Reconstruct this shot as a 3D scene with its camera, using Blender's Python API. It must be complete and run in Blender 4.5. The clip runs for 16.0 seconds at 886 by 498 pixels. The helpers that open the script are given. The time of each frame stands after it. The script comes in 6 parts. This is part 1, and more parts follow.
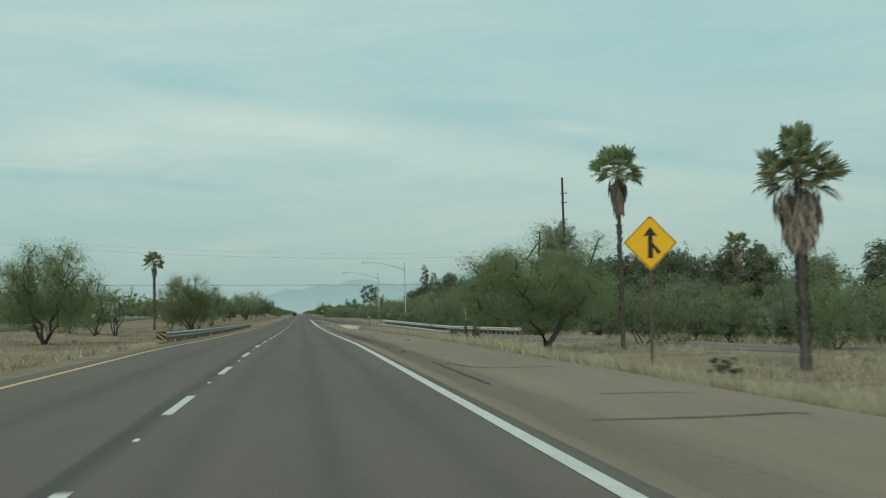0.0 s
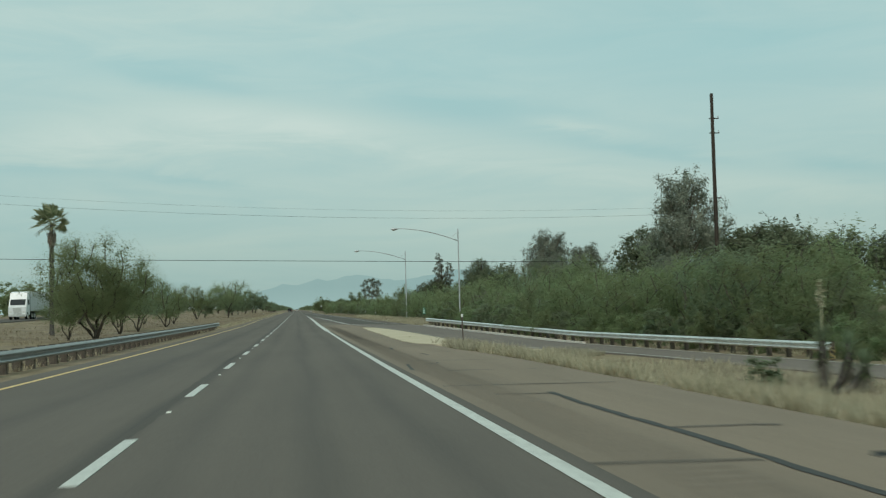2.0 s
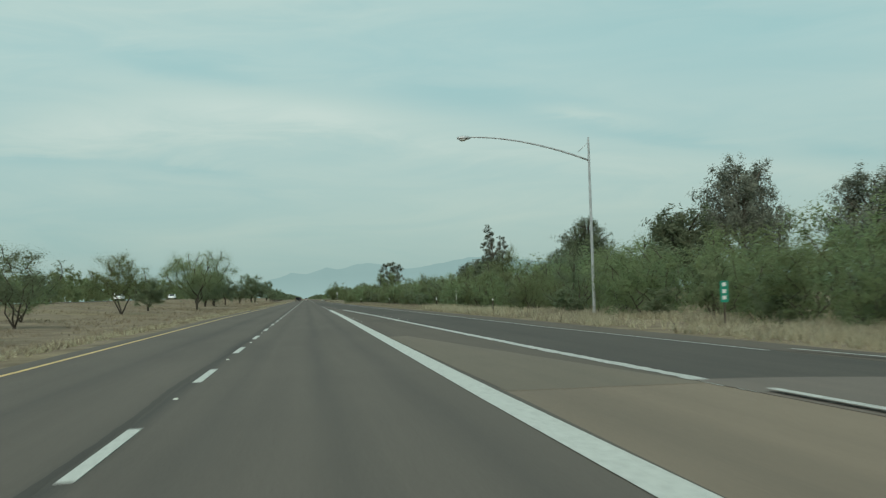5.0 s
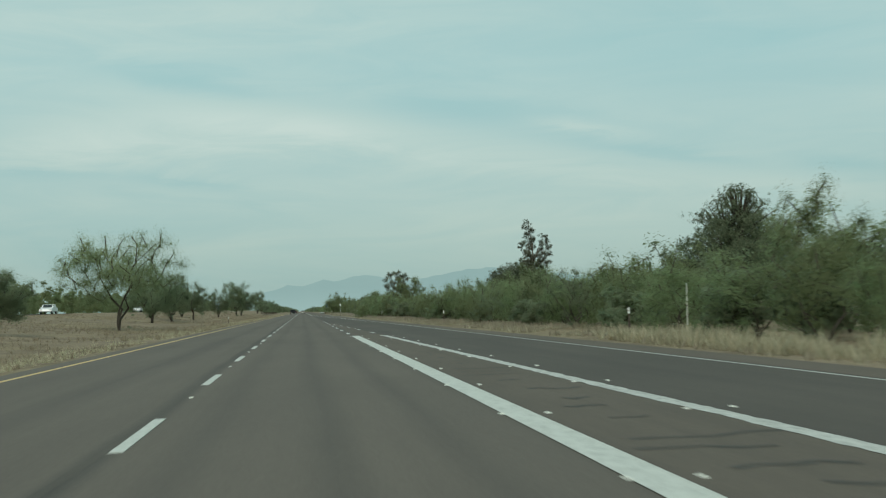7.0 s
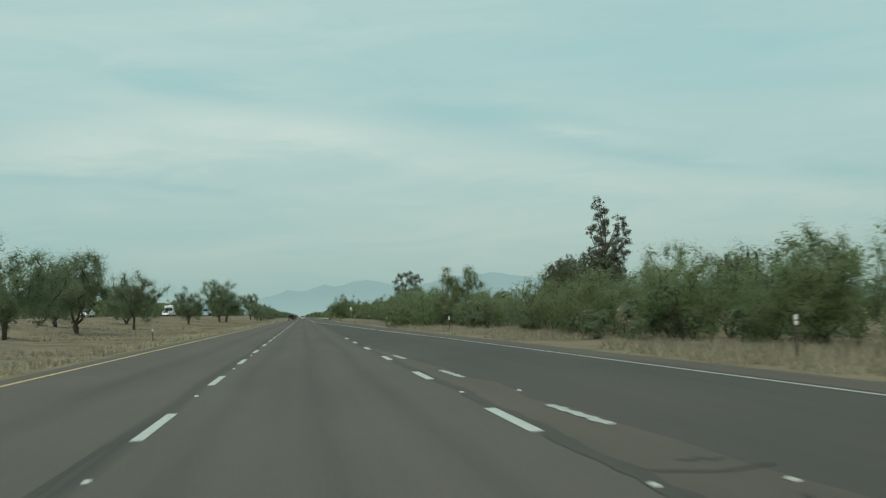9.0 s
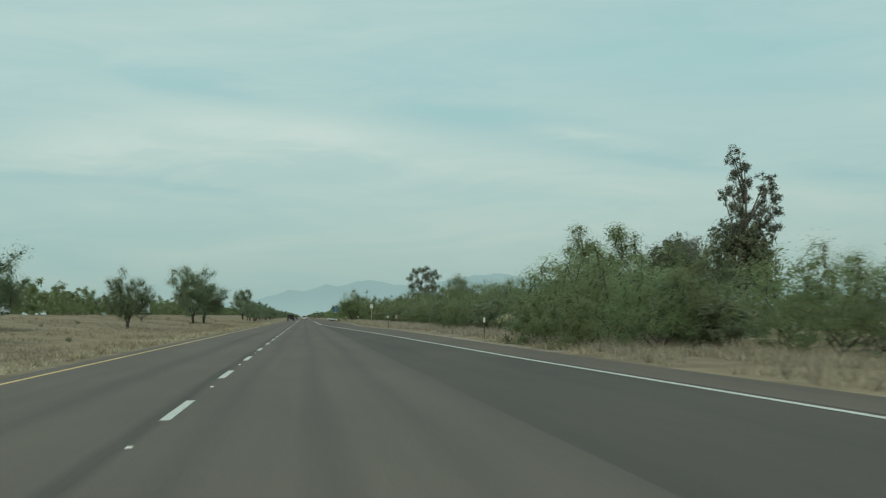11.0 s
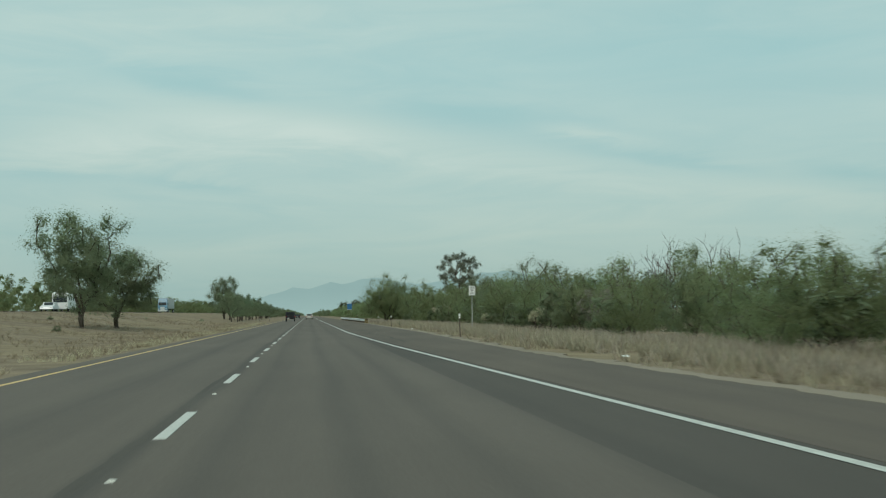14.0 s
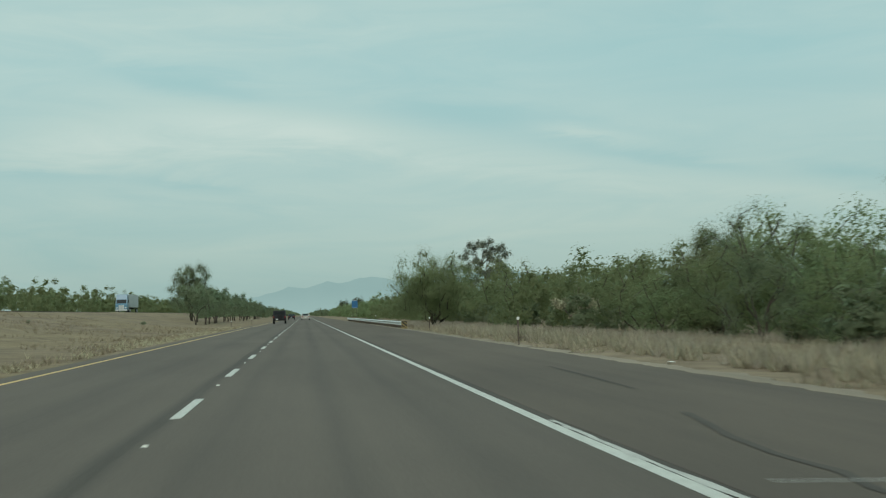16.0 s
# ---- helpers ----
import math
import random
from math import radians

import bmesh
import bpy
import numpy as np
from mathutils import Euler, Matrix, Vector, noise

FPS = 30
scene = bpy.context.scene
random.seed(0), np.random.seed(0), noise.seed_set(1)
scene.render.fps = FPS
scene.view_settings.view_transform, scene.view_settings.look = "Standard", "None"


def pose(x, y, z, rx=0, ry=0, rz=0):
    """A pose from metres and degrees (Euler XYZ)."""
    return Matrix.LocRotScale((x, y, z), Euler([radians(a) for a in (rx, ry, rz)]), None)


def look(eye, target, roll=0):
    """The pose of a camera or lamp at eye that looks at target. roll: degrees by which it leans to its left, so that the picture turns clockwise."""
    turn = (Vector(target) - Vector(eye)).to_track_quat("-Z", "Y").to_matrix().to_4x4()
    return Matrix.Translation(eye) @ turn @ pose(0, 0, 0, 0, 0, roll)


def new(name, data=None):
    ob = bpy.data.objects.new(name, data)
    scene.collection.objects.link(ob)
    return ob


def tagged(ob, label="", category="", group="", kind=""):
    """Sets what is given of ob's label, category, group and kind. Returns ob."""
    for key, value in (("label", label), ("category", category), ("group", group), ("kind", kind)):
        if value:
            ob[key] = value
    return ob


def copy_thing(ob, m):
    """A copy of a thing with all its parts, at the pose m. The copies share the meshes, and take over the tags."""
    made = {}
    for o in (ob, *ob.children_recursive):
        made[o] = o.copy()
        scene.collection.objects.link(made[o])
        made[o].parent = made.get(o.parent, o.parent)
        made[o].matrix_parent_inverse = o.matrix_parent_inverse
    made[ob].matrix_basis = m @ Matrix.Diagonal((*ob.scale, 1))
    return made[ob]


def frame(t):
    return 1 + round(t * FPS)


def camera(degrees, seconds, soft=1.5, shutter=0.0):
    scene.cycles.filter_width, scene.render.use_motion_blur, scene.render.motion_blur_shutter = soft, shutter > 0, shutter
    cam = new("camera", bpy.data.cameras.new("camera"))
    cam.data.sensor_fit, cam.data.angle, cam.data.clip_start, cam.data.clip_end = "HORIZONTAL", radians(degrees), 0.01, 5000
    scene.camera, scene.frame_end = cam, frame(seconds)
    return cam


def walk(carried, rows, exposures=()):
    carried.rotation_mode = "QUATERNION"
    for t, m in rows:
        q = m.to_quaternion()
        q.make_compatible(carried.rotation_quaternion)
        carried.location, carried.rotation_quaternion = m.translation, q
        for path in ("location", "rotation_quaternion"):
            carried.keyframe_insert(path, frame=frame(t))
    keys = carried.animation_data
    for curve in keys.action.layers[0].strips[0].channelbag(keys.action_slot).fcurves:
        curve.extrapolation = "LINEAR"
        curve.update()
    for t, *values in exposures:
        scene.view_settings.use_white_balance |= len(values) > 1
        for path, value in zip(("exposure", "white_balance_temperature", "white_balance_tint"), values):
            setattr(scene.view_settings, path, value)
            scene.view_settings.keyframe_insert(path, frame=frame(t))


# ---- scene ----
cam = camera(40.94, 16.0, soft=1.2, shutter=0.2)
PATH = [
    (0.0, 1.601, 0.0, 1.205, 92.907, 1.628, -6.833),
    (0.5, 1.613, 15.589, 1.205, 92.812, 1.393, -6.863),
    (1.0, 1.619, 31.261, 1.205, 92.911, 1.378, -6.875),
    (1.5, 1.62, 46.858, 1.183, 92.828, 1.483, -6.957),
    (2.0, 1.626, 62.435, 1.086, 92.714, 1.513, -7.03),
    (2.5, 1.633, 78.134, 0.990, 92.473, 1.414, -7.026),
    (3.0, 1.624, 94.011, 0.907, 92.308, 1.574, -6.756),
    (3.5, 1.6, 109.978, 0.841, 92.316, 1.684, -6.611),
    (4.0, 1.572, 125.896, 0.790, 92.157, 1.769, -6.423),
    (6.5, 1.627, 205.383, 0.654, 92.554, 1.833, -6.889),
    (7.0, 1.616, 221.332, 0.677, 92.78, 1.848, -6.759),
    (7.5, 1.607, 237.062, 0.673, 92.843, 1.793, -6.759),
    (8.0, 1.609, 252.942, 0.670, 92.944, 1.778, -6.64),
    (8.5, 1.619, 269.409, 0.668, 93.012, 1.728, -6.725),
    (9.0, 1.628, 286.078, 0.667, 93.057, 1.738, -6.754),
    (11.5, 1.602, 365.999, 0.665, 93.127, 1.203, -6.664),
    (12.0, 1.59, 382.126, 0.665, 93.122, 1.413, -6.56),
    (12.5, 1.574, 398.199, 0.665, 93.005, 1.548, -6.461),
    (13.0, 1.538, 414.409, 0.665, 92.973, 1.473, -6.448),
    (13.5, 1.479, 430.714, 0.665, 93.035, 1.333, -6.452),
    (14.0, 1.43, 446.942, 0.665, 93.051, 1.213, -6.482),
    (14.5, 1.418, 463.031, 0.665, 93.07, 1.198, -6.557),
    (15.0, 1.44, 479.027, 0.665, 93.0, 1.273, -6.646),
    (15.5, 1.472, 494.95, 0.665, 92.95, 1.238, -6.732),
    (16.0, 1.495, 510.765, 0.665, 93.016, 1.408, -6.657),
]
walk(cam, [(t, pose(*p)) for t, *p in PATH])

# ---- light ----
SUN_EL, SUN_AZ = 43.0, 196.0          # degrees; azimuth clockwise from +y
world = bpy.data.worlds.new("hazy_sky")
scene.world = world
world.use_nodes = True
wt = world.node_tree
wt.nodes.clear()


def wnode(kind, **values):
    n = wt.nodes.new(kind)
    for k, v in values.items():
        n.inputs[k].default_value = v
    return n


w_out = wnode("ShaderNodeOutputWorld")
w_bg = wnode("ShaderNodeBackground", Strength=0.10)
w_sky = wt.nodes.new("ShaderNodeTexSky")
w_sky.sky_type, w_sky.sun_disc = "NISHITA", False
w_sky.sun_elevation, w_sky.sun_rotation = radians(SUN_EL), radians(SUN_AZ)
w_sky.dust_density, w_sky.ozone_density = 2.0, 1.5
w_co = wnode("ShaderNodeTexCoord")
w_map = wnode("ShaderNodeMapping", Scale=(1.5, 0.9, 8.5), Rotation=(0.0, 0.05, 0.3))
w_warp = wnode("ShaderNodeTexNoise", Scale=1.3, Detail=3.0, Roughness=0.5, Distortion=0.4)
w_fine = wnode("ShaderNodeTexNoise", Scale=4.5, Detail=6.0, Roughness=0.62, Distortion=0.9)


def wmath(op, a, b=0.0, clamp=False):
    x = wt.nodes.new("ShaderNodeMath")
    x.operation, x.use_clamp = op, clamp
    for i, v in ((0, a), (1, b)):
        if isinstance(v, (int, float)):
            x.inputs[i].default_value = v
        else:
            wt.links.new(v, x.inputs[i])
    return x.outputs["Value"]


wt.links.new(w_co.outputs["Generated"], w_map.inputs["Vector"])
wt.links.new(w_map.outputs["Vector"], w_warp.inputs["Vector"])
wt.links.new(w_map.outputs["Vector"], w_fine.inputs["Vector"])
w_sep = wt.nodes.new("ShaderNodeSeparateXYZ")
wt.links.new(w_co.outputs["Generated"], w_sep.inputs["Vector"])
# veils of thin cloud and the bluer gaps between them, ahead along the road: across, up, half width, half height, slope, thickness
VEILS = (
    (-0.106, 0.150, 0.157, 0.0229, 0.047, 0.20), (-0.210, 0.141, 0.052, 0.0124, 0.036, 0.08), (0.016, 0.155, 0.062, 0.0124, -0.116, 0.08),
    (0.179, 0.127, 0.162, 0.0171, -0.117, 0.11), (0.245, 0.153, 0.048, 0.0048, -0.133, 0.12), (-0.090, 0.251, 0.200, 0.0190, -0.003, 0.07),
    (0.431, 0.101, 0.124, 0.0124, -0.058, 0.07), (0.033, 0.090, 0.238, 0.0238, -0.042, 0.05), (-0.086, 0.198, 0.071, 0.0095, -0.174, -0.14),
    (0.132, 0.170, 0.081, 0.0114, -0.072, -0.12), (0.319, 0.128, 0.090, 0.0062, -0.134, -0.11), (0.500, 0.112, 0.052, 0.0086, -0.095, -0.14),
    (0.385, 0.207, 0.181, 0.0381, -0.056, -0.08), (-0.088, 0.109, 0.052, 0.0052, -0.122, -0.10), (-0.224, 0.119, 0.062, 0.0057, -0.071, -0.08),
)
w_ahead = wmath("MULTIPLY", wmath("SUBTRACT", w_sep.outputs["Y"], 0.4), 4.0, True)
w_y = wmath("MAXIMUM", w_sep.outputs["Y"], 0.1)
w_x = wmath("ADD", wmath("DIVIDE", w_sep.outputs["X"], w_y), wmath("MULTIPLY", wmath("SUBTRACT", w_warp.outputs["Fac"], 0.5), 0.12))
w_z = wmath("ADD", wmath("DIVIDE", w_sep.outputs["Z"], w_y), wmath("MULTIPLY", wmath("SUBTRACT", w_fine.outputs["Fac"], 0.5), 0.03))
w_sum = None
for vx, vz, hw, hh, slope, thick in VEILS:
    v_dx = wmath("SUBTRACT", w_x, vx)
    v_dz = wmath("SUBTRACT", wmath("SUBTRACT", w_z, vz), wmath("MULTIPLY", v_dx, slope))
    v_a, v_b = wmath("MULTIPLY", v_dx, 1 / hw), wmath("MULTIPLY", v_dz, 1 / hh)
    v_q = wmath("ADD", wmath("MULTIPLY", v_a, v_a), wmath("MULTIPLY", v_b, v_b))
    v_bump = wmath("MULTIPLY", wmath("POWER", 2.718, wmath("MULTIPLY", v_q, -1.0)), thick)
    w_sum = v_bump if w_sum is None else wmath("ADD", w_sum, v_bump)
w_sum = wmath("MULTIPLY", wmath("MULTIPLY", w_sum, w_ahead), wmath("ADD", wmath("MULTIPLY", w_fine.outputs["Fac"], 1.2), 0.4))
w_cloud = wmath("ADD", wmath("MULTIPLY", wmath("SUBTRACT", w_warp.outputs["Fac"], 0.5), 0.3), wmath("MULTIPLY", wmath("SUBTRACT", w_fine.outputs["Fac"], 0.5), 0.22))
w_value = wmath("ADD", wmath("ADD", w_cloud, w_sum), 0.68)
w_ramp = wt.nodes.new("ShaderNodeValToRGB")
CLOUD_DARK, CLOUD_MID, CLOUD_LIGHT, CLOUD_WHITE = (3.2, 5.75, 5.65, 1), (4.1, 6.25, 5.95, 1), (5.25, 6.95, 6.3, 1), (6.2, 7.6, 6.8, 1)
w_ramp.color_ramp.elements[0].position, w_ramp.color_ramp.elements[0].color = 0.48, CLOUD_DARK
w_ramp.color_ramp.elements[1].position, w_ramp.color_ramp.elements[1].color = 0.94, CLOUD_WHITE
w_ramp.color_ramp.elements.new(0.63).color = CLOUD_MID
w_ramp.color_ramp.elements.new(0.8).color = CLOUD_LIGHT
wt.links.new(w_value, w_ramp.inputs["Fac"])
w_blend = wt.nodes.new("ShaderNodeMix")
w_blend.data_type = "RGBA"
w_blend.inputs[0].default_value = 0.86
# the haze is duller towards the horizon
w_low = wt.nodes.new("ShaderNodeMapRange")
w_low.inputs["From Min"].default_value, w_low.inputs["From Max"].default_value = 0.0, 0.2
w_low.inputs["To Min"].default_value, w_low.inputs["To Max"].default_value = 0.8, 1.0
w_dull = wt.nodes.new("ShaderNodeMix")
w_dull.data_type, w_dull.blend_type = "RGBA", "MULTIPLY"
w_dull.inputs[0].default_value = 1.0
wt.links.new(w_sep.outputs["Z"], w_low.inputs["Value"])
wt.links.new(w_ramp.outputs["Color"], w_dull.inputs["A"])
wt.links.new(w_low.outputs["Result"], w_dull.inputs["B"])
wt.links.new(w_sky.outputs["Color"], w_blend.inputs["A"])
wt.links.new(w_dull.outputs["Result"], w_blend.inputs["B"])
wt.links.new(w_blend.outputs["Result"], w_bg.inputs["Color"])
wt.links.new(w_bg.outputs["Background"], w_out.inputs["Surface"])

sun = new("sun", bpy.data.lights.new("sun", "SUN"))
sun.data.energy, sun.data.angle, sun.data.color = 1.35, radians(14.0), (1.0, 0.96, 0.88)
sun.matrix_world = look((math.sin(radians(SUN_AZ)) * 50, math.cos(radians(SUN_AZ)) * 50, 50 * math.tan(radians(SUN_EL))), (0, 0, 0))


# ---- materials ----
class Mat:
    """A small node-graph writer round one Principled material."""

    def __init__(self, name, rough=0.8, metal=0.0, spec=0.3):
        self.m = bpy.data.materials.new(name)
        self.m.use_nodes = True
        self.t = self.m.node_tree
        self.b = self.t.nodes["Principled BSDF"]
        self.b.inputs["Roughness"].default_value = rough
        self.b.inputs["Metallic"].default_value = metal
        self.b.inputs["Specular IOR Level"].default_value = spec

    def n(self, kind, **values):
        node = self.t.nodes.new(kind)
        for k, v in values.items():
            node.inputs[k].default_value = v
        return node

    def link(self, a, b):
        self.t.links.new(a, b)

    def co(self, scale=(1, 1, 1), space="Object", rot=(0, 0, 0)):
        c, m = self.n("ShaderNodeTexCoord"), self.n("ShaderNodeMapping", Scale=scale, Rotation=rot)
        self.link(c.outputs[space], m.inputs["Vector"])
        return m.outputs["Vector"]

    def noise(self, scale, detail=4.0, rough=0.55, vec=None, dist=0.0):
        nz = self.n("ShaderNodeTexNoise", Scale=scale, Detail=detail, Roughness=rough, Distortion=dist)
        self.link(vec or self.co(), nz.inputs["Vector"])
        return nz.outputs["Fac"]

    def ramp(self, fac, stops):
        r = self.n("ShaderNodeValToRGB")
        el = r.color_ramp.elements
        while len(el) < len(stops):
            el.new(0.5)
        for e, (p, c) in zip(el, stops):
            e.position, e.color = p, (*c, 1) if len(c) == 3 else c
        self.link(fac, r.inputs["Fac"])
        return r.outputs["Color"]

    def mix(self, fac, a, b, mode="MIX"):
        x = self.n("ShaderNodeMix")
        x.data_type, x.blend_type = "RGBA", mode
        for i, v in ((0, fac), ("A", a), ("B", b)):
            if isinstance(v, (int, float)):
                x.inputs[i].default_value = v
            elif isinstance(v, tuple):
                x.inputs[i].default_value = (*v, 1)
            else:
                self.link(v, x.inputs[i])
        return x.outputs["Result"]

    def math(self, op, a, b=0.5):
        x = self.n("ShaderNodeMath")
        x.operation = op
        for i, v in ((0, a), (1, b)):
            if isinstance(v, (int, float)):
                x.inputs[i].default_value = v
            else:
                self.link(v, x.inputs[i])
        return x.outputs["Value"]

    def color(self, c):
        if isinstance(c, tuple):
            self.b.inputs["Base Color"].default_value = (*c, 1)
        else:
            self.link(c, self.b.inputs["Base Color"])
        return self

    def bump(self, height, strength=0.4, distance=0.02):
        bp = self.n("ShaderNodeBump", Strength=strength, Distance=distance)
        self.link(height, bp.inputs["Height"])
        self.link(bp.outputs["Normal"], self.b.inputs["Normal"])
        return self


def g3(v, r=1.0, b=1.0):
    return (v * r, v, v * b)


def asphalt(name, light, dark, streaks=()):
    """Worn asphalt: aggregate grain, lengthwise wear, blotches, and oil streaks along lane centres."""
    m = Mat(name, rough=0.85, spec=0.25)
    long_ = m.noise(1.0, 4, 0.6, m.co((1.6, 0.03, 1)))
    blot = m.noise(0.35, 5, 0.6, m.co((1.0, 0.25, 1)))
    grain = m.noise(38.0, 3, 0.7)
    c = m.ramp(long_, [(0.3, dark), (0.7, light)])
    c = m.mix(0.5, c, m.ramp(blot, [(0.35, dark), (0.65, light)]))
    for x0, width, depth in streaks:
        sep = m.n("ShaderNodeSeparateXYZ")
        tc = m.n("ShaderNodeTexCoord")
        m.link(tc.outputs["Object"], sep.inputs["Vector"])
        wob = m.noise(1.0, 3, 0.5, m.co((0.0, 0.05, 0.0)))
        off = m.math("ADD", sep.outputs["X"], m.math("MULTIPLY", m.math("SUBTRACT", wob, 0.5), 0.5))
        d = m.math("DIVIDE", m.math("ABSOLUTE", m.math("SUBTRACT", off, x0)), width)
        k = m.math("MULTIPLY", m.math("SUBTRACT", 1.0, m.math("MINIMUM", d, 1.0)), depth)
        k = m.math("MULTIPLY", k, m.math("ADD", m.noise(1.0, 3, 0.6, m.co((3.0, 0.06, 1))), 0.35))
        c = m.mix(k, c, g3(0.035))
    c = m.mix(0.35, c, m.ramp(grain, [(0.3, (0.45, 0.45, 0.45)), (0.7, (1.5, 1.5, 1.5))]), "MULTIPLY")
    m.color(c).bump(grain, 0.25, 0.006)
    return m.m


M_LANE = asphalt("worn_grey_asphalt", (0.15, 0.126, 0.104), (0.111, 0.094, 0.079), ((4.1, 0.6, 0.3), (1.8, 0.3, 0.3), (-1.75, 0.5, 0.3), (-0.13, 0.2, 0.6), (0.62, 0.3, 0.22), (2.85, 0.3, 0.25)))
M_AUX = asphalt("dark_grey_asphalt", (0.106, 0.09, 0.076), (0.071, 0.062, 0.054))
M_SHOULDER = asphalt("tan_shoulder_asphalt", (0.268, 0.206, 0.15), (0.2, 0.156, 0.115), ((4.35, 0.7, 0.22),))
M_RAMP = asphalt("sun_bleached_ramp_asphalt", (0.2, 0.164, 0.137), (0.152, 0.126, 0.107))
M_DUSTY = asphalt("dusty_tan_asphalt", (0.215, 0.174, 0.13), (0.15, 0.125, 0.096))
M_KERB = asphalt("pale_concrete_kerb", (0.66, 0.6, 0.52), (0.5, 0.455, 0.395))
M_GORE = asphalt("dusty_brown_asphalt", (0.146, 0.118, 0.093), (0.096, 0.079, 0.065))
M_GROOVE = asphalt("dusty_groove", (0.232, 0.18, 0.133), (0.175, 0.138, 0.104))
M_TAR = Mat("tar_seal", 0.7).color((0.045, 0.042, 0.038)).m
M_SEAM = asphalt("dusty_tar_seam", (0.115, 0.099, 0.083), (0.06, 0.053, 0.046))


def paint(name, c, worn):
    m = Mat(name, rough=0.6, spec=0.35)
    w = m.noise(9.0, 5, 0.7)
    m.color(m.mix(m.math("MULTIPLY", m.ramp(w, [(0.45, (0, 0, 0)), (0.75, (1, 1, 1))]), worn), c, (0.16, 0.155, 0.14)))
    m.bump(w, 0.2, 0.004)
    return m.m


M_WHITE = paint("white_road_paint", (0.6, 0.6, 0.55), 0.55)
M_WORNWHITE = paint("worn_white_road_paint", (0.56, 0.55, 0.51), 0.95)
M_YELLOW = paint("yellow_road_paint", (0.74, 0.5, 0.2), 0.4)


def soil():
    m = Mat("dry_desert_soil", rough=0.95, spec=0.1)
    big = m.noise(0.05, 5, 0.6)
    mid = m.noise(0.45, 6, 0.65)
    fine = m.noise(9.0, 4, 0.7)
    c = m.ramp(mid, [(0.3, (0.15, 0.115, 0.08)), (0.5, (0.235, 0.185, 0.13)), (0.72, (0.32, 0.255, 0.175))])
    c = m.mix(m.ramp(big, [(0.45, (0, 0, 0)), (0.62, (1, 1, 1))]), c, m.ramp(mid, [(0.3, (0.2, 0.155, 0.1)), (0.7, (0.31, 0.25, 0.16))]))
    c = m.mix(0.4, c, m.ramp(fine, [(0.3, (0.5, 0.5, 0.5)), (0.7, (1.4, 1.4, 1.4))]), "MULTIPLY")
    m.color(c).bump(fine, 0.6, 0.03)
    return m.m


M_SOIL = soil()


def sand():
    m = Mat("pale_gravel", rough=0.95, spec=0.1)
    a, b = m.noise(0.8, 5, 0.6), m.noise(16.0, 4, 0.7)
    c = m.ramp(a, [(0.3, (0.48, 0.405, 0.29)), (0.7, (0.62, 0.53, 0.39))])
    m.color(m.mix(0.4, c, m.ramp(b, [(0.3, (0.6, 0.6, 0.6)), (0.7, (1.3, 1.3, 1.3))]), "MULTIPLY")).bump(b, 0.6, 0.02)
    return m.m


M_SAND = sand()
M_GRIT = asphalt("pale_roadside_grit", (0.33, 0.275, 0.21), (0.2, 0.165, 0.125))


def leaf(name, a, b, c, through_=0.3, hue=0.49):
    """Foliage: three tones by leaf, shifted from tree to tree, part of the light let through."""
    m = Mat(name, rough=0.85, spec=0.12)
    geo, info = m.n("ShaderNodeNewGeometry"), m.n("ShaderNodeObjectInfo")
    col = m.ramp(geo.outputs["Random Per Island"], [(0.1, a), (0.55, b), (0.95, c)])
    hs = m.n("ShaderNodeHueSaturation")
    m.link(col, hs.inputs["Color"])
    m.link(m.math("ADD", m.math("MULTIPLY", info.outputs["Random"], 0.03), hue), hs.inputs["Hue"])
    m.link(m.math("ADD", m.math("MULTIPLY", info.outputs["Random"], 0.3), 0.92), hs.inputs["Value"])
    m.color(hs.outputs["Color"])
    tr, ms = m.n("ShaderNodeBsdfTranslucent"), m.n("ShaderNodeMixShader", Fac=through_)
    m.link(hs.outputs["Color"], tr.inputs["Color"])
    out = m.t.nodes["Material Output"]
    m.link(m.b.outputs["BSDF"], ms.inputs[1])
    m.link(tr.outputs["BSDF"], ms.inputs[2])
    m.link(ms.outputs["Shader"], out.inputs["Surface"])
    return m.m


M_MESQ = leaf("mesquite_leaves", (0.22, 0.277, 0.144), (0.238, 0.298, 0.156), (0.26, 0.32, 0.17), 0.72, 0.47)
M_OLIVE = leaf("grey_green_leaves", (0.215, 0.252, 0.156), (0.238, 0.277, 0.171), (0.264, 0.302, 0.188), 0.7)
M_AIRY = leaf("pale_green_leaves", (0.19, 0.222, 0.12), (0.235, 0.272, 0.148), (0.29, 0.325, 0.182), 0.5)
M_PINE = leaf("dark_pine_needles", (0.11, 0.128, 0.078), (0.145, 0.165, 0.1), (0.185, 0.2, 0.124), 0.5)
M_EUC = leaf("eucalyptus_leaves", (0.165, 0.18, 0.14), (0.235, 0.25, 0.195), (0.32, 0.325, 0.255), 0.5)
M_GREYTWIG = leaf("grey_dry_twigs", (0.2, 0.185, 0.155), (0.26, 0.24, 0.2), (0.32, 0.295, 0.245), 0.5)
M_PALM = leaf("palm_fronds", (0.18, 0.215, 0.115), (0.27, 0.295, 0.165), (0.4, 0.405, 0.24), 0.5)
M_DEADFROND = leaf("dead_palm_fronds", (0.18, 0.145, 0.12), (0.29, 0.24, 0.2), (0.42, 0.36, 0.31), 0.2)
M_GRASS = leaf("dry_grass", (0.42, 0.365, 0.25), (0.53, 0.47, 0.33), (0.64, 0.575, 0.415), 0.5)
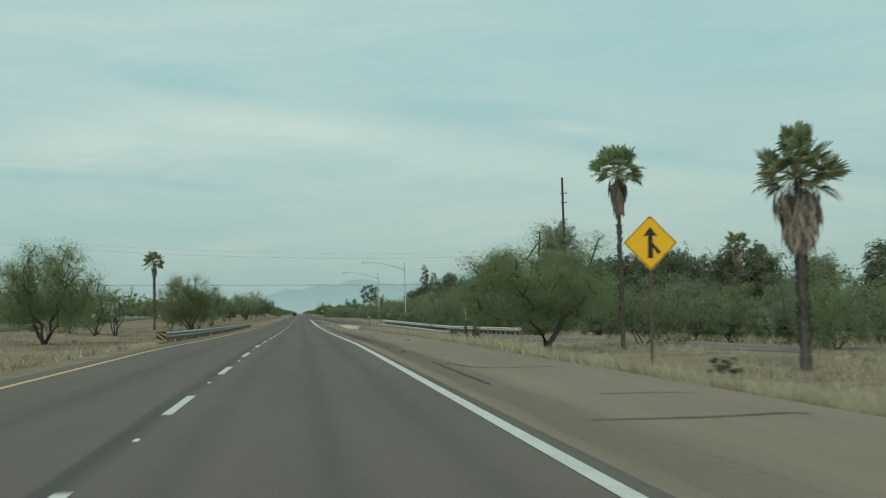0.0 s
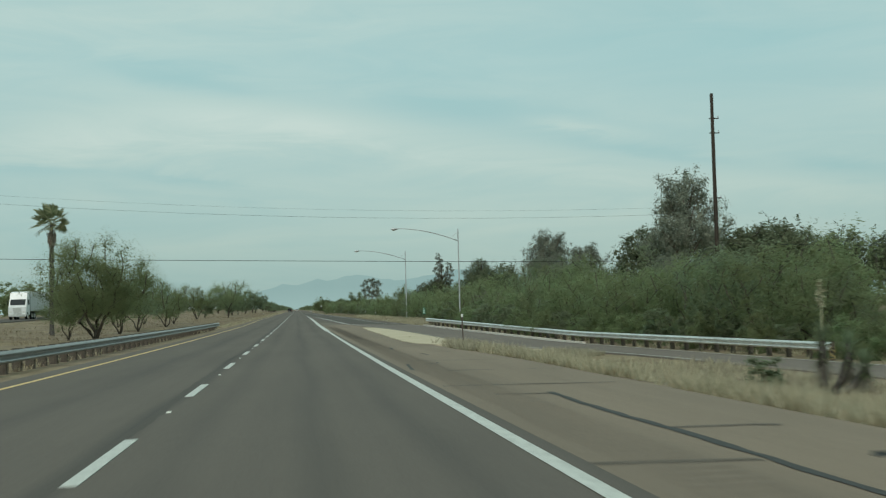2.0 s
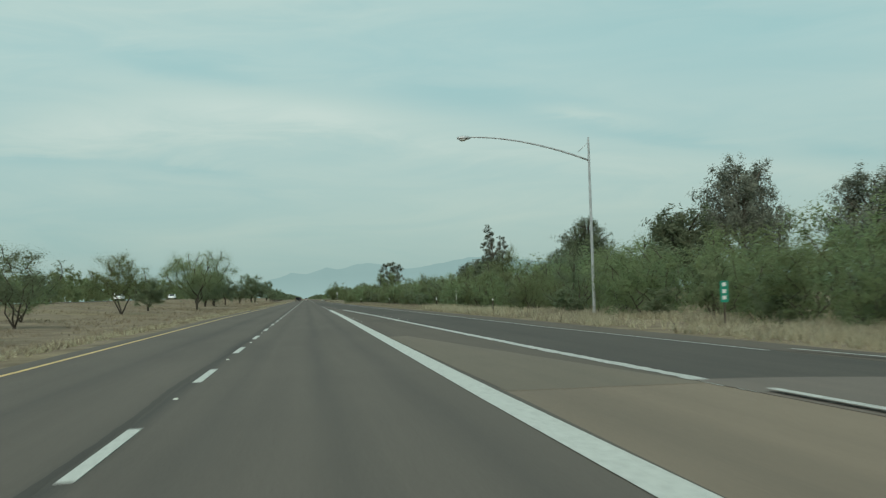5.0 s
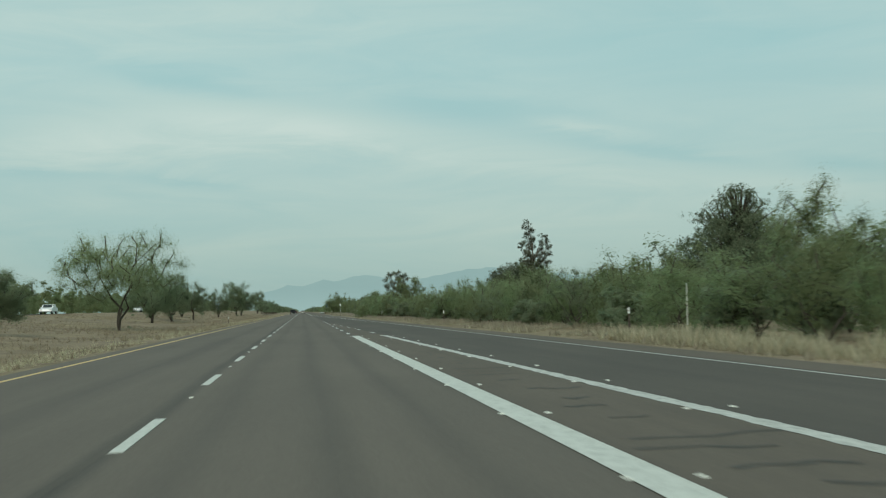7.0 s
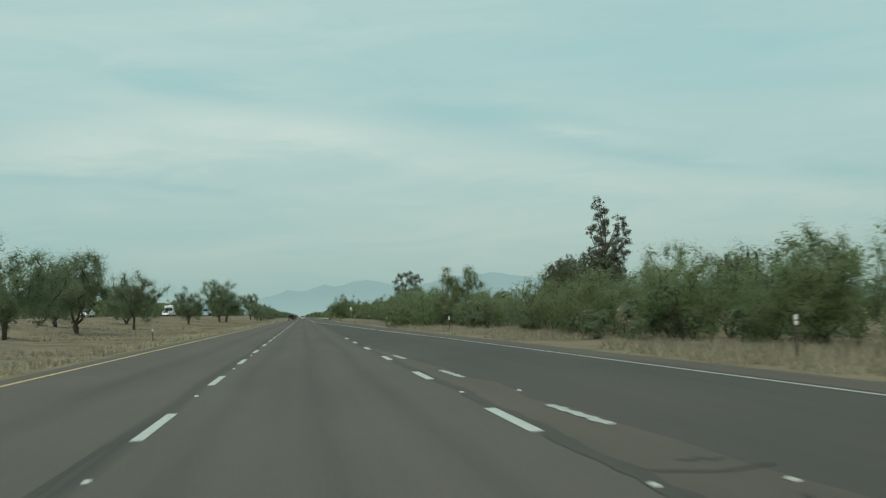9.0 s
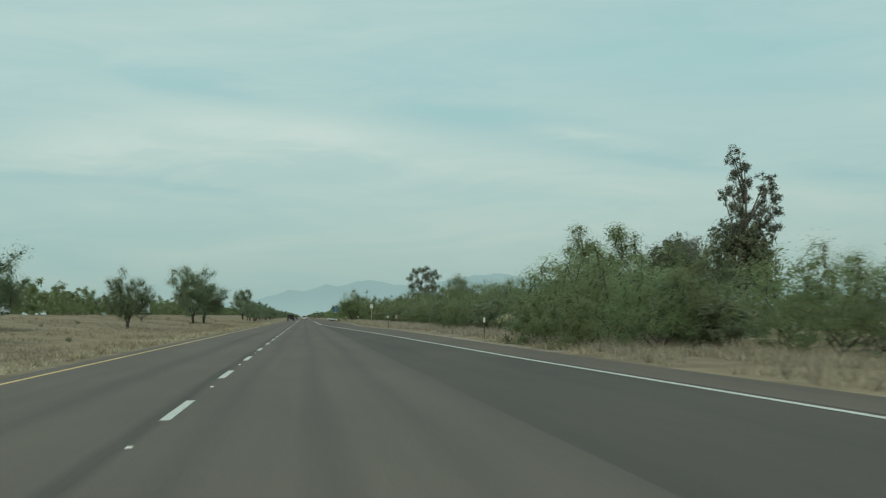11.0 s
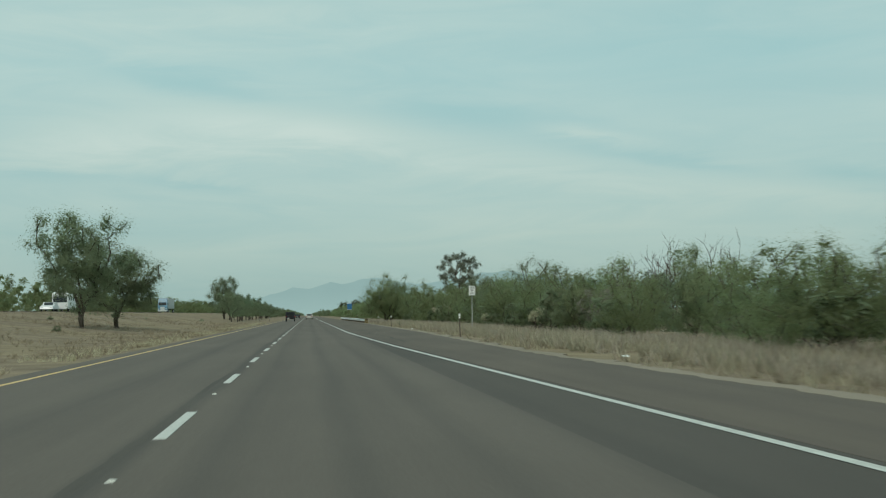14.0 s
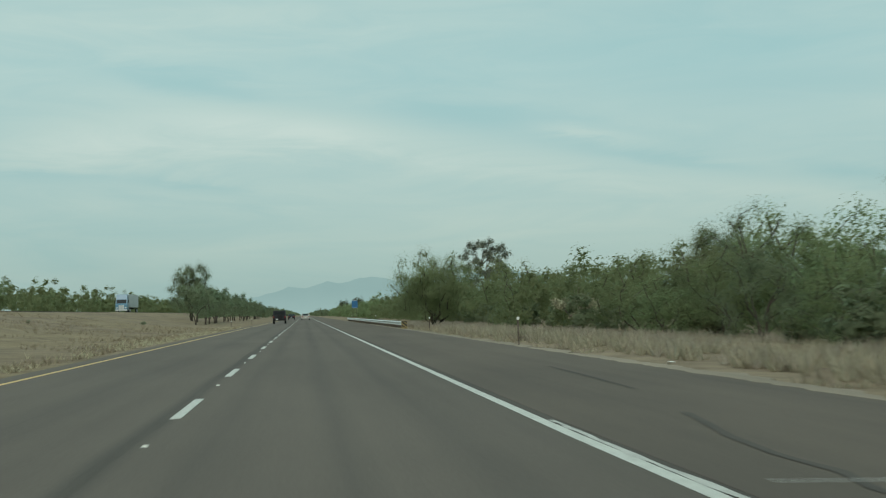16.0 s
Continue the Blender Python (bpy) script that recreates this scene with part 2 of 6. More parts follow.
M_GREYGRASS = leaf("grey_dry_grass", (0.3, 0.255, 0.19), (0.39, 0.335, 0.25), (0.49, 0.425, 0.32), 0.5)
M_BROWNGRASS = leaf("brown_dry_grass", (0.23, 0.18, 0.125), (0.31, 0.25, 0.175), (0.41, 0.34, 0.24), 0.4)
M_VERGEGRASS = leaf("straw_grey_grass", (0.31, 0.255, 0.185), (0.4, 0.34, 0.25), (0.5, 0.435, 0.325), 0.5)
M_BRUSH = leaf("mauve_grey_brush", (0.3, 0.25, 0.2), (0.39, 0.33, 0.27), (0.5, 0.43, 0.355), 0.5)
M_CACTUS = leaf("pale_cholla_spines", (0.3, 0.3, 0.2), (0.42, 0.41, 0.28), (0.55, 0.53, 0.38), 0.1)


def bark(name, a, b):
    m = Mat(name, rough=0.9, spec=0.15)
    f = m.noise(6.0, 5, 0.7, m.co((4, 4, 1)))
    m.color(m.ramp(f, [(0.3, a), (0.7, b)])).bump(f, 0.7, 0.03)
    return m.m


M_BARK = bark("dark_bark", (0.062, 0.053, 0.043), (0.135, 0.114, 0.092))
M_PALEBARK = bark("grey_bark", (0.12, 0.1, 0.08), (0.24, 0.21, 0.17))
M_PALMBARK = bark("palm_trunk", (0.042, 0.039, 0.035), (0.15, 0.138, 0.122))
M_POLEWOOD = bark("weathered_pole_wood", (0.035, 0.028, 0.022), (0.075, 0.06, 0.048))
M_POSTWOOD = bark("weathered_post_wood", (0.075, 0.064, 0.051), (0.15, 0.13, 0.106))


def metal(name, v, rough, tint=(1, 1, 1), met=0.85):
    m = Mat(name, rough=rough, metal=met, spec=0.5)
    f = m.noise(3.0, 5, 0.65)
    lo, hi = tuple(v * 0.72 * t for t in tint), tuple(v * 1.15 * t for t in tint)
    m.color(m.ramp(f, [(0.3, lo), (0.7, hi)])).bump(f, 0.1, 0.004)
    return m.m


M_GALV = metal("galvanised_steel", 0.78, 0.3, (1.0, 0.99, 0.96), 0.72)
M_OLDGALV = metal("weathered_grey_steel", 0.3, 0.45, (1.0, 0.99, 0.96), 0.6)
M_LAMPPOLE = metal("lamp_pole_steel", 0.55, 0.5, (0.97, 1.0, 1.0), 0.5)
M_RUST = metal("rusty_steel_post", 0.1, 0.8, (1.2, 0.9, 0.75), 0.2)
M_WIRE = Mat("black_cable", 0.7).color((0.03, 0.03, 0.03)).m


def plain(name, c, rough=0.5, met=0.0, vary=0.12, scale=4.0):
    m = Mat(name, rough=rough, metal=met, spec=0.4)
    f = m.noise(scale, 5, 0.6)
    m.color(m.ramp(f, [(0.3, tuple(v * (1 - vary) for v in c)), (0.7, tuple(v * (1 + vary) for v in c))]))
    return m.m


M_SIGNYELLOW = plain("yellow_sign_sheeting", (0.86, 0.47, 0.012), 0.45, vary=0.05)
M_HAZARD = plain("dusty_yellow_panel", (0.3, 0.23, 0.09), 0.7, vary=0.25)
M_SIGNBLACK = plain("black_sign_film", (0.02, 0.02, 0.02), 0.5)
M_SIGNWHITE = plain("white_sign_sheeting", (0.72, 0.74, 0.7), 0.5, vary=0.06)
M_SIGNGREEN = plain("green_sign_sheeting", (0.02, 0.26, 0.17), 0.5)
M_SIGNBLUE = plain("blue_sign_sheeting", (0.025, 0.12, 0.26), 0.5)
M_CARBLACK = plain("black_car_paint", (0.015, 0.016, 0.02), 0.3)
M_CARWHITE = plain("white_car_paint", (0.75, 0.76, 0.75), 0.3, vary=0.03)
M_CARTAN = plain("tan_car_paint", (0.42, 0.4, 0.36), 0.35, vary=0.04)
M_CARSILVER = plain("silver_car_paint", (0.5, 0.52, 0.53), 0.3, 0.4, vary=0.04)
M_TRAILER = plain("trailer_panel", (0.5, 0.52, 0.52), 0.45, vary=0.06)
M_BLUECAB = plain("blue_truck_paint", (0.12, 0.25, 0.34), 0.35, vary=0.05)
M_TYRE = plain("black_rubber", (0.018, 0.018, 0.018), 0.85)
M_GLASSDARK = plain("tinted_car_glass", (0.02, 0.024, 0.026), 0.08, vary=0.02)
M_REDLAMP = plain("red_tail_lamp", (0.35, 0.02, 0.015), 0.25)
M_CLEARLAMP = plain("clear_lamp_lens", (0.7, 0.7, 0.66), 0.15)
M_MARKER = plain("white_raised_marker", (0.74, 0.74, 0.66), 0.5)


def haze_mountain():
    """Far backdrop ridges, unlit: the haze of many kilometres is painted as their glow."""
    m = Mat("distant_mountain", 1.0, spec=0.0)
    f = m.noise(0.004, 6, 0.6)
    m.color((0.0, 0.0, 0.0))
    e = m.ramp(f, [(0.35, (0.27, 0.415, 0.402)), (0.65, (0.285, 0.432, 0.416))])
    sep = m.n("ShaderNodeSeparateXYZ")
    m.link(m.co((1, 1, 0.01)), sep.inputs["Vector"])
    e = m.mix(m.ramp(sep.outputs["Z"], [(0.1, (0.6, 0.6, 0.6)), (0.8, (0.0, 0.0, 0.0))]), e, (0.335, 0.49, 0.465))     # paler haze painted into the glow low down
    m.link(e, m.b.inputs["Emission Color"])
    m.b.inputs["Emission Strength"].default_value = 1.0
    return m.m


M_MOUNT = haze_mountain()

# ---- mesh helpers ----


def mesh_of(name, verts, faces, material, smooth=False):
    me = bpy.data.meshes.new(name)
    me.from_pydata([tuple(map(float, v)) for v in verts], [], faces)
    for m in material if isinstance(material, (list, tuple)) else [material]:
        me.materials.append(m)
    if smooth:
        me.polygons.foreach_set("use_smooth", [True] * len(me.polygons))
    me.update()
    return me


def part(name, me, parent=None, label="", m=None, kind=""):
    """One mesh object, under a thing or a part; me is a mesh or (bmesh, material)."""
    if isinstance(me, tuple):
        bm, material = me
        data = bpy.data.meshes.new(name)
        bm.to_mesh(data)
        bm.free()
        data.materials.append(material)
        me = data
    ob = new(name, me)
    if m is not None:
        ob.matrix_basis = m
    if parent is not None:
        ob.parent = parent
    return tagged(ob, label=label, kind=kind)


def thing(name, label, category, group="", m=None, kind=""):
    ob = new(name)
    ob.empty_display_size = 0.3
    if m is not None:
        ob.matrix_basis = m
    return tagged(ob, label, category, group, kind)


def box_bm(size, at=(0, 0, 0), bevel=0.0, bm=None, segs=2, rot=None):
    own = bm is None
    bm = bm or bmesh.new()
    mat = Matrix.Translation(at) @ (rot or Matrix()) @ Matrix.Diagonal((*size, 1))
    geo = bmesh.ops.create_cube(bm, size=1.0, matrix=mat)
    if bevel:
        edges = list({e for v in geo["verts"] for e in v.link_edges})
        bmesh.ops.bevel(bm, geom=edges, offset=bevel, segments=segs, affect="EDGES")
    return bm


def cyl_bm(r0, r1, h, at=(0, 0, 0), sides=16, bm=None, rot=None):
    bm = bm or bmesh.new()
    mat = Matrix.Translation(at) @ (rot or Matrix()) @ Matrix.Translation((0, 0, h / 2))
    bmesh.ops.create_cone(bm, cap_ends=True, segments=sides, radius1=r0, radius2=r1, depth=h, matrix=mat)
    return bm


def tube(verts, faces, pts, radii, sides=6, root=None):
    """Adds a tapered tube along pts to plain lists, tied to the vertex root if given; returns the first vertex of its rings."""
    base = len(verts)
    pts = [Vector(p) for p in pts]
    for i, p in enumerate(pts):
        d = (pts[min(i + 1, len(pts) - 1)] - pts[max(i - 1, 0)]).normalized()
        side = d.orthogonal().normalized()
        up = d.cross(side)
        for k in range(sides):
            a = 2 * math.pi * k / sides
            verts.append(p + (side * math.cos(a) + up * math.sin(a)) * radii[i])
    for i in range(len(pts) - 1):
        for k in range(sides):
            a, b = base + i * sides + k, base + i * sides + (k + 1) % sides
            faces.append((a, b, b + sides, a + sides))
    faces.append(tuple(base + (len(pts) - 1) * sides + k for k in range(sides)))
    faces.append(tuple(base + k for k in reversed(range(sides))))
    if root is not None:
        faces.append((root, base, base + 1))
    return base


def twig(verts, faces, pts, radii, root):
    """A thin three-sided twig with open ends, tied to the vertex root."""
    base = len(verts)
    for p, r in zip(pts, radii):
        for a in (0.0, 2.1, 4.2):
            verts.append(Vector(p) + Vector((math.cos(a) * r, math.sin(a) * r, 0)))
    for i in range(len(pts) - 1):
        for k in range(3):
            a, b = base + 3 * i + k, base + 3 * i + (k + 1) % 3
            faces.append((a, b, b + 3, a + 3))
    faces.append((root, base, base + 1))
    return base


def blades(centres, long_axis, wide_axis):
    """Arrays of leaf centres and half axes, as verts and slender three-sided leaflets."""
    c, u, w = (np.asarray(a, float) for a in (centres, long_axis, wide_axis))
    v = np.stack([c - u + w, c - u * 0.8 - w, c + u], 1).reshape(-1, 3)
    f = np.arange(len(v)).reshape(-1, 3)
    return v, f


def array_mesh(name, v, f, material, normals=None):
    me = bpy.data.meshes.new(name)
    me.vertices.add(len(v))
    me.vertices.foreach_set("co", np.asarray(v, np.float32).ravel())
    f = np.asarray(f)
    k = f.shape[1]
    me.loops.add(f.size)
    me.loops.foreach_set("vertex_index", f.ravel().astype(np.int32))
    me.polygons.add(len(f))
    me.polygons.foreach_set("loop_start", np.arange(0, f.size, k, dtype=np.int32))
    me.polygons.foreach_set("loop_total", np.full(len(f), k, dtype=np.int32))
    me.materials.append(material)
    me.update(calc_edges=True)
    me.validate()
    if normals is not None:
        me.normals_split_custom_set_from_vertices(np.repeat(normals, k, 0))
    return me


def crown_normals(c, u, w, heart, reach):
    """Normals of leaves that shade the crown as one soft mass: outwards from its heart, with a little of each leaf's own tilt."""
    out = (c - heart) / reach
    out /= np.linalg.norm(out, axis=1)[:, None] + 1e-6
    own = np.cross(u, w)
    own /= np.linalg.norm(own, axis=1)[:, None] + 1e-9
    n = out * 0.75 + own * 0.4 + (0, 0, 0.2)
    return n / np.linalg.norm(n, axis=1)[:, None]


# ---- the lie of the land ----
def table(y, ys, vs):
    return float(np.interp(y, ys, vs))


def smooth(a, b, x):
    k = min(max((x - a) / (b - a), 0.0), 1.0)
    return k * k * (3 - 2 * k)


def grade(y):
    """The road comes off a low rise and runs down to the plain."""
    return -0.54 * (1 - math.exp(-(max(0.0, y - 42) / 62) ** 1.25))


def verge_low(y):
    return table(y, (-60, 60, 104, 130, 166, 210, 260, 1200), (-1.1, -1.15, -0.97, -0.87, -0.22, -0.1, -0.06, -0.05))


def far_side_high(y):
    return table(y, (-60, 150, 240, 400, 640, 1200), (0.4, 0.8, 1.3, 1.9, 2.4, 2.8))


def land(x, y):
    """Height of the ground: the verge dips beside the ramp, the median climbs to the other carriageway."""
    z = grade(y)
    if x > 6.4:
        z += verge_low(y) * smooth(6.4, 13.0, x)
    elif x < -5.2:
        z += -0.25 * smooth(-5.2, -9.0, x) * (1 - smooth(200, 300, y))
        z += far_side_high(y) * smooth(-7.0, -33.0, x)
    return z


def edge_right(y):
    """Right edge of the paving."""
    return table(y, (-60, 0, 30, 57, 70, 92, 100, 160, 166, 200, 240, 330, 380, 440, 480, 520, 560, 1400), (8.6, 8.4, 7.3, 7.0, 7.1, 7.05, 6.45, 6.4, 12.6, 11.6, 10.9, 9.5, 8.7, 8.8, 7.6, 8.3, 8.4, 8.6))


def edge_left(y):
    return table(y, (-60, 180, 240, 1400), (-4.25, -4.25, -4.75, -4.75))


def yellow_x(y):
    return table(y, (-60, 180, 240, 1400), (-3.62, -3.62, -4.12, -4.12))


def ramp_left(y):
    return table(y, (-60, 0, 40, 76, 104, 112, 118, 124, 130, 138, 144, 151, 158, 165, 180, 200, 214, 230, 253, 275, 330), (39, 31, 25.5, 19.8, 16.8, 16.0, 14.9, 13.2, 11.4, 9.6, 8.5, 7.5, 6.9, 6.5, 6.2, 6.02, 5.9, 5.76, 5.36, 5.0, 4.4))


def ramp_right(y):
    return table(y, (-60, 0, 40, 76, 104, 129, 166, 200, 240), (44, 36, 30, 24.5, 20.3, 17.2, 12.7, 11.7, 11.2))


def aux_line(y):
    """Right edge line of the joining lane, running in to the through lane."""
    return table(y, (150, 200, 240, 300, 340, 380, 420, 450, 490, 520, 1400), (11.6, 9.85, 9.5, 8.7, 8.1, 7.0, 6.35, 5.55, 4.45, 3.93, 3.85))


def sheet(name, y0, y1, step, left, right, lift, material, cols=1, kind="structure", label="", category=""):
    """A strip of paving that follows the land, with its edges turned down."""
    n = max(2, int(round((y1 - y0) / step)) + 1)
    verts, faces = [], []
    for y in np.linspace(y0, y1, n):
        a, b = left(y), right(y)
        row = [(a - 0.02, y, land(a, y) + lift - 0.12)]
        for k in range(cols + 1):
            x = a + (b - a) * k / cols
            row.append((x, y, land(x, y) + lift))
        row.append((b + 0.02, y, land(b, y) + lift - 0.12))
        verts += row
    w = cols + 3
    for first in (True, False):          # turned-down ends
        row = [(x, y - 0.02 if first else y + 0.02, z - 0.14) for x, y, z in (verts[:w] if first else verts[-w:])]
        verts = row + verts if first else verts + row
    n += 2
    for i in range(n - 1):
        for k in range(w - 1):
            a = i * w + k
            faces.append((a, a + 1, a + w + 1, a + w))
    return tagged(part(name, mesh_of(name, verts, faces, material)), label, category, kind=kind)

# ---- ground, roads, markings ----
xs = np.unique(np.concatenate([np.linspace(-3000, -200, 8), np.linspace(-200, -50, 11), np.arange(-50, 60.1, 1.0), np.linspace(60, 200, 11), np.linspace(200, 3000, 8)]))
ys = np.unique(np.concatenate([np.linspace(-400, -60, 6), np.arange(-60, 720, 4.0), np.linspace(720, 1400, 40), np.linspace(1400, 4990, 14)]))
gv = []
for gy in ys:
    for gx in xs:
        gz = land(gx, gy)
        off_road = smooth(edge_right(gy) + 1.0, edge_right(gy) + 5.0, gx) if gx > 0 else smooth(-6.0, -10.0, gx)
        if off_road > 0 and not (ramp_left(gy) - 2 < gx < ramp_right(gy) + 2 and gy < 260) and not -44 < gx < -30 and not (100 < gy < 172 and 0 < gx < ramp_right(gy) + 2):
            gz += off_road * (0.14 * noise.noise((gx * 0.35, gy * 0.22, 0)) + 0.2 * noise.noise((gx * 0.09, gy * 0.05, 7)))
        gv.append((gx, gy, gz))
nx = len(xs)
gf = [(r * nx + k, r * nx + k + 1, (r + 1) * nx + k + 1, (r + 1) * nx + k) for r in range(len(ys) - 1) for k in range(nx - 1)]
tagged(part("ground", mesh_of("ground", gv, gf, M_SOIL, True)), "dry tan desert soil with sparse bleached grass", "ground", kind="structure")

LANE_R = 3.9


def lane_edge(y):
    return LANE_R - 0.1 * (1 - smooth(160, 172, y))


sheet("road", -60, 1400, 5, edge_left, lane_edge, 0.045, M_LANE, 4, label="worn grey asphalt carriageway with two lanes", category="road")
sheet("road_shoulder", -60, 150, 5, lane_edge, lambda y: edge_right(y), 0.04, M_SHOULDER, 3, label="tan weathered asphalt shoulder with sealed cracks", category="shoulder")
sheet("road_shoulder", 150, 172, 2, lane_edge, lambda y: ramp_left(y), 0.04, M_SHOULDER, 3, label="tan weathered asphalt wedge between road and ramp", category="shoulder")
sheet("road_ramp", -60, 172, 3, ramp_left, ramp_right, 0.05, M_RAMP, 10, label="dark grey asphalt on-ramp", category="ramp")
sheet("road_joining_lane", 172, 1400, 8, lambda y: LANE_R, lambda y: edge_right(y), 0.04, M_AUX, 6, label="dark grey asphalt joining lane and shoulder", category="road")
sheet("road_gore", 171.5, 192, 2, lambda y: LANE_R + 0.02, lambda y: table(y, (171, 192), (ramp_left(171), LANE_R + 0.6)), 0.0455, M_DUSTY, 3, label="dusty tan asphalt narrowing between the two lines", category="road")
sheet("road_gore", 172, 345, 0.8, lambda y: LANE_R + 0.02, lambda y: max(LANE_R + 0.04, ramp_left(y) + 0.1 - 0.55 * smooth(285, 345, y) + 0.25 * noise.noise((y * 0.31, 4, 4)) + 0.15 * noise.noise((y * 1.3, 4, 9))), 0.043, M_GORE, 3, label="dusty brown cracked asphalt between the two lines", category="road")
sheet("road_shoulder", 172, 1400, 8, lambda y: aux_line(y) + 0.2, lambda y: edge_right(y) - 0.03, 0.043, M_GORE, 3, label="dusty brown asphalt shoulder outside the edge line", category="shoulder")
sheet("kerb", 127.5, 167, 1.5, lambda y: ramp_right(y) + 0.05, lambda y: ramp_right(y) + 0.25, 0.14, M_KERB, 1, label="low pale concrete kerb at the foot of the ramp guardrail", category="kerb")
sheet("gravel_wedge", 104.4, 150.5, 0.8, lambda y: 0.16 * noise.noise((y * 0.45, 2, 8)) + table(y, (104.4, 106, 110, 113, 125, 140, 150), (6.55, 6.05, 5.85, 5.85, 6.05, 6.2, 6.4)), lambda y: min(ramp_left(y) - 0.25, 6.95 + 0.52 * (y - 104.4) + 0.5 * noise.noise((y * 0.5, 6, 1)) * smooth(105, 108, y)), 0.06, M_SAND, 12, label="pale gravel wedge between shoulder and ramp", category="gravel")
sheet("grit_edge", 384, 640, 0.4, lambda y: edge_right(y) - 0.1 + 0.16 * noise.noise((y * 0.8, 1, 3)) + 0.12 * noise.noise((y * 2.3, 1, 8)), lambda y: edge_right(y) + max(0.1, 0.35 + 0.45 * noise.noise((y * 0.35, 5, 3)) + 0.3 * noise.noise((y * 1.3, 5, 9))), 0.047, M_GRIT, 3, label="pale strip of grit along the shoulder's edge", category="gravel")
sheet("opposite_road", -60, 1400, 12, lambda y: -41.5, lambda y: -32.5, 0.1, M_AUX, 2, label="opposite carriageway beyond the dry median", category="road")


def stripe(name, y0, y1, centre, width, lift, material, label, category="road marking", step=4.0, group="", ragged=0.0):
    n = max(2, int(math.ceil((y1 - y0) / step)) + 1)
    verts, faces = [], []
    for y in np.linspace(y0, y1, n):
        c = centre(y)
        for s in (-0.5, 0.5):
            off = s * width + ragged * noise.noise((y * 3.3, s * 9, 1)) + ragged * 0.8 * noise.noise((y * 11.0, s * 9, 5))
            verts.append((c + off, y, land(c + off, y) + lift))
    for i in range(n - 1):
        faces.append((2 * i, 2 * i + 1, 2 * i + 3, 2 * i + 2))
    return tagged(part(name, mesh_of(name, verts, faces, material)), label, category, group, "structure")


stripe("yellow_edge_line", -60, 1400, yellow_x, 0.13, 0.05, M_YELLOW, "faded yellow edge line along the median side")
stripe("white_edge_line", -60, 141, lambda y: table(y, (-60, 0, 31, 63, 90, 101, 120, 141), (3.55, 3.55, 3.59, 3.55, 3.56, 3.575, 3.59, 3.62)), 0.15, 0.05, M_WHITE, "white edge line beside the shoulder")
stripe("wide_white_line", 140, 273.8, lambda y: table(y, (140, 172, 213, 230, 277), (3.62, 3.64, 3.81, 3.87, 3.9)), 0.33, 0.052, M_WHITE, "wide white line where the ramp joins")
stripe("ramp_edge_line", 106, 170, lambda y: ramp_left(y) + 0.15, 0.12, 0.085, M_WORNWHITE, "worn white edge line of the ramp")
stripe("ramp_edge_line", 170, 273.2, lambda y: ramp_left(y) + 0.1, 0.22, 0.0475, M_WORNWHITE, "worn white line tapering into the road", step=0.22, ragged=0.035)
stripe("ramp_outer_line", 60, 180, lambda y: table(y, (60, 104, 129, 166, 180), (26.0, 19.8, 16.9, 12.2, 11.0)), 0.1, 0.085, M_WORNWHITE, "worn white outer line of the ramp")
stripe("joining_edge_line", 180, 350, aux_line, 0.1, 0.0465, M_WORNWHITE, "faded thin edge line of the joining lane")
stripe("joining_edge_line", 350, 1400, aux_line, 0.13, 0.0465, M_WHITE, "white edge line that tapers with the joining lane")
stripe("opposite_edge_line", -60, 1400, lambda y: -40.9, 0.13, 0.11, M_WORNWHITE, "white edge line of the opposite road", step=12)

DASH, CYCLE, FIRST = 3.22, 9.45, 5.01
dash_mesh = None


def dash_bm(width, length):
    return box_bm((width, length, 0.006), (0, length / 2, 0.003))


def worn_dash(width, length, seed):
    """A dash whose paint has flaked away along its edges."""
    verts, faces = [], []
    n = 26
    for i in range(n + 1):
        for side in (-0.5, 0.5):
            bite = 0.5 + 0.5 * noise.noise((i * 0.9, side * 7, seed)) - (0.5 if i in (0, n) else 0.0)
            verts.append((side * width * (0.55 + 0.6 * bite) + 0.02 * math.sin(i), length * i / n, 0.003))
    for i in range(n):
        faces.append((2 * i, 2 * i + 1, 2 * i + 3, 2 * i + 2))
    return mesh_of("old_dash", verts, faces, M_WORNWHITE)


for k in range(-4, 118):
    y = FIRST + k * CYCLE
    if dash_mesh is None:
        bm = dash_bm(0.125, DASH)
        d_ob = part("lane_dash", (bm, M_WHITE))
        dash_mesh = d_ob.data
    else:
        d_ob = part("lane_dash", dash_mesh)
    d_ob.matrix_basis = pose(0.0, y, grade(y) + 0.0465, rx=math.degrees(math.atan((grade(y + DASH) - grade(y)) / DASH)))
    tagged(d_ob, "white painted lane dash on grey asphalt", "road marking", "lane dashes", "structure")

join_mesh, old_mesh = None, None
for k in range(-2, 6):
    y = 298.9 - DASH / 2 + k * CYCLE
    d_ob = part("joining_dash", (dash_bm(0.14, 2.85), M_WHITE)) if join_mesh is None else part("joining_dash", join_mesh)
    join_mesh = d_ob.data
    d_ob.matrix_basis = pose(3.82, y, grade(y) + 0.046)
    tagged(d_ob, "white dash between through lane and joining lane", "road marking", "joining dashes", "structure")
    if k > 2:
        continue
    o_ob = part("old_dash", worn_dash(0.15, 2.7, k)) if old_mesh is None or k % 2 else part("old_dash", old_mesh)
    old_mesh = o_ob.data
    o_ob.matrix_basis = pose(5.07 - 0.215 * (k + 2), y + 0.35, grade(y) + 0.0475, rz=1.3)
    tagged(o_ob, "worn older white dash on the joining lane", "road marking", "old dashes", "structure")

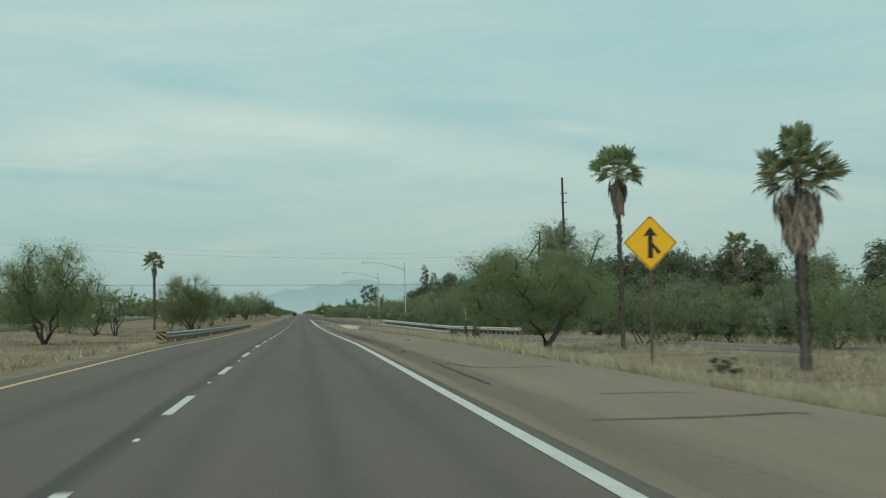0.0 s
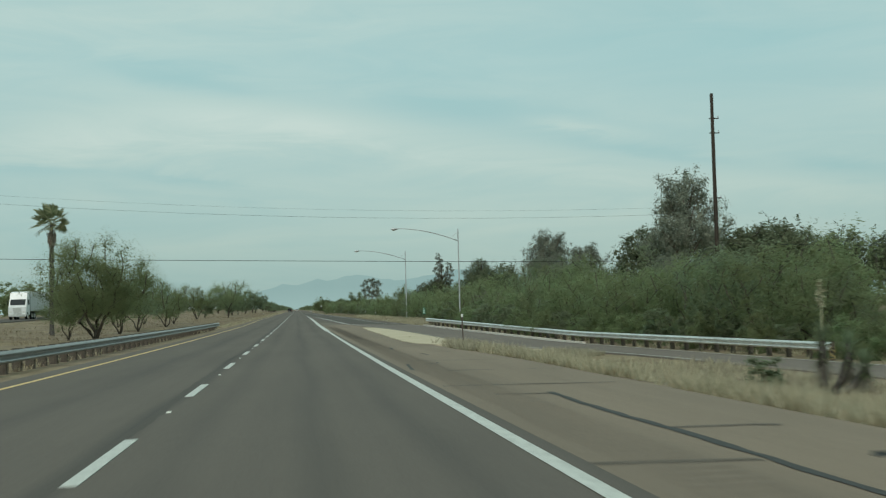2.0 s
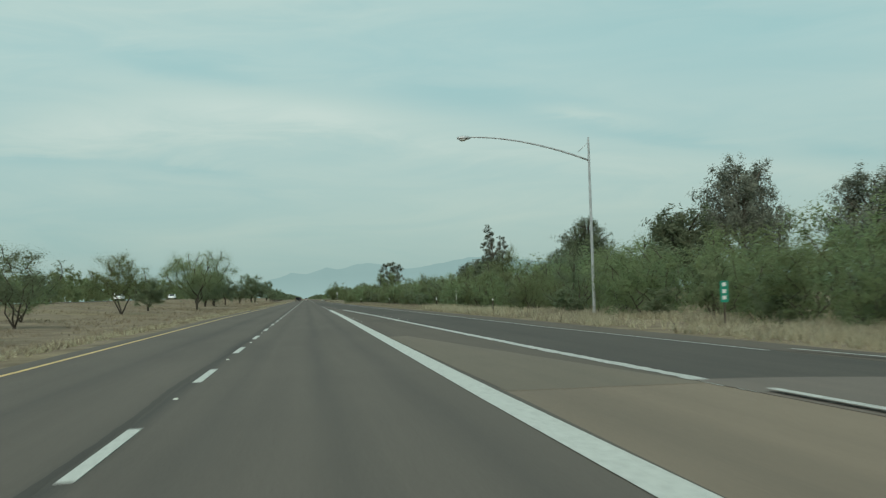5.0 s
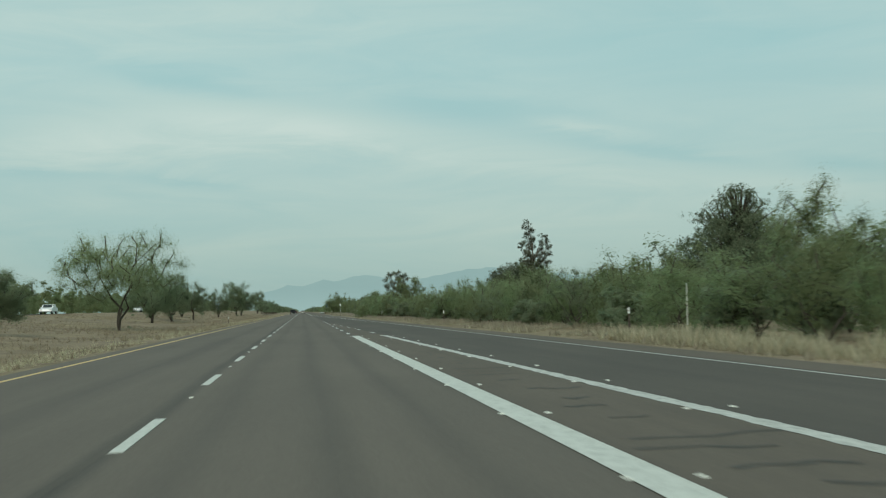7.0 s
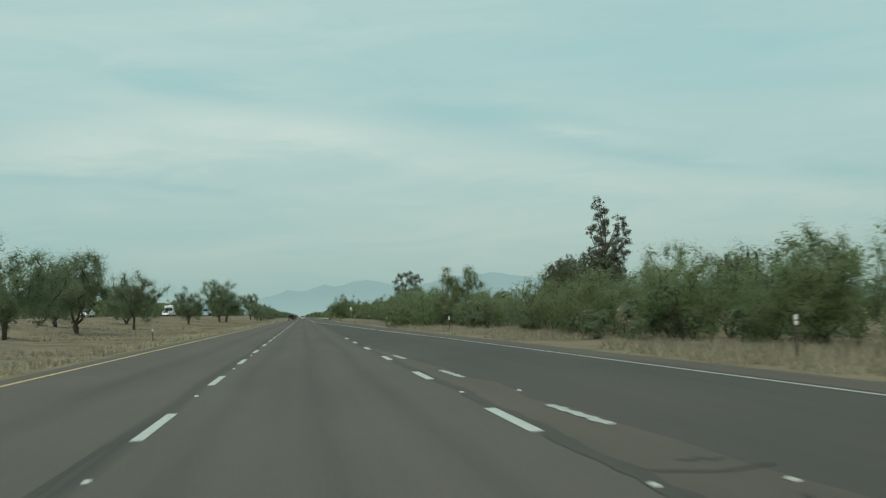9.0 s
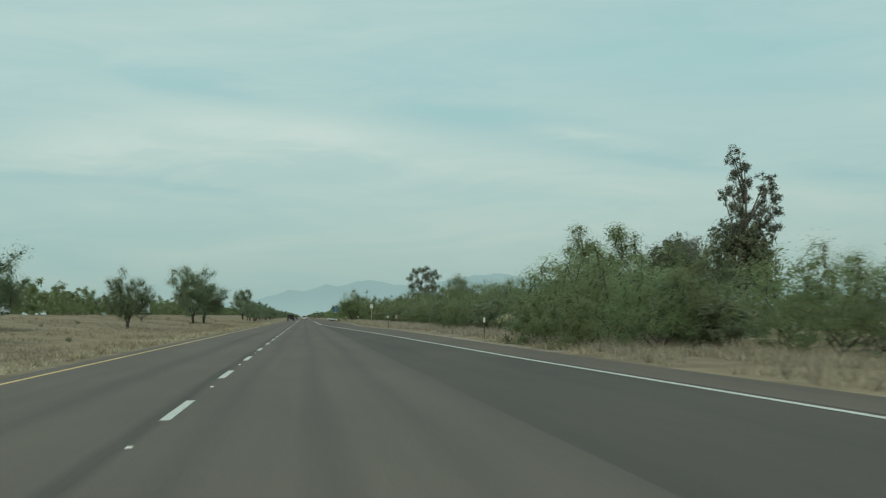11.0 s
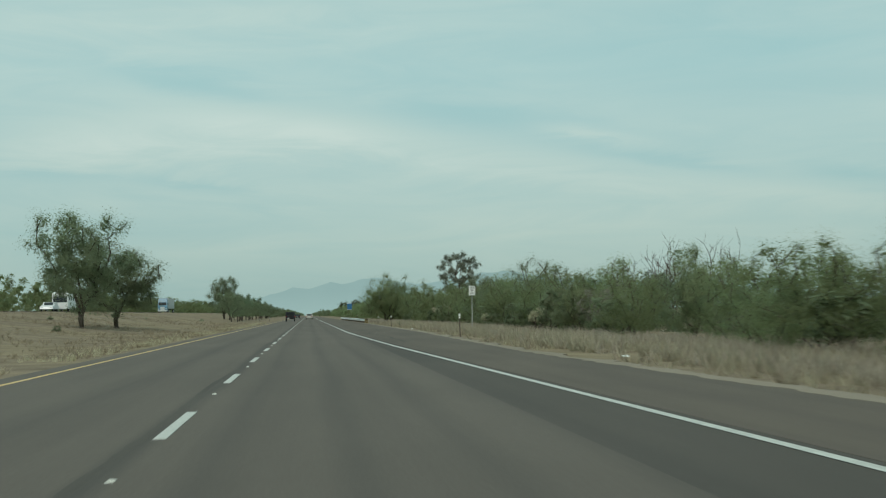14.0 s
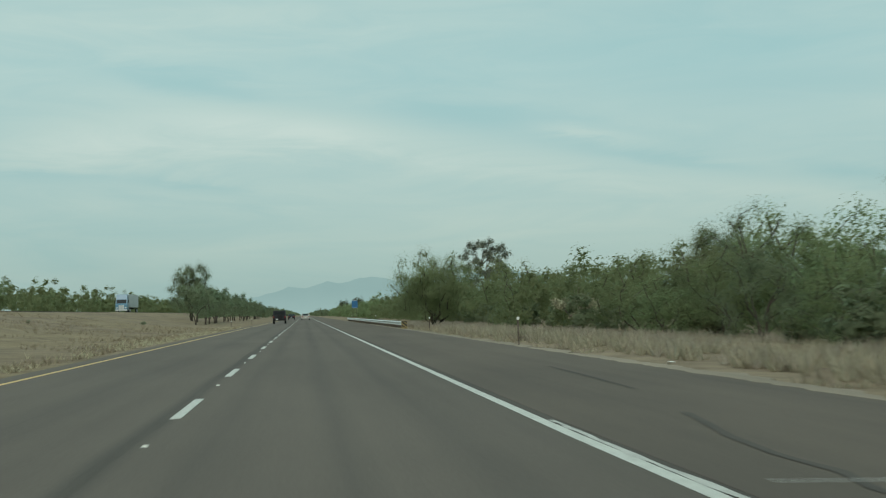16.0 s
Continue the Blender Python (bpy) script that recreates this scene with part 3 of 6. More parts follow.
# raised pavement markers
rm = bmesh.new()
box_bm((0.062, 0.062, 0.014), (0, 0, 0.007), bm=rm)
for v in rm.verts:
    if v.co.z > 0.01:
        v.co.x *= 0.75
        v.co.y *= 0.5
first_marker = part("raised_marker", (rm, M_MARKER), m=pose(0.02, FIRST - CYCLE * 2 - 2.9, 0.046))
tagged(first_marker, "small square raised pavement marker", "road marker", "raised markers")
for k in range(-1, 80):
    copy_thing(first_marker, pose(0.02 + 0.02 * math.sin(k * 2.3), FIRST - 2.9 + k * CYCLE, grade(FIRST - 2.9 + k * CYCLE) + 0.046))
for k in range(0, 13):
    y = 214.2 + k * 4.9
    for x in (3.68, 4.18):
        copy_thing(first_marker, pose(x, y, grade(y) + (0.053 if x < LANE_R else 0.044)))
    for x in (ramp_left(y) - 0.06, ramp_left(y) + 0.45):
        copy_thing(first_marker, pose(x, y - 0.2, land(x, y) + 0.044))

for x, y in ((3.86, 293.6), (4.77, 293.55), (3.88, 303.1), (4.7, 303.0)):
    copy_thing(first_marker, pose(x, y, grade(y) + 0.05))

# rumble grooves beside the edge line
rv, rf = [], []
for k in range(560):
    y = -12 + 0.3 * k
    for dx, dy in ((-0.34, -0.06), (0.34, -0.06), (0.34, 0.06), (-0.34, 0.06)):
        rv.append((4.38 + dx + 0.04 * math.sin(y), y + dy, grade(y + dy) + 0.0425))
    rf.append((4 * k, 4 * k + 1, 4 * k + 2, 4 * k + 3))
tagged(part("rumble_grooves", mesh_of("rumble_grooves", rv, rf, M_GROOVE)), "worn rumble grooves across the shoulder", "rumble strip", kind="stuff")

# sealed cracks and seams
s_rng = random.Random(11)


def seal(name, pts, width, lift, label, material=None):
    """An uneven tar ribbon through pts (x, y)."""
    verts, faces = [], []
    fine = []
    for (x0, y0), (x1, y1) in zip(pts, pts[1:]):
        n = max(2, int(math.hypot(x1 - x0, y1 - y0) / 0.35))
        fine += [(x0 + (x1 - x0) * i / n, y0 + (y1 - y0) * i / n) for i in range(n)]
    fine.append(pts[-1])
    for i, (x, y) in enumerate(fine):
        x2, y2 = fine[min(i + 1, len(fine) - 1)]
        x1, y1 = fine[max(i - 1, 0)]
        d = Vector((x2 - x1, y2 - y1))
        d.normalize()
        nx_, ny_ = -d.y, d.x
        w = width * s_rng.uniform(0.7, 1.2)
        j = s_rng.uniform(-0.15, 0.15) * width
        for s in (-0.5, 0.5):
            px, py = x + nx_ * (s * w + j), y + ny_ * (s * w + j)
            verts.append((px, py, land(px, py) + lift))
    for i in range(len(fine) - 1):
        faces.append((2 * i, 2 * i + 1, 2 * i + 3, 2 * i + 2))
    return tagged(part(name, mesh_of(name, verts, faces, material or M_TAR)), label, "road seam", "sealed seams", "structure")


seal("joining_seam", [(3.88 + 0.05 * math.sin(y * 0.13) + 0.04 * math.sin(y * 1.1), y) for y in range(276, 346, 2)], 0.2, 0.049, "dark uneven seam along the joining lane", M_SEAM)
seal("lane_seam", [(-0.15 + 0.05 * math.sin(k * 0.23) + 0.03 * math.sin(k * 0.71), -20 + k * 1.5) for k in range(400)], 0.1, 0.0462, "dark ragged tar seam along the lane dashes", M_SEAM)
NEAR_SEAMS = (
    (((5.15, 79.0), (5.1, 75.6), (5.16, 73.4), (5.15, 71.5), (5.12, 69.3), (5.2, 67.1), (5.22, 64.8), (5.23, 62.9), (5.2, 61.2), (5.11, 59.6), (5.06, 58.4), (5.16, 58.04)), 0.1), (((4.35, 78.9), (5.15, 78.7)), 0.05), (((5.18, 73.6), (6.25, 73.5)), 0.05),
    (((3.8, 71.2), (5.07, 71.05)), 0.05), (((4.48, 26.5), (4.48, 24.2), (4.43, 17.9)), 0.09), (((4.72, 25.6), (4.93, 23.5), (5.28, 22.8), (6.5, 22.7)), 0.08), (((5.45, 15.25), (6.74, 15.0)), 0.04),
    (((4.48, 11.8), (5.7, 11.64), (6.86, 11.83)), 0.06), (((4.46, 41.7), (5.5, 41.5), (6.47, 41.5)), 0.045), (((4.4, 38.9), (4.36, 38.4), (4.3, 37.6)), 0.1), (((4.54, 38.8), (5.9, 38.9)), 0.05),
    (((4.31, 48.5), (4.6, 48.4)), 0.07), (((5.09, 51.06), (5.77, 50.6)), 0.045),
)
FAR_SEAMS = (
    (((5.16, 58.04), (5.7, 57.76), (6.22, 57.66), (6.78, 57.49)), 0.055), (((3.94, 57.6), (4.35, 57.64), (4.68, 57.83), (5.15, 58.1)), 0.045), (((3.76, 55.82), (4.25, 55.7), (4.86, 55.53), (5.24, 55.39), (5.68, 55.38), (6.9, 55.5)), 0.06),
    (((5.51, 60.31), (6.18, 60.08), (6.84, 60.22)), 0.03), (((3.9, 58.39), (4.11, 58.35)), 0.035), (((4.49, 58.26), (4.72, 58.16)), 0.035), (((3.89, 81.1), (4.6, 81.01), (5.27, 80.93), (5.81, 80.77), (6.6, 80.8)), 0.05),
    (((6.15, 85.7), (6.79, 85.53)), 0.05), (((4.51, 86.12), (5.24, 85.95)), 0.03), (((4.55, 103.17), (5.33, 103.05), (6.14, 102.92)), 0.05), (((3.86, 101.05), (4.2, 101.07), (4.61, 101.08)), 0.05),
    (((4.69, 102.2), (4.71, 101.73), (4.68, 101.17), (4.69, 100.86), (4.6, 100.43)), 0.07), (((4.82, 108.7), (5.94, 108.13)), 0.04), (((3.94, 105.48), (4.52, 105.24), (5.44, 105.1)), 0.04), (((5.38, 106.83), (5.95, 106.5)), 0.035), (((5.69, 103.65), (5.9, 103.65)), 0.08),
    (((4.34, 91.2), (6.42, 90.6)), 0.045), (((4.1, 89.4), (4.02, 88.0), (3.95, 86.6)), 0.07), (((4.47, 89.2), (4.82, 89.5), (4.82, 89.9)), 0.07), (((4.58, 85.9), (5.5, 85.8)), 0.05),
    (((5.11, 96.2), (5.17, 94.8)), 0.07), (((5.6, 97.4), (6.1, 97)), 0.04), (((4.37, 126.7), (5.68, 125.8)), 0.035), (((4.31, 124.8), (6.1, 124.1)), 0.05),
    (((4.16, 122.7), (6.13, 122.6)), 0.055), (((3.85, 121.4), (5.54, 120.7)), 0.04), (((4.36, 119.5), (6.06, 119.1)), 0.06), (((3.85, 117.7), (5.9, 117.3)), 0.06),
    (((4.13, 138.5), (6.16, 137.8)), 0.05), (((4.42, 135.2), (6.03, 134.8)), 0.06), (((4.14, 134.3), (5.95, 133.8)), 0.055), (((4.7, 141.7), (5.65, 141.6)), 0.04),
)
for pts, w in NEAR_SEAMS + FAR_SEAMS:
    across = abs(pts[-1][0] - pts[0][0]) > abs(pts[-1][1] - pts[0][1])
    seal("shoulder_seam", list(pts), w * (1.45 if across else 1.05), 0.0455, "dark tar-sealed crack in the tan shoulder")
for y in (30.5, 34, 44.2, 66.5, 111.5, 115, 128.5, 131, 145, 148.2, 152, 155.5, 159):
    x1 = (edge_right(y) if y < 150 else ramp_left(y)) - s_rng.uniform(0.1, 0.9)
    x0 = 4.0 + s_rng.uniform(0.1, 1.0)
    seal("shoulder_seam", [(x0, y), ((x0 + x1) / 2, y + s_rng.uniform(-0.25, 0.25)), (x1, y + s_rng.uniform(-0.3, 0.3))], s_rng.uniform(0.05, 0.08), 0.0455, "thin transverse tar-sealed crack in the shoulder")
y = 212.0
while y < 296:
    x0, x1 = 4.15 + s_rng.uniform(0, 0.7), ramp_left(y) - s_rng.uniform(0.0, 0.7)
    seal("joining_crack", [(x0 + (x1 - x0) * k / 4, y + s_rng.uniform(-0.16, 0.16)) for k in range(5)], s_rng.uniform(0.04, 0.11), 0.0465, "fine transverse crack in dark asphalt")
    y += s_rng.uniform(0.7, 2.2)
seal("joining_crack", [(5.6, 523.4), (5.5, 522.7), (5.2, 521.0), (5.08, 519.7), (5.12, 518.6), (4.98, 517.8), (5.1, 514.6), (5.3, 511.2), (5.34, 508.3), (5.45, 505.5), (5.3, 502.1), (5.42, 499), (5.3, 495)], 0.1, 0.0475, "long dark wandering crack in the shoulder", M_SEAM)
seal("joining_crack", [(6.4, 534.5), (6.27, 530.2), (6.13, 527.3)], 0.07, 0.0478, "dark wandering crack in the shoulder", M_SEAM)
seal("joining_crack", [(4.02, 294.3), (4.5, 294.1), (5.0, 294.4)], 0.05, 0.05, "dark transverse crack in the joining lane", M_SEAM)
stripe("old_edge_line", 515.5, 523.0, lambda y: aux_line(y) + 0.115, 0.07, 0.0478, M_WORNWHITE, "thin remnant of an older white edge line", step=0.4, ragged=0.03)
seal("pale_joint", [(4.5, 518.3), (5.4, 518.1), (6.4, 517.8)], 0.04, 0.048, "pale transverse patch in the shoulder", M_WORNWHITE)
# ---- distant mountains ----


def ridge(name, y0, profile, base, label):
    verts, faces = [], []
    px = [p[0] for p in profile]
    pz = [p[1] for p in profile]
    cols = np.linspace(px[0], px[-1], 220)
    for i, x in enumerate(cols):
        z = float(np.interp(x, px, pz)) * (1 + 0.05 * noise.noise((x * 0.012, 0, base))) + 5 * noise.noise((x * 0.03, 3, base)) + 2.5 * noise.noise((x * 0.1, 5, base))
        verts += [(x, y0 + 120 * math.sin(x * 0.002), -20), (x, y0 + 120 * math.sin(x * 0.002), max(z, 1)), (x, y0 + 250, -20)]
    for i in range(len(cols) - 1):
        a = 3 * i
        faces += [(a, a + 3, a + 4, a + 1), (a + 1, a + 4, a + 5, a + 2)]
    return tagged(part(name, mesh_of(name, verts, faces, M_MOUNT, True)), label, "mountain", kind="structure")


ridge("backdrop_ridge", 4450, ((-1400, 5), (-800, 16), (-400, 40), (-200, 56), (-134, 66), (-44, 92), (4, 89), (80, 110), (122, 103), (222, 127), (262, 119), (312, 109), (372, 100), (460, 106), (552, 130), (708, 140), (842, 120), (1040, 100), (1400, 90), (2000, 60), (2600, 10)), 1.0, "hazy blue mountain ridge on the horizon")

# ---- trees ----


def limb(verts, faces, tips, rng, start, direction, length, radius, depth, spread, up, sides, root=None):
    """A crooked limb that forks; the far ends gather in tips."""
    pts, p, d = [Vector(start)], Vector(start), Vector(direction).normalized()
    n = 5
    for i in range(n):
        d = (d + Vector(rng.normal(0, 0.16, 3)) + Vector((0, 0, up * 0.1))).normalized()
        p = p + d * (length / n)
        pts.append(p.copy())
    base = tube(verts, faces, pts, [radius * (1 - 0.55 * i / n) for i in range(n + 1)], sides, root)
    if depth == 0:
        tips.append(pts[-1])
        tips.append(pts[-2])
        return
    tips.append(pts[-1])
    for k in range(int(rng.integers(2, 4))):
        i_at = int(rng.integers(3, n + 1))
        at = pts[i_at]
        a = rng.uniform(0, 2 * math.pi)
        out = Vector((math.cos(a), math.sin(a), rng.uniform(-0.2, 0.5))) * spread
        limb(verts, faces, tips, rng, at, d + out, length * rng.uniform(0.55, 0.8), radius * 0.5, depth - 1, spread, up, max(4, sides - 1), base + i_at * sides)


def leaf_cloud(rng, centres, per, size, spread, droop=0.0, flat=1.0, slim=0.34, heart=None, reach=(3.0, 3.0, 2.5), hollow=0.65):
    """Leaves scattered round the centres, turned outwards from the heart of the crown, as centres and half axes."""
    c = np.repeat(np.asarray([tuple(q) for q in centres]), per, 0)
    n = len(c)
    r = rng.normal(0, 1, (n, 3))
    r /= np.linalg.norm(r, axis=1)[:, None]
    r *= (rng.uniform(0, 1, (n, 1)) ** hollow) * spread
    r[:, 2] *= flat
    c = c + r
    u = rng.normal(0, 1, (n, 3))
    u[:, 2] -= droop
    face = 0.7 * r / spread + rng.normal(0, 0.42, (n, 3)) + (0, 0, 0.15)
    if heart is not None:
        face += (c - heart) / reach
    face /= np.linalg.norm(face, axis=1)[:, None] + 1e-6
    u -= face * np.sum(u * face, axis=1)[:, None]
    u /= np.linalg.norm(u, axis=1)[:, None] + 1e-6
    w = np.cross(face, u)
    w /= np.linalg.norm(w, axis=1)[:, None] + 1e-6
    s = size * rng.uniform(0.6, 1.4, (n, 1)) * (1.4 - 0.75 * np.linalg.norm(r / (1, 1, flat), axis=1)[:, None] / spread)      # the outermost leaves are the smallest
    return c, u * s, w * s * slim


def broad_tree(name, seed, height, width, stems, leaves, leaf_size, mat, bark_mat, label, clear=0.25, clumps=80, clump=0.085, droop=0.3, slim=0.4, ragged=0.4, radius=0.02, flat=0.85, bole=0.0, core=0, core_size=0.12):
    """A desert tree: crooked stems from one base that fork to the clumps of a ragged dome of small leaves."""
    rng = np.random.default_rng(seed)
    zc = height * (clear + (1 - clear) * 0.42)
    up, down = height * 0.95 - zc, zc - height * clear
    spots = []
    while len(spots) < clumps:
        d = rng.normal(0, 1, 3)
        d /= np.linalg.norm(d)
        bump = 1 - ragged * 0.5 + ragged * noise.noise(Vector(d * 1.7) + Vector((seed, 0, 0)))
        r = rng.uniform(0.05, 1) ** 0.45 * bump
        skirt = 1 + (0.45 * max(0.0, -d[2]) if clear < 0.1 else 0.0)     # low bushes spread to the ground
        spots.append((d[0] * r * width * 0.5 * skirt, d[1] * r * width * 0.5 * skirt, zc + d[2] * r * (up if d[2] > 0 else down)))
    spots = np.array(spots)
    gaps = np.sort(np.linalg.norm((spots[:, None] - spots[None]) / (1, 1, 1), axis=2), axis=1)[:, 3]
    spots = spots[gaps < width * clump * 1.45] if (gaps < width * clump * 1.45).sum() > 12 else spots      # no lone tufts
    spots[:, :2] *= width * 0.46 / np.linalg.norm(spots[:, :2], axis=1).max()
    low_, high_ = spots[:, 2].min(), spots[:, 2].max()
    spots[:, 2] = height * clear + (spots[:, 2] - low_) * (height * (0.94 - clear)) / (high_ - low_)
    tv, tf = [], []
    tube(tv, tf, [(0, 0, -0.25), (0, 0, -0.05), (0, 0, 0.08)], [radius * 1.5 * height, radius * 1.3 * height, radius * height], 7)
    nodes, ids = [], []
    for k in range(stems):
        a = 2 * math.pi * (k + rng.uniform(-0.25, 0.25)) / stems
        reach = width * rng.uniform(0.12, 0.24)
        top = np.array([math.cos(a) * reach, math.sin(a) * reach, zc + up * rng.uniform(-0.1, 0.35)])
        pts = []
        for i in range(7):
            q = i / 6
            k_ = max(0.0, (q - bole) / (1 - bole)) ** 0.8
            p = top * (k_, k_, q)
            p[:2] += rng.normal(0, 0.035 * height * min(1, q * 3) * (0.4 if i == 6 else 1), 2)
            pts.append(p)
        r0 = radius * height / stems ** 0.4
        base = tube(tv, tf, pts, [r0 * (1 - 0.7 * i / 6) for i in range(7)], 6, 14)
        nodes += pts[2:]
        ids += [base + i * 6 for i in range(2, 7)]
    for q in spots[np.argsort(np.linalg.norm(spots - (0, 0, zc * 0.7), axis=1))]:
        nd = np.array(nodes)
        cost = np.linalg.norm(nd - q, axis=1) + 1.5 * np.maximum(0, nd[:, 2] - q[2])
        b = int(np.argmin(cost))
        s0 = nd[b]
        mid_ = s0 * 0.45 + q * 0.55 + rng.normal(0, 0.05 * np.linalg.norm(q - s0) + 0.02, 3)
        base = twig(tv, tf, [s0, mid_, q] if len(nodes) < stems * 5 + 60 else [s0, q], [0.0075 * height, 0.005 * height, 0.0022 * height], ids[b])
        if len(nodes) < stems * 5 + 60:
            nodes += [mid_, q]
            ids += [base + 3, base + 6]
        else:
            nodes.append(q)
            ids.append(base + 3)
    c, u, w = leaf_cloud(rng, spots, max(6, leaves // len(spots)), leaf_size, width * clump, droop, flat, slim, (0, 0, zc), (width * 0.5, width * 0.5, height * 0.45))
    if core:      # broader sprays inside, behind the small outer leaves
        more = leaf_cloud(rng, spots * (0.9, 0.9, 0.96), max(4, core // len(spots)), core_size, width * clump * 0.75, droop, flat, slim, (0, 0, zc), (width * 0.5, width * 0.5, height * 0.45))
        c, u, w = (np.concatenate(pair) for pair in zip((c, u, w), more))
    c[:, 2] = np.maximum(c[:, 2], 0.05)
    ob = thing(name, label, "tree")
    part("trunk", mesh_of("trunk", tv, tf, bark_mat, True), ob)
    v, f = blades(c, u, w)
    part("crown", array_mesh("crown", v, f, mat, crown_normals(c, u, w, (0, 0, zc), (width * 0.5, width * 0.5, height * 0.45))), ob)
    return ob


placed = []


def put(src, x, y, turn=0.0, scale=1.0, tall=1.0, label="", group="", sink=0.05):
    """A copy of a tree on the ground at x, y. The source itself is used for the first call."""
    m = Matrix.Translation((x, y, land(x, y) - sink)) @ Matrix.Rotation(radians(turn), 4, "Z") @ Matrix.Diagonal((scale, scale, scale * tall, 1))
    if src.name not in placed:
        placed.append(src.name)
        src.matrix_basis = m
        ob = src
    else:
        keep = src.scale.copy()
        src.scale = (1, 1, 1)
        ob = copy_thing(src, m)
        src.scale = keep
    return tagged(ob, label, group=group)


MESQ = "olive-green mesquite tree with feathery leaves and dark crooked stems"
near = [broad_tree("mesquite_tree", 20 + i, 4.6, 7.0, 4, 10500, 0.041, M_MESQ, M_BARK, MESQ, clear=0.02, clumps=100, clump=0.118, slim=0.46, core=2300, core_size=0.1) for i in range(4)]
dense = [broad_tree("mesquite_tree", 40 + i, 5.0, 6.8, 3 + i % 2, 9500, 0.047, (M_MESQ, M_OLIVE)[i % 2], M_BARK, MESQ, clear=0.2, clumps=110, clump=0.108, slim=0.42, core=2000, core_size=0.105) for i in range(3)]
hero = broad_tree("mesquite_tree", 47, 6.2, 8.0, 2, 60000, 0.044, M_MESQ, M_BARK, MESQ, clear=0.27, clumps=150, clump=0.115, slim=0.42, radius=0.03, ragged=0.3, bole=0.12)
grey = [broad_tree("desert_tree", 60 + i, 5.2, 6.2, 4, 8500, 0.046, M_OLIVE, M_BARK, "grey-green desert tree with thin ragged crown", clear=0.08, clumps=75, clump=0.108, ragged=0.55, slim=0.36, core=1800, core_size=0.095) for i in range(3)]
broom = [broad_tree("palo_verde_tree", 75 + i, 5.4, 4.2, 5, 8000, 0.15, M_AIRY, M_BARK, "yellow-green palo verde with upright broom-like twigs", clear=0.1, clumps=70, clump=0.12, droop=-1.6, slim=0.11, ragged=0.6, flat=1.5) for i in range(2)]
airy = broad_tree("palo_verde_tree", 84, 7.5, 11.6, 3, 46000, 0.055, M_AIRY, M_BARK, "pale airy tree with open crown on a crooked trunk", clear=0.27, clumps=210, clump=0.085, ragged=0.35, radius=0.022, slim=0.42, droop=0.8, bole=0.3)
spreading = broad_tree("mesquite_tree", 53, 5.6, 9.6, 4, 42000, 0.05, M_MESQ, M_BARK, MESQ, clear=0.16, clumps=170, clump=0.105, slim=0.42, radius=0.036, ragged=0.4, core=4000, core_size=0.1)
median = [broad_tree("median_tree", 90 + i, 5.6, 7.2, 2 + i % 2, 19000, 0.054, M_OLIVE, M_BARK, "round grey-green tree in the dry median", clear=0.15, clumps=130, clump=0.1, ragged=0.5, radius=0.03, slim=0.4, bole=0.2, core=4500, core_size=0.1) for i in range(3)]
mid = [broad_tree("roadside_tree", 110 + i, 4.8, 7.0, 3, 3000, 0.115, (M_MESQ, M_OLIVE)[i % 2], M_BARK, "olive-green roadside tree with feathery crown", clear=0.02, clumps=40, clump=0.145, slim=0.46) for i in range(3)]


p_rng = random.Random(17)
# the lone tree between road and ramp, and its neighbours
put(hero, 13.7, 57.5, 20, 1.25, 0.86, "large mesquite tree with forked dark trunk on dry grass")
put(near[1], 21, 66, 90, 1.0, 0.95)
put(near[2], 26, 52, 140, 0.8)
put(near[3], 31, 40, 200, 0.85)
put(dense[2], 24.5, 36, 30, 0.68)


def hedge_front(y):
    return table(y, (-20, 40, 76, 104, 130, 166, 200, 250, 300, 350, 385, 400, 430, 465, 520, 560, 620, 1000), (44, 34, 28.5, 24, 21, 17.3, 17.4, 15.5, 14.4, 14.2, 13.0, 13.0, 13.5, 14.5, 15, 15.5, 15.5, 18))


def thicket_size(y):
    return table(y, (20, 60, 120, 150, 200, 260, 290, 305, 345, 380, 400, 440, 470, 505, 530, 545, 562), (0.68, 0.74, 0.95, 0.84, 0.79, 0.79, 0.72, 0.62, 0.6, 0.62, 0.6, 0.57, 0.63, 0.64, 0.68, 0.82, 0.86))


# the thicket along the right-hand side
y = 20.0
while y < 562:
    f, k = hedge_front(y), thicket_size(y)
    put(p_rng.choice(near + dense + dense + grey + broom if y < 120 else near + near + near + grey + broom), f + p_rng.uniform(-0.3, 2.2), y, p_rng.uniform(0, 360), k * p_rng.uniform(0.72, 1.1), p_rng.uniform(0.85, 1.2), group="roadside thicket")
    put(p_rng.choice(mid + mid + mid), f + p_rng.uniform(5, 8), y + p_rng.uniform(0, 3), p_rng.uniform(0, 360), k * p_rng.uniform(0.9, 1.3), p_rng.uniform(0.85, 1.15), group="roadside thicket")
    if p_rng.random() < 0.4:
        put(p_rng.choice(mid), f + p_rng.uniform(11, 18), y + p_rng.uniform(0, 4), p_rng.uniform(0, 360), k * p_rng.uniform(1.1, 1.5), p_rng.uniform(0.9, 1.15), group="roadside thicket")
    if p_rng.random() < 0.5:
        put(p_rng.choice(mid), f + p_rng.uniform(2, 5), y + 2.5, p_rng.uniform(0, 360), k * p_rng.uniform(0.7, 0.95), p_rng.uniform(0.8, 1.0), group="roadside thicket")
    y += p_rng.uniform(4.2, 6.2)
put(near[0], 24.2, 112, 40, 1.1, 1.05)
put(dense[1], 23.0, 119, 10, 1.05, 1.0)
put(near[3], 23.4, 126, 80, 1.05, 1.1)
put(near[1], 22.0, 133, 190, 0.95, 1.05)
put(near[2], 22.4, 151, 100, 1.0, 1.1)
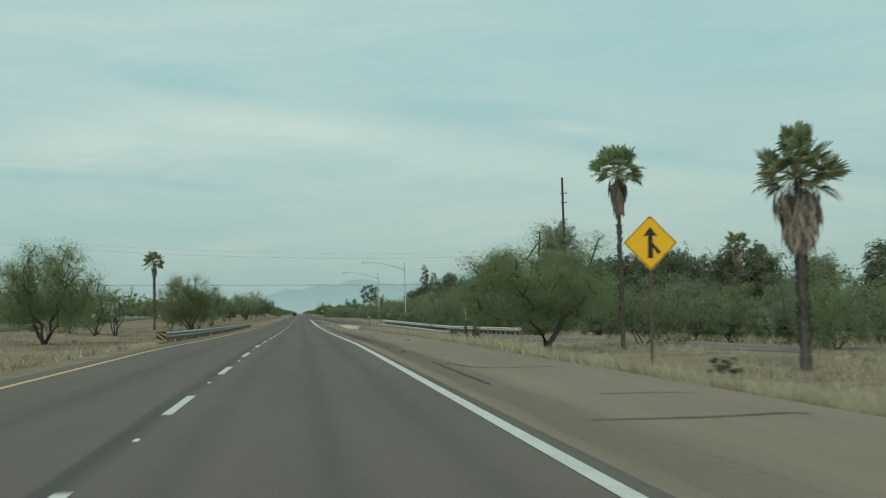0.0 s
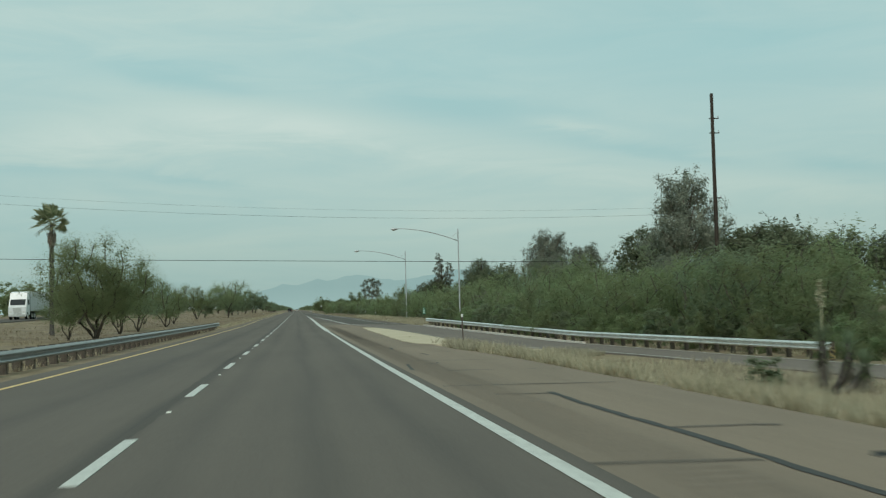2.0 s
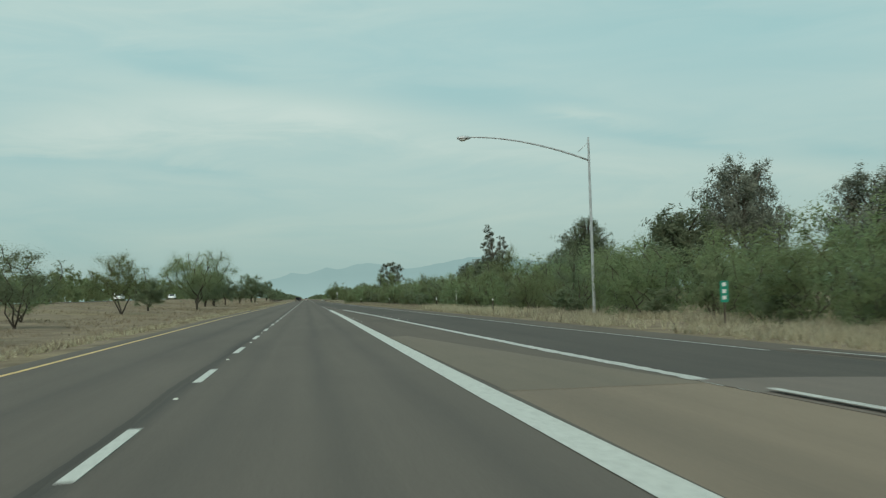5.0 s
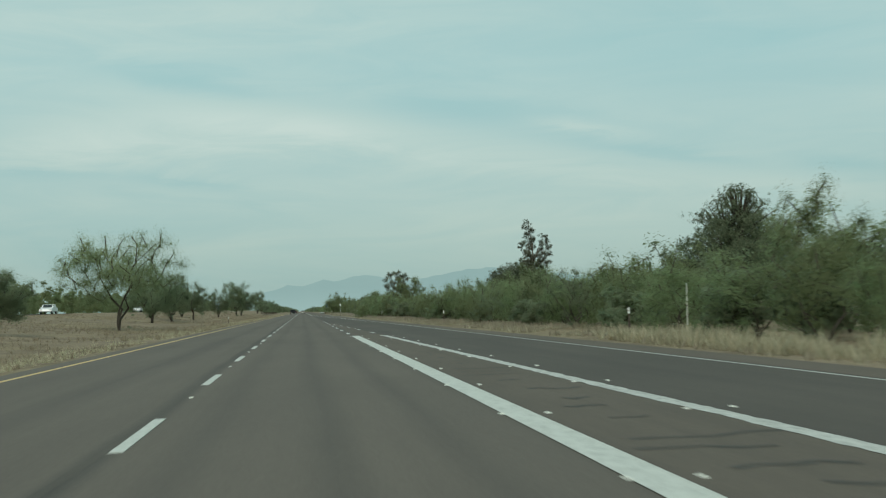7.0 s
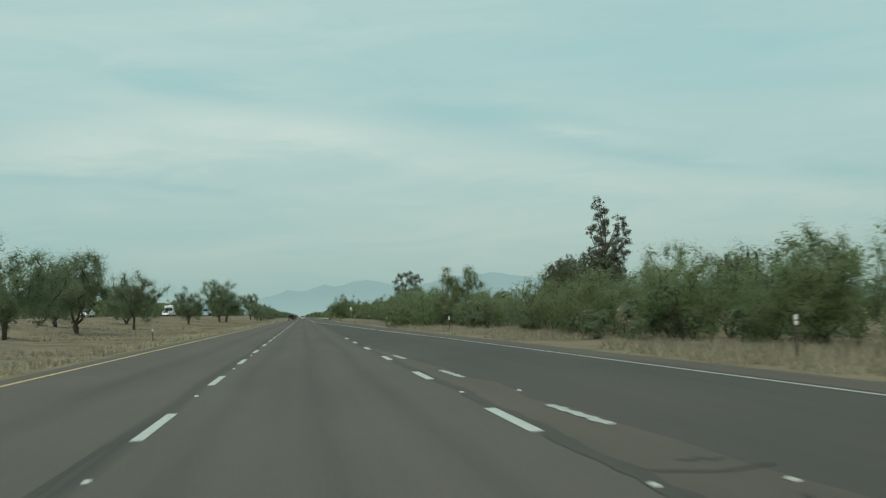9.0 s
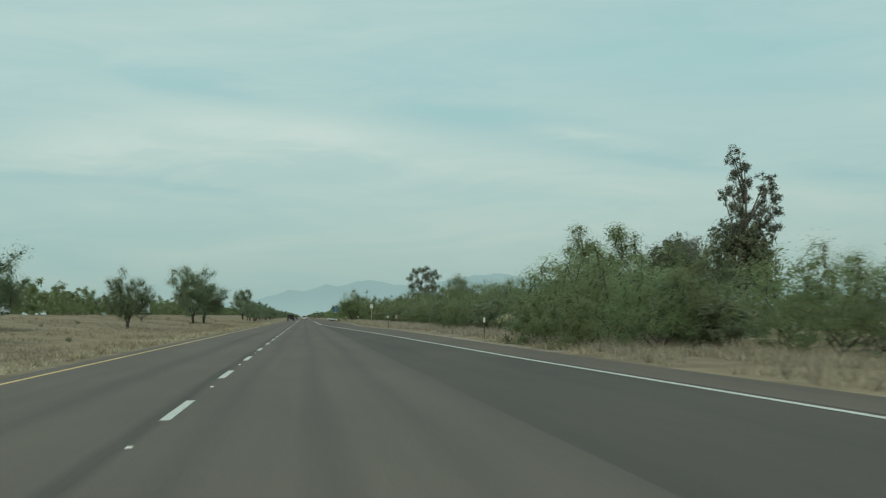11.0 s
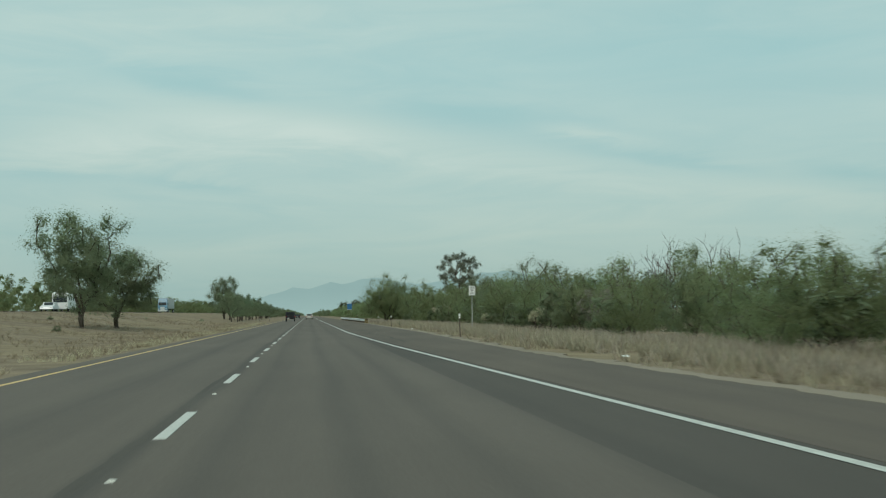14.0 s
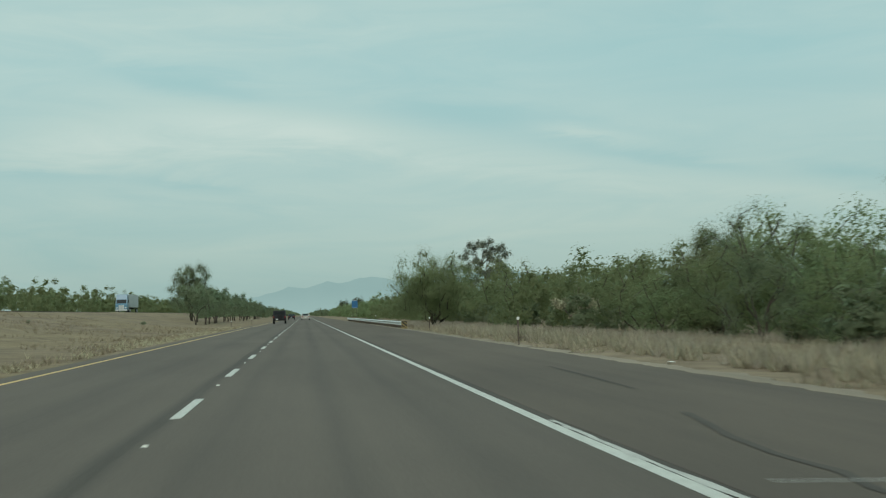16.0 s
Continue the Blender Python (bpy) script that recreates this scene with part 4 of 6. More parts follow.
put(dense[0], 25.2, 157, 40, 1.15, 1.05)
put(near[0], 24.2, 163, 250, 1.05, 1.1)
put(grey[0], 23.0, 168, 70, 1.05, 1.05, "tall feathery grey-green tree behind the guardrail")
put(near[2], 25.5, 176, 150, 0.95, 1.1)
# trees that stand out of the thicket
put(near[0], 15.6, 318, 0, 0.62, 1.0)
put(near[2], 15.4, 307, 120, 0.6, 1.05)
put(near[1], 16.0, 331, 220, 0.62, 1.0)
row_rng = random.Random(29)
y = 287.0
while y < 350:      # a second row that closes the gaps
    put(row_rng.choice(near), hedge_front(y) + row_rng.uniform(1.6, 3.4), y, row_rng.uniform(0, 360), row_rng.uniform(0.64, 0.74), row_rng.uniform(0.95, 1.08), group="roadside thicket")
    y += row_rng.uniform(3.6, 5.0)
grey_bush = broad_tree("desert_bush", 151, 3.0, 5.2, 6, 5000, 0.09, M_GREYTWIG, M_PALEBARK, "dry grey leafless bush in the thicket", clear=0.03, clumps=70, clump=0.11, slim=0.2, ragged=0.6)
put(grey_bush, 19.8, 171, 0, 1.05, 1.0)
put(grey_bush, 22.0, 177, 90, 1.0, 1.05)
put(grey_bush, 19.4, 224, 30, 0.8, 1.0)
put(grey_bush, 16.8, 506, 60, 0.8, 1.1)
put(grey_bush, 17.5, 512, 160, 0.7, 1.1)
broom_big = broad_tree("palo_verde_tree", 79, 6.0, 4.8, 5, 42000, 0.085, M_AIRY, M_BARK, "tall yellow-green palo verde with dense broom-like twigs", clear=0.05, clumps=150, clump=0.12, droop=-1.5, slim=0.2, ragged=0.3, flat=1.4)
big_bush = broad_tree("mesquite_tree", 33, 6.0, 7.4, 5, 20000, 0.078, M_MESQ, M_BARK, "large dense green mesquite reaching to the ground beside the paving", clear=0.02, clumps=190, clump=0.09, slim=0.42, ragged=0.25)
shrub_low = broad_tree("shrub", 137, 1.7, 2.6, 5, 3600, 0.06, M_MESQ, M_BARK, "low dense green shrub leaning over the paving edge", clear=0.02, clumps=40, clump=0.14)
shrub_low["category"] = "shrub"
put(broom_big, 16.3, 465, 0, 0.98, 0.88, "tall yellow-green palo verde with broom-like twigs")
put(near[1], 15.6, 477, 20, 0.7, 1.0)
put(near[2], 16.6, 472, 160, 0.74, 1.05)
put(dense[1], 18.0, 454, 60, 0.82, 1.08, "ragged dark tree with bare forked limbs")
put(grey[1], 17.3, 440, 20, 0.65, 1.2)
put(near[2], 15.6, 452, 10, 0.66, 1.0)
put(near[1], 16.4, 447, 90, 0.68, 1.0)
put(near[3], 14.6, 458.5, 200, 0.62, 1.0)
put(near[2], 16.4, 456, 130, 0.8, 1.05)
put(near[0], 17.4, 443, 60, 0.85, 1.05)
put(near[3], 17.2, 449, 310, 0.82, 1.05)
put(near[1], 17.4, 436.5, 30, 0.8, 1.05)
put(near[0], 16.6, 434, 250, 0.62, 1.0)
put(near[0], 11.9, 435, 100, 0.46, 1.3, "bright green bush close to the paving")
put(near[3], 12.7, 398.5, 200, 0.9, 0.98)
put(near[0], 14.8, 406, 20, 0.92, 1.05)
put(big_bush, 19.4, 419, 200, 1.08, 1.02, "large dense green bush close to the paving")
put(near[1], 12.7, 391.5, 20, 0.86, 0.98)
put(near[2], 12.3, 385.2, 70, 0.72, 0.95)
put(shrub_low, 10.6, 388.0, 0, 1.15, 0.9)
put(shrub_low, 10.5, 392.4, 70, 1.2, 0.95)
put(shrub_low, 10.6, 396.2, 140, 1.15, 1.0)
put(broom[1], 19.5, 261, 60, 0.98, 1.05, "tall thin palo verde rising above the thicket")
put(grey[2], 17.2, 322, 10, 0.6, 1.0)
put(near[2], 18.2, 289, 130, 0.68, 1.05)
put(grey[0], 19.4, 540, 0, 0.95, 1.18, "ragged tree with dark clumps among thin branches")
put(grey[2], 21.8, 546, 80, 0.95, 1.15, "ragged tree with dark clumps among thin branches")
put(broom_big, 18.6, 559, 40, 1.05, 0.76)
put(near[0], 19.0, 551, 140, 0.95, 1.12)
put(spreading, 12.0, 606, 200, 0.98, 1.05, "spreading mesquite beside the far guardrail")
put(near[1], 14.0, 628, 50, 1.25, 1.35, "broad tall mesquite standing out of the thicket")
put(near[3], 15.0, 585, 50, 0.9, 1.1)
# the median's trees
put(dense[2], -18.4, 121, 0, 0.85, 0.85)
put(near[2], -22.0, 126, 80, 0.9, 0.8)
put(grey[1], -27.5, 134, 80, 0.9, 0.9)
put(spreading, -14.6, 78, 140, 0.95, 1.24)
put(dense[0], -17.0, 111, 50, 1.2, 0.92)
put(spreading, -11.3, 141.5, 60, 1.02, 1.2, "spreading mesquite with thick leaning dark stems behind the guardrail")
put(dense[2], -14.0, 147, 80, 0.8, 0.9)
put(dense[2], -13.0, 164, 80, 1.25, 0.95)
put(dense[1], -13.2, 177, 200, 1.15, 1.0)
put(dense[0], -17, 190, 200, 1.1, 0.9)
put(dense[0], -13.4, 203, 10, 1.22, 0.95)
put(dense[1], -17.5, 216, 20, 1.0, 0.95)
put(dense[0], -17.4, 240, 120, 0.8, 0.85)
put(dense[1], -15.0, 228, 70, 1.05, 0.95)
put(median[2], -15.5, 290, 70, 0.85, 0.9)
put(dense[2], -15.4, 270.2, 10, 1.2, 1.0)
put(airy, -12.7, 317, 200, 1.0, 1.08)
for x, y, s, k, tl in ((-14.7, 354, 1.2, 0, 0.95), (-15.0, 377, 1.22, 1, 0.95), (-15.0, 407, 1.1, 2, 1.0), (-19.5, 392, 1.15, 1, 0.9), (-19.0, 430, 1.1, 0, 0.95)):
    put(median[k], x, y, 40 * k + y, s, tl)
put(median[0], -15.4, 468.2, 10, 0.92, 1.2, "large spreading grey-green tree with a thick dark trunk in the median")
put(median[1], -15.6, 539.7, 130, 1.5, 1.12, "large feathery green tree with a forked dark trunk in the median")
put(median[2], -15.0, 552.0, 60, 1.55, 0.88)
put(median[1], -16.0, 700, 40, 1.4, 1.2, "open-crowned tree standing above the median scrub")


def far_scrub(name, seed, spots, leaves, size, mat, label):
    """Distant scrub that nobody could count: low domes of leaves on short stems, as one mesh. spots: x, y, width, height."""
    rng = np.random.default_rng(seed)
    cs = []
    for x, y, w, h in spots:
        n = 16
        a, r = rng.uniform(0, 2 * math.pi, n), rng.uniform(0, 1, n) ** 0.5 * w / 2
        z = h * np.sqrt(np.maximum(0.05, 1 - (r / (w / 2)) ** 2)) * rng.uniform(0.35, 1.0, n)
        c = np.stack([x + r * np.cos(a), y + r * np.sin(a), land(x, y) + z * 0.92], 1)
        cs.append(c)
    cs = np.concatenate(cs)
    per = leaves // 16
    hearts = np.repeat(np.asarray([(x, y, land(x, y) + h * 0.3) for x, y, w, h in spots]), 16 * per, 0)
    c, u, w_ = leaf_cloud(rng, cs, per, size, 0.85, heart=hearts)
    v, f = blades(c, u, w_ * 1.2)
    return tagged(part(name, array_mesh(name, v, f, mat)), label, "scrub", kind="stuff")


spots = []
y = 566.0
while y < 1300:
    for off in (1.5, 7, 14):
        s = p_rng.uniform(0.85, 1.2)
        spots.append((hedge_front(y) + off + p_rng.uniform(-1, 2), y + p_rng.uniform(0, 4), 6.5 * s, (5.0 if off < 10 else 6.2) * s))
    y += p_rng.uniform(4.5, 7)
far_scrub("roadside_thicket", 31, [q for q in spots if q[1] < 760], 1200, 0.18, M_MESQ, "olive-green thicket lining the road")
far_scrub("far_thicket", 34, [q for q in spots if q[1] >= 760], 320, 0.42, M_MESQ, "distant olive-green thicket lining the road")
spots = []
far_tree = [broad_tree("median_tree", 170 + i, 5.0, 6.6, 2, 2200, 0.15, M_OLIVE, M_BARK, "grey-green tree with dark forked trunk in the line along the median", clear=0.26, clumps=50, clump=0.11, radius=0.03, slim=0.42, bole=0.2) for i in range(2)]
y = 668.0
while y < 900:
    put(p_rng.choice(far_tree), p_rng.uniform(-14.6, -11.8), y, p_rng.uniform(0, 360), p_rng.uniform(0.85, 1.1), p_rng.uniform(0.9, 1.1), group="line of median trees")
    y += p_rng.uniform(6, 10)
while y < 1300:
    s = p_rng.uniform(0.7, 1.1)
    spots.append((p_rng.uniform(-20, -12.5), y, 6.5 * s, 5.2 * s))
    y += p_rng.uniform(6, 11)
far_scrub("far_median_trees", 32, spots, 1300, 0.21, M_OLIVE, "distant grey-green trees along the median")
spots = []
y = 1300.0
while y < 3800:
    for side in (-1, 1):
        k = p_rng.uniform(0.8, 1.25)
        spots.append((side * p_rng.uniform(12, 24), y + p_rng.uniform(0, 9), 9 * k, 5.6 * k))
    y += p_rng.uniform(9, 15)
far_scrub("horizon_trees", 35, spots, 200, 0.6, M_OLIVE, "dark line of distant trees closing in on the road")
spots = []
y = 40.0
while y < 1300:
    for lo, hi, s in ((-58, -45, 1.05), (-90, -60, 1.4)):
        k = s * p_rng.uniform(0.75, 1.15)
        spots.append((p_rng.uniform(lo, hi), y + p_rng.uniform(0, 5), 8.0 * k, 7.0 * k))
    y += p_rng.uniform(5, 8)
far_scrub("far_side_scrub", 33, spots, 400, 0.46, M_MESQ, "green scrub beyond the opposite road")


def clump_tree(name, seed, height, blobs, leaf_n, leaf_size, mat, bark_mat, label, trunk_r=0.3, droop=0.0):
    """A tree whose crown is separate clumps (x, y, z, r) on limbs from one trunk."""
    rng = np.random.default_rng(seed)
    tv, tf = [], []
    top = max(b[2] for b in blobs)
    stem = [(rng.normal(0, 0.12) * i, rng.normal(0, 0.12) * i, top * 0.95 * i / 7 - 0.2) for i in range(8)]
    tube(tv, tf, stem, [trunk_r * (1 - 0.8 * i / 7) for i in range(8)], 8)
    cs, us, ws = [], [], []
    total = sum(b[3] ** 2 for b in blobs)
    for bx, by, bz, br in blobs:
        zi = max(0, min(6, int(bz * 0.75 / (top * 0.95) * 7)))
        s = Vector(stem[zi])
        e = Vector((bx, by, bz))
        tube(tv, tf, [s, s.lerp(e, 0.55) + Vector((0, 0, 0.15)), e], [trunk_r * 0.4, trunk_r * 0.25, 0.03], 5, zi * 8)
        sub = np.array([bx, by, bz]) + rng.normal(0, br * 0.45, (9, 3)) * (1, 1, 0.75)
        c, u, w = leaf_cloud(rng, sub, max(5, int(leaf_n * br ** 2 / total / 9)), leaf_size, br * 0.5, droop, heart=(0, 0, top * 0.6), reach=(top * 0.3,) * 3)
        cs.append(c), us.append(u), ws.append(w)
    ob = thing(name, label, "tree")
    part("trunk", mesh_of("trunk", tv, tf, bark_mat, True), ob)
    v, f = blades(np.concatenate(cs), np.concatenate(us), np.concatenate(ws))
    part("crown", array_mesh("crown", v, f, mat), ob)
    return ob


def cone_blobs(rng, height, width, n, low=0.2, power=0.8, full=False):
    out = []
    for i in range(n):
        k = low + ((0.97 if power > 0.7 else 0.86) - low) * (i + 0.5) / n
        r = width / 2 * (1 - ((k - low) / (1 - low)) ** 2) ** power
        if full:
            r = width / 2 * (1 - (k - low) / (1 - low)) ** 0.62
        a = i * 2.4 + rng.uniform(-0.4, 0.4)
        q = rng.uniform(0.3, 0.92) if full else rng.uniform(0.45, 0.85)
        out.append((r * q * math.cos(a), r * q * math.sin(a), height * k, max(0.6, r * (0.2 if full else 0.42))))
    return out


b_rng = random.Random(23)
pine = clump_tree("pine_tree", 3, 14.5, cone_blobs(b_rng, 12.7, 17.5, 220, 0.16, 0.95, True), 70000, 0.13, M_PINE, M_BARK, "broad dark conical pine above the thicket", droop=-0.8)
put(pine, 43.4, 331, 0, 1.0, 0.97)
roundpine = clump_tree("pine_tree", 4, 11.0, cone_blobs(b_rng, 11.2, 9.0, 40, 0.25, 0.55), 8000, 0.26, M_PINE, M_BARK, "dark rounded pine above the thicket")
grey_pine = clump_tree("aleppo_pine", 6, 12.0, cone_blobs(b_rng, 12.4, 8.5, 34, 0.3, 0.5), 24000, 0.15, M_EUC, M_PALEBARK, "open-crowned grey-green pine with pale limbs")
euc_blobs = [(-0.3, 0, 21.4, 1.0), (-0.9, 0.3, 20.2, 1.1), (0.4, 0, 19.4, 1.2), (-0.9, 0, 18.2, 1.3), (0.6, -0.3, 17.2, 1.2), (-1.4, 0.2, 16.2, 1.3), (0.3, 0.4, 15.4, 1.4), (-1.0, 0, 14.0, 1.4), (0.6, 0, 12.8, 1.5), (-1.2, 0, 11.6, 1.5), (3.2, 0, 17.8, 0.9), (3.9, 0.2, 16.8, 1.0), (2.8, 0, 16.0, 1.0), (4.2, 0, 15.2, 1.1), (3.0, 0.2, 14.2, 1.1), (4.4, 0, 13.4, 1.0), (2.6, 0, 12.4, 1.2), (3.6, 0, 11.4, 1.2), (-2.3, 0, 15.2, 0.7)]
euc = clump_tree("eucalyptus_tree", 8, 22, euc_blobs, 9000, 0.2, M_EUC, M_PALEBARK, "tall slender eucalyptus with ragged drooping clumps", 0.35, 0.9)
put(euc, 53.0, 484, 0, 0.95, 0.97)
put(roundpine, 53.4, 486, 40, 1.15, 1.05, "dark rounded tree at the foot of the eucalyptus")
put(roundpine, 48.6, 499, 100, 0.95, 1.08)
put(grey_pine, 49.4, 283.3, 0, 1.3, 1.06, "tall open-crowned grey-green pine with pale limbs")
put(roundpine, 41.4, 284.5, 60, 0.66, 1.45, "narrow dark cone-shaped pine")
put(roundpine, 43.0, 305, 10, 0.56, 1.0)
put(grey_pine, 44.8, 300, 70, 0.62, 0.95)
put(roundpine, 91.4, 279, 60, 1.45, 1.05)
put(roundpine, 100.5, 267, 130, 1.2, 1.1)
put(roundpine, 109, 266, 240, 1.3, 1.0)
put(roundpine, 37.5, 330, 190, 0.6, 0.9)
put(roundpine, 32.0, 250, 10, 0.75, 1.05)
put(grey_pine, 41.9, 182, 200, 1.04, 1.32, "ragged tall grey-green tree behind the utility pole")
put(roundpine, 49, 220, 90, 1.1, 1.05)
put(grey_pine, 37, 205, 90, 0.8, 1.0)
put(roundpine, 50, 186, 20, 1.0, 1.0)
put(roundpine, 76.5, 241, 130, 1.3, 1.0)
put(roundpine, 85.0, 244, 30, 1.25, 0.98)
put(roundpine, 68.5, 240, 200, 1.2, 0.98)
put(roundpine, 51.9, 615, 30, 0.7, 0.95)
put(roundpine, 56.6, 612, 130, 0.72, 0.95)
put(roundpine, 57.0, 433, 60, 0.78, 1.0)
put(roundpine, 56, 190, 80, 1.05, 0.95)
put(roundpine, 44, 110, 160, 0.9, 0.9)
put(roundpine, 52, 96, 120, 0.85, 0.9)
put(roundpine, 44, 60, 220, 0.9, 0.8)
put(roundpine, 84.5, 183, 20, 0.98, 0.95)
put(near[1], 30, 62, 70, 0.85, 1.0)
put(grey_pine, 37, 228, 130, 0.85, 0.9)
put(grey_pine, 52.9, 506, 20, 1.0, 1.02, "grey-green pine with spreading clumps behind the thicket")
euc2 = clump_tree("eucalyptus_tree", 9, 18, [(0, 0, 18.4, 2.4), (-3.2, 0, 17.2, 2.2), (3.2, 0, 17.0, 2.2), (-5.2, 0.4, 15.2, 1.8), (5.2, 0, 15.4, 1.8), (0.6, 0, 15.2, 2.4), (-2.6, 0, 13.4, 2.0), (3.0, 0, 13.0, 2.0), (-4.5, 0, 11.4, 2.2), (4.5, 0, 11.2, 2.2), (0, 0, 11.0, 2.6), (-3, 0, 8.8, 2.4), (3, 0, 8.6, 2.4)], 7000, 0.38, M_EUC, M_PALEBARK, "broad eucalyptus crown standing far beyond the thicket", 0.4, 0.5)
put(euc2, 49.7, 823, 0, 1.05)
put(roundpine, 27, 1080, 90, 0.9, 1.0)
put(roundpine, 22, 1130, 10, 0.85, 1.0)
def spire(seed, height, radius):
    """A slender cypress: small sprays pressed to one straight stem."""
    rng = np.random.default_rng(seed)
    tv, tf = [], []
    tube(tv, tf, [(0, 0, -0.2), (0, 0, height * 0.5), (0, 0, height * 0.95)], [0.16, 0.1, 0.03], 7)
    ob = thing("cypress_tree", "slender dark cypress rising behind the thicket", "tree")
    part("trunk", mesh_of("trunk", tv, tf, M_BARK, True), ob)
    k = rng.uniform(0.04, 1, 60)
    c = np.stack([rng.normal(0, 0.2, 60), rng.normal(0, 0.2, 60), k], 1) * np.stack([radius * (1 - k) ** 0.5, radius * (1 - k) ** 0.5, np.full(60, height)], 1)
    v, f = blades(*leaf_cloud(rng, c, 60, 0.14, radius * 0.6, -2.0))
    part("crown", array_mesh("crown", v, f, M_PINE), ob)
    return ob


cypress = spire(15, 10.4, 0.5)
put(cypress, 80.0, 487.6)
put(cypress, 81.8, 488.2, 90, 0.98)
# bare trees
def bare_tree(seed, count, length, radius, material, label):
    ob = thing("bare_tree", label, "tree")
    bv, bf, btips = [], [], []
    tube(bv, bf, [(0, 0, -0.3), (0, 0, 0.1)], [radius * 1.3, radius * 1.1], 6)
    for k in range(count):
        limb(bv, bf, btips, np.random.default_rng(seed + k), (0, 0, -0.2), (math.cos(k * 1.7) * 0.4, math.sin(k * 1.7) * 0.4, 1), length, radius, 3, 0.6, 0.6, 6, 6)
    part("trunk", mesh_of("trunk", bv, bf, material, True), ob)
    return ob


bare = bare_tree(70, 4, 2.7, 0.11, M_POSTWOOD, "leafless grey tree with forked branches")
snag = bare_tree(87, 3, 2.0, 0.13, M_BARK, "dead dark forked limbs in the thicket")
put(snag, 17.2, 453.5, 160, 0.78, 1.0)
put(bare, 27.4, 530, 0, 0.95, 1.2)
put(bare, 31.2, 530, 60, 1.0, 1.18)
put(bare, 21.6, 521, 220, 0.82, 1.0)
put(bare, 45.0, 601, 120, 1.0, 1.1)
put(grey[0], 27.0, 533, 220, 0.7, 1.0)
put(grey[2], 31.8, 533, 20, 0.7, 1.0)
put(dense[0], 21.5, 527, 40, 0.8, 1.05)
put(bare, 26.0, 270, 20, 0.8, 0.9)
put(bare, -15.6, 114, 70, 0.72, 1.1, "thin wispy grey tree in the dry median")
# round shrubs near the paving
shrub = broad_tree("shrub", 131, 1.6, 2.0, 5, 800, 0.11, M_OLIVE, M_BARK, "low dark green shrub on dry grass", clear=0.03, clumps=18, clump=0.16)
shrub["category"] = "shrub"
put(shrub, 13.2, 91.5, 0, 0.8, 0.7)
put(shrub, 14.3, 35.2, 40, 0.7, 0.6)
for k in range(120):
    y = p_rng.uniform(60, 640)
    put(shrub, hedge_front(y) + p_rng.uniform(-0.5, 1.2), y, p_rng.uniform(0, 360), p_rng.uniform(0.6, 1.4), p_rng.uniform(0.75, 1.1), group="verge shrubs")


y = 101.0
while y < 172:      # low growth right behind the ramp guardrail
    put(row_rng.choice((shrub, shrub_low)), ramp_right(y) + row_rng.uniform(1.9, 2.7), y, row_rng.uniform(0, 360), row_rng.uniform(0.75, 1.2), row_rng.uniform(0.8, 1.1), group="verge shrubs")
    y += row_rng.uniform(1.2, 2.2)
for k in range(16):
    put(shrub, -11 - 13 * p_rng.random(), p_rng.uniform(40, 640), p_rng.uniform(0, 360), p_rng.uniform(0.25, 0.45), p_rng.uniform(0.45, 0.7), "small dark shrub in the dry median grass", group="median shrubs")


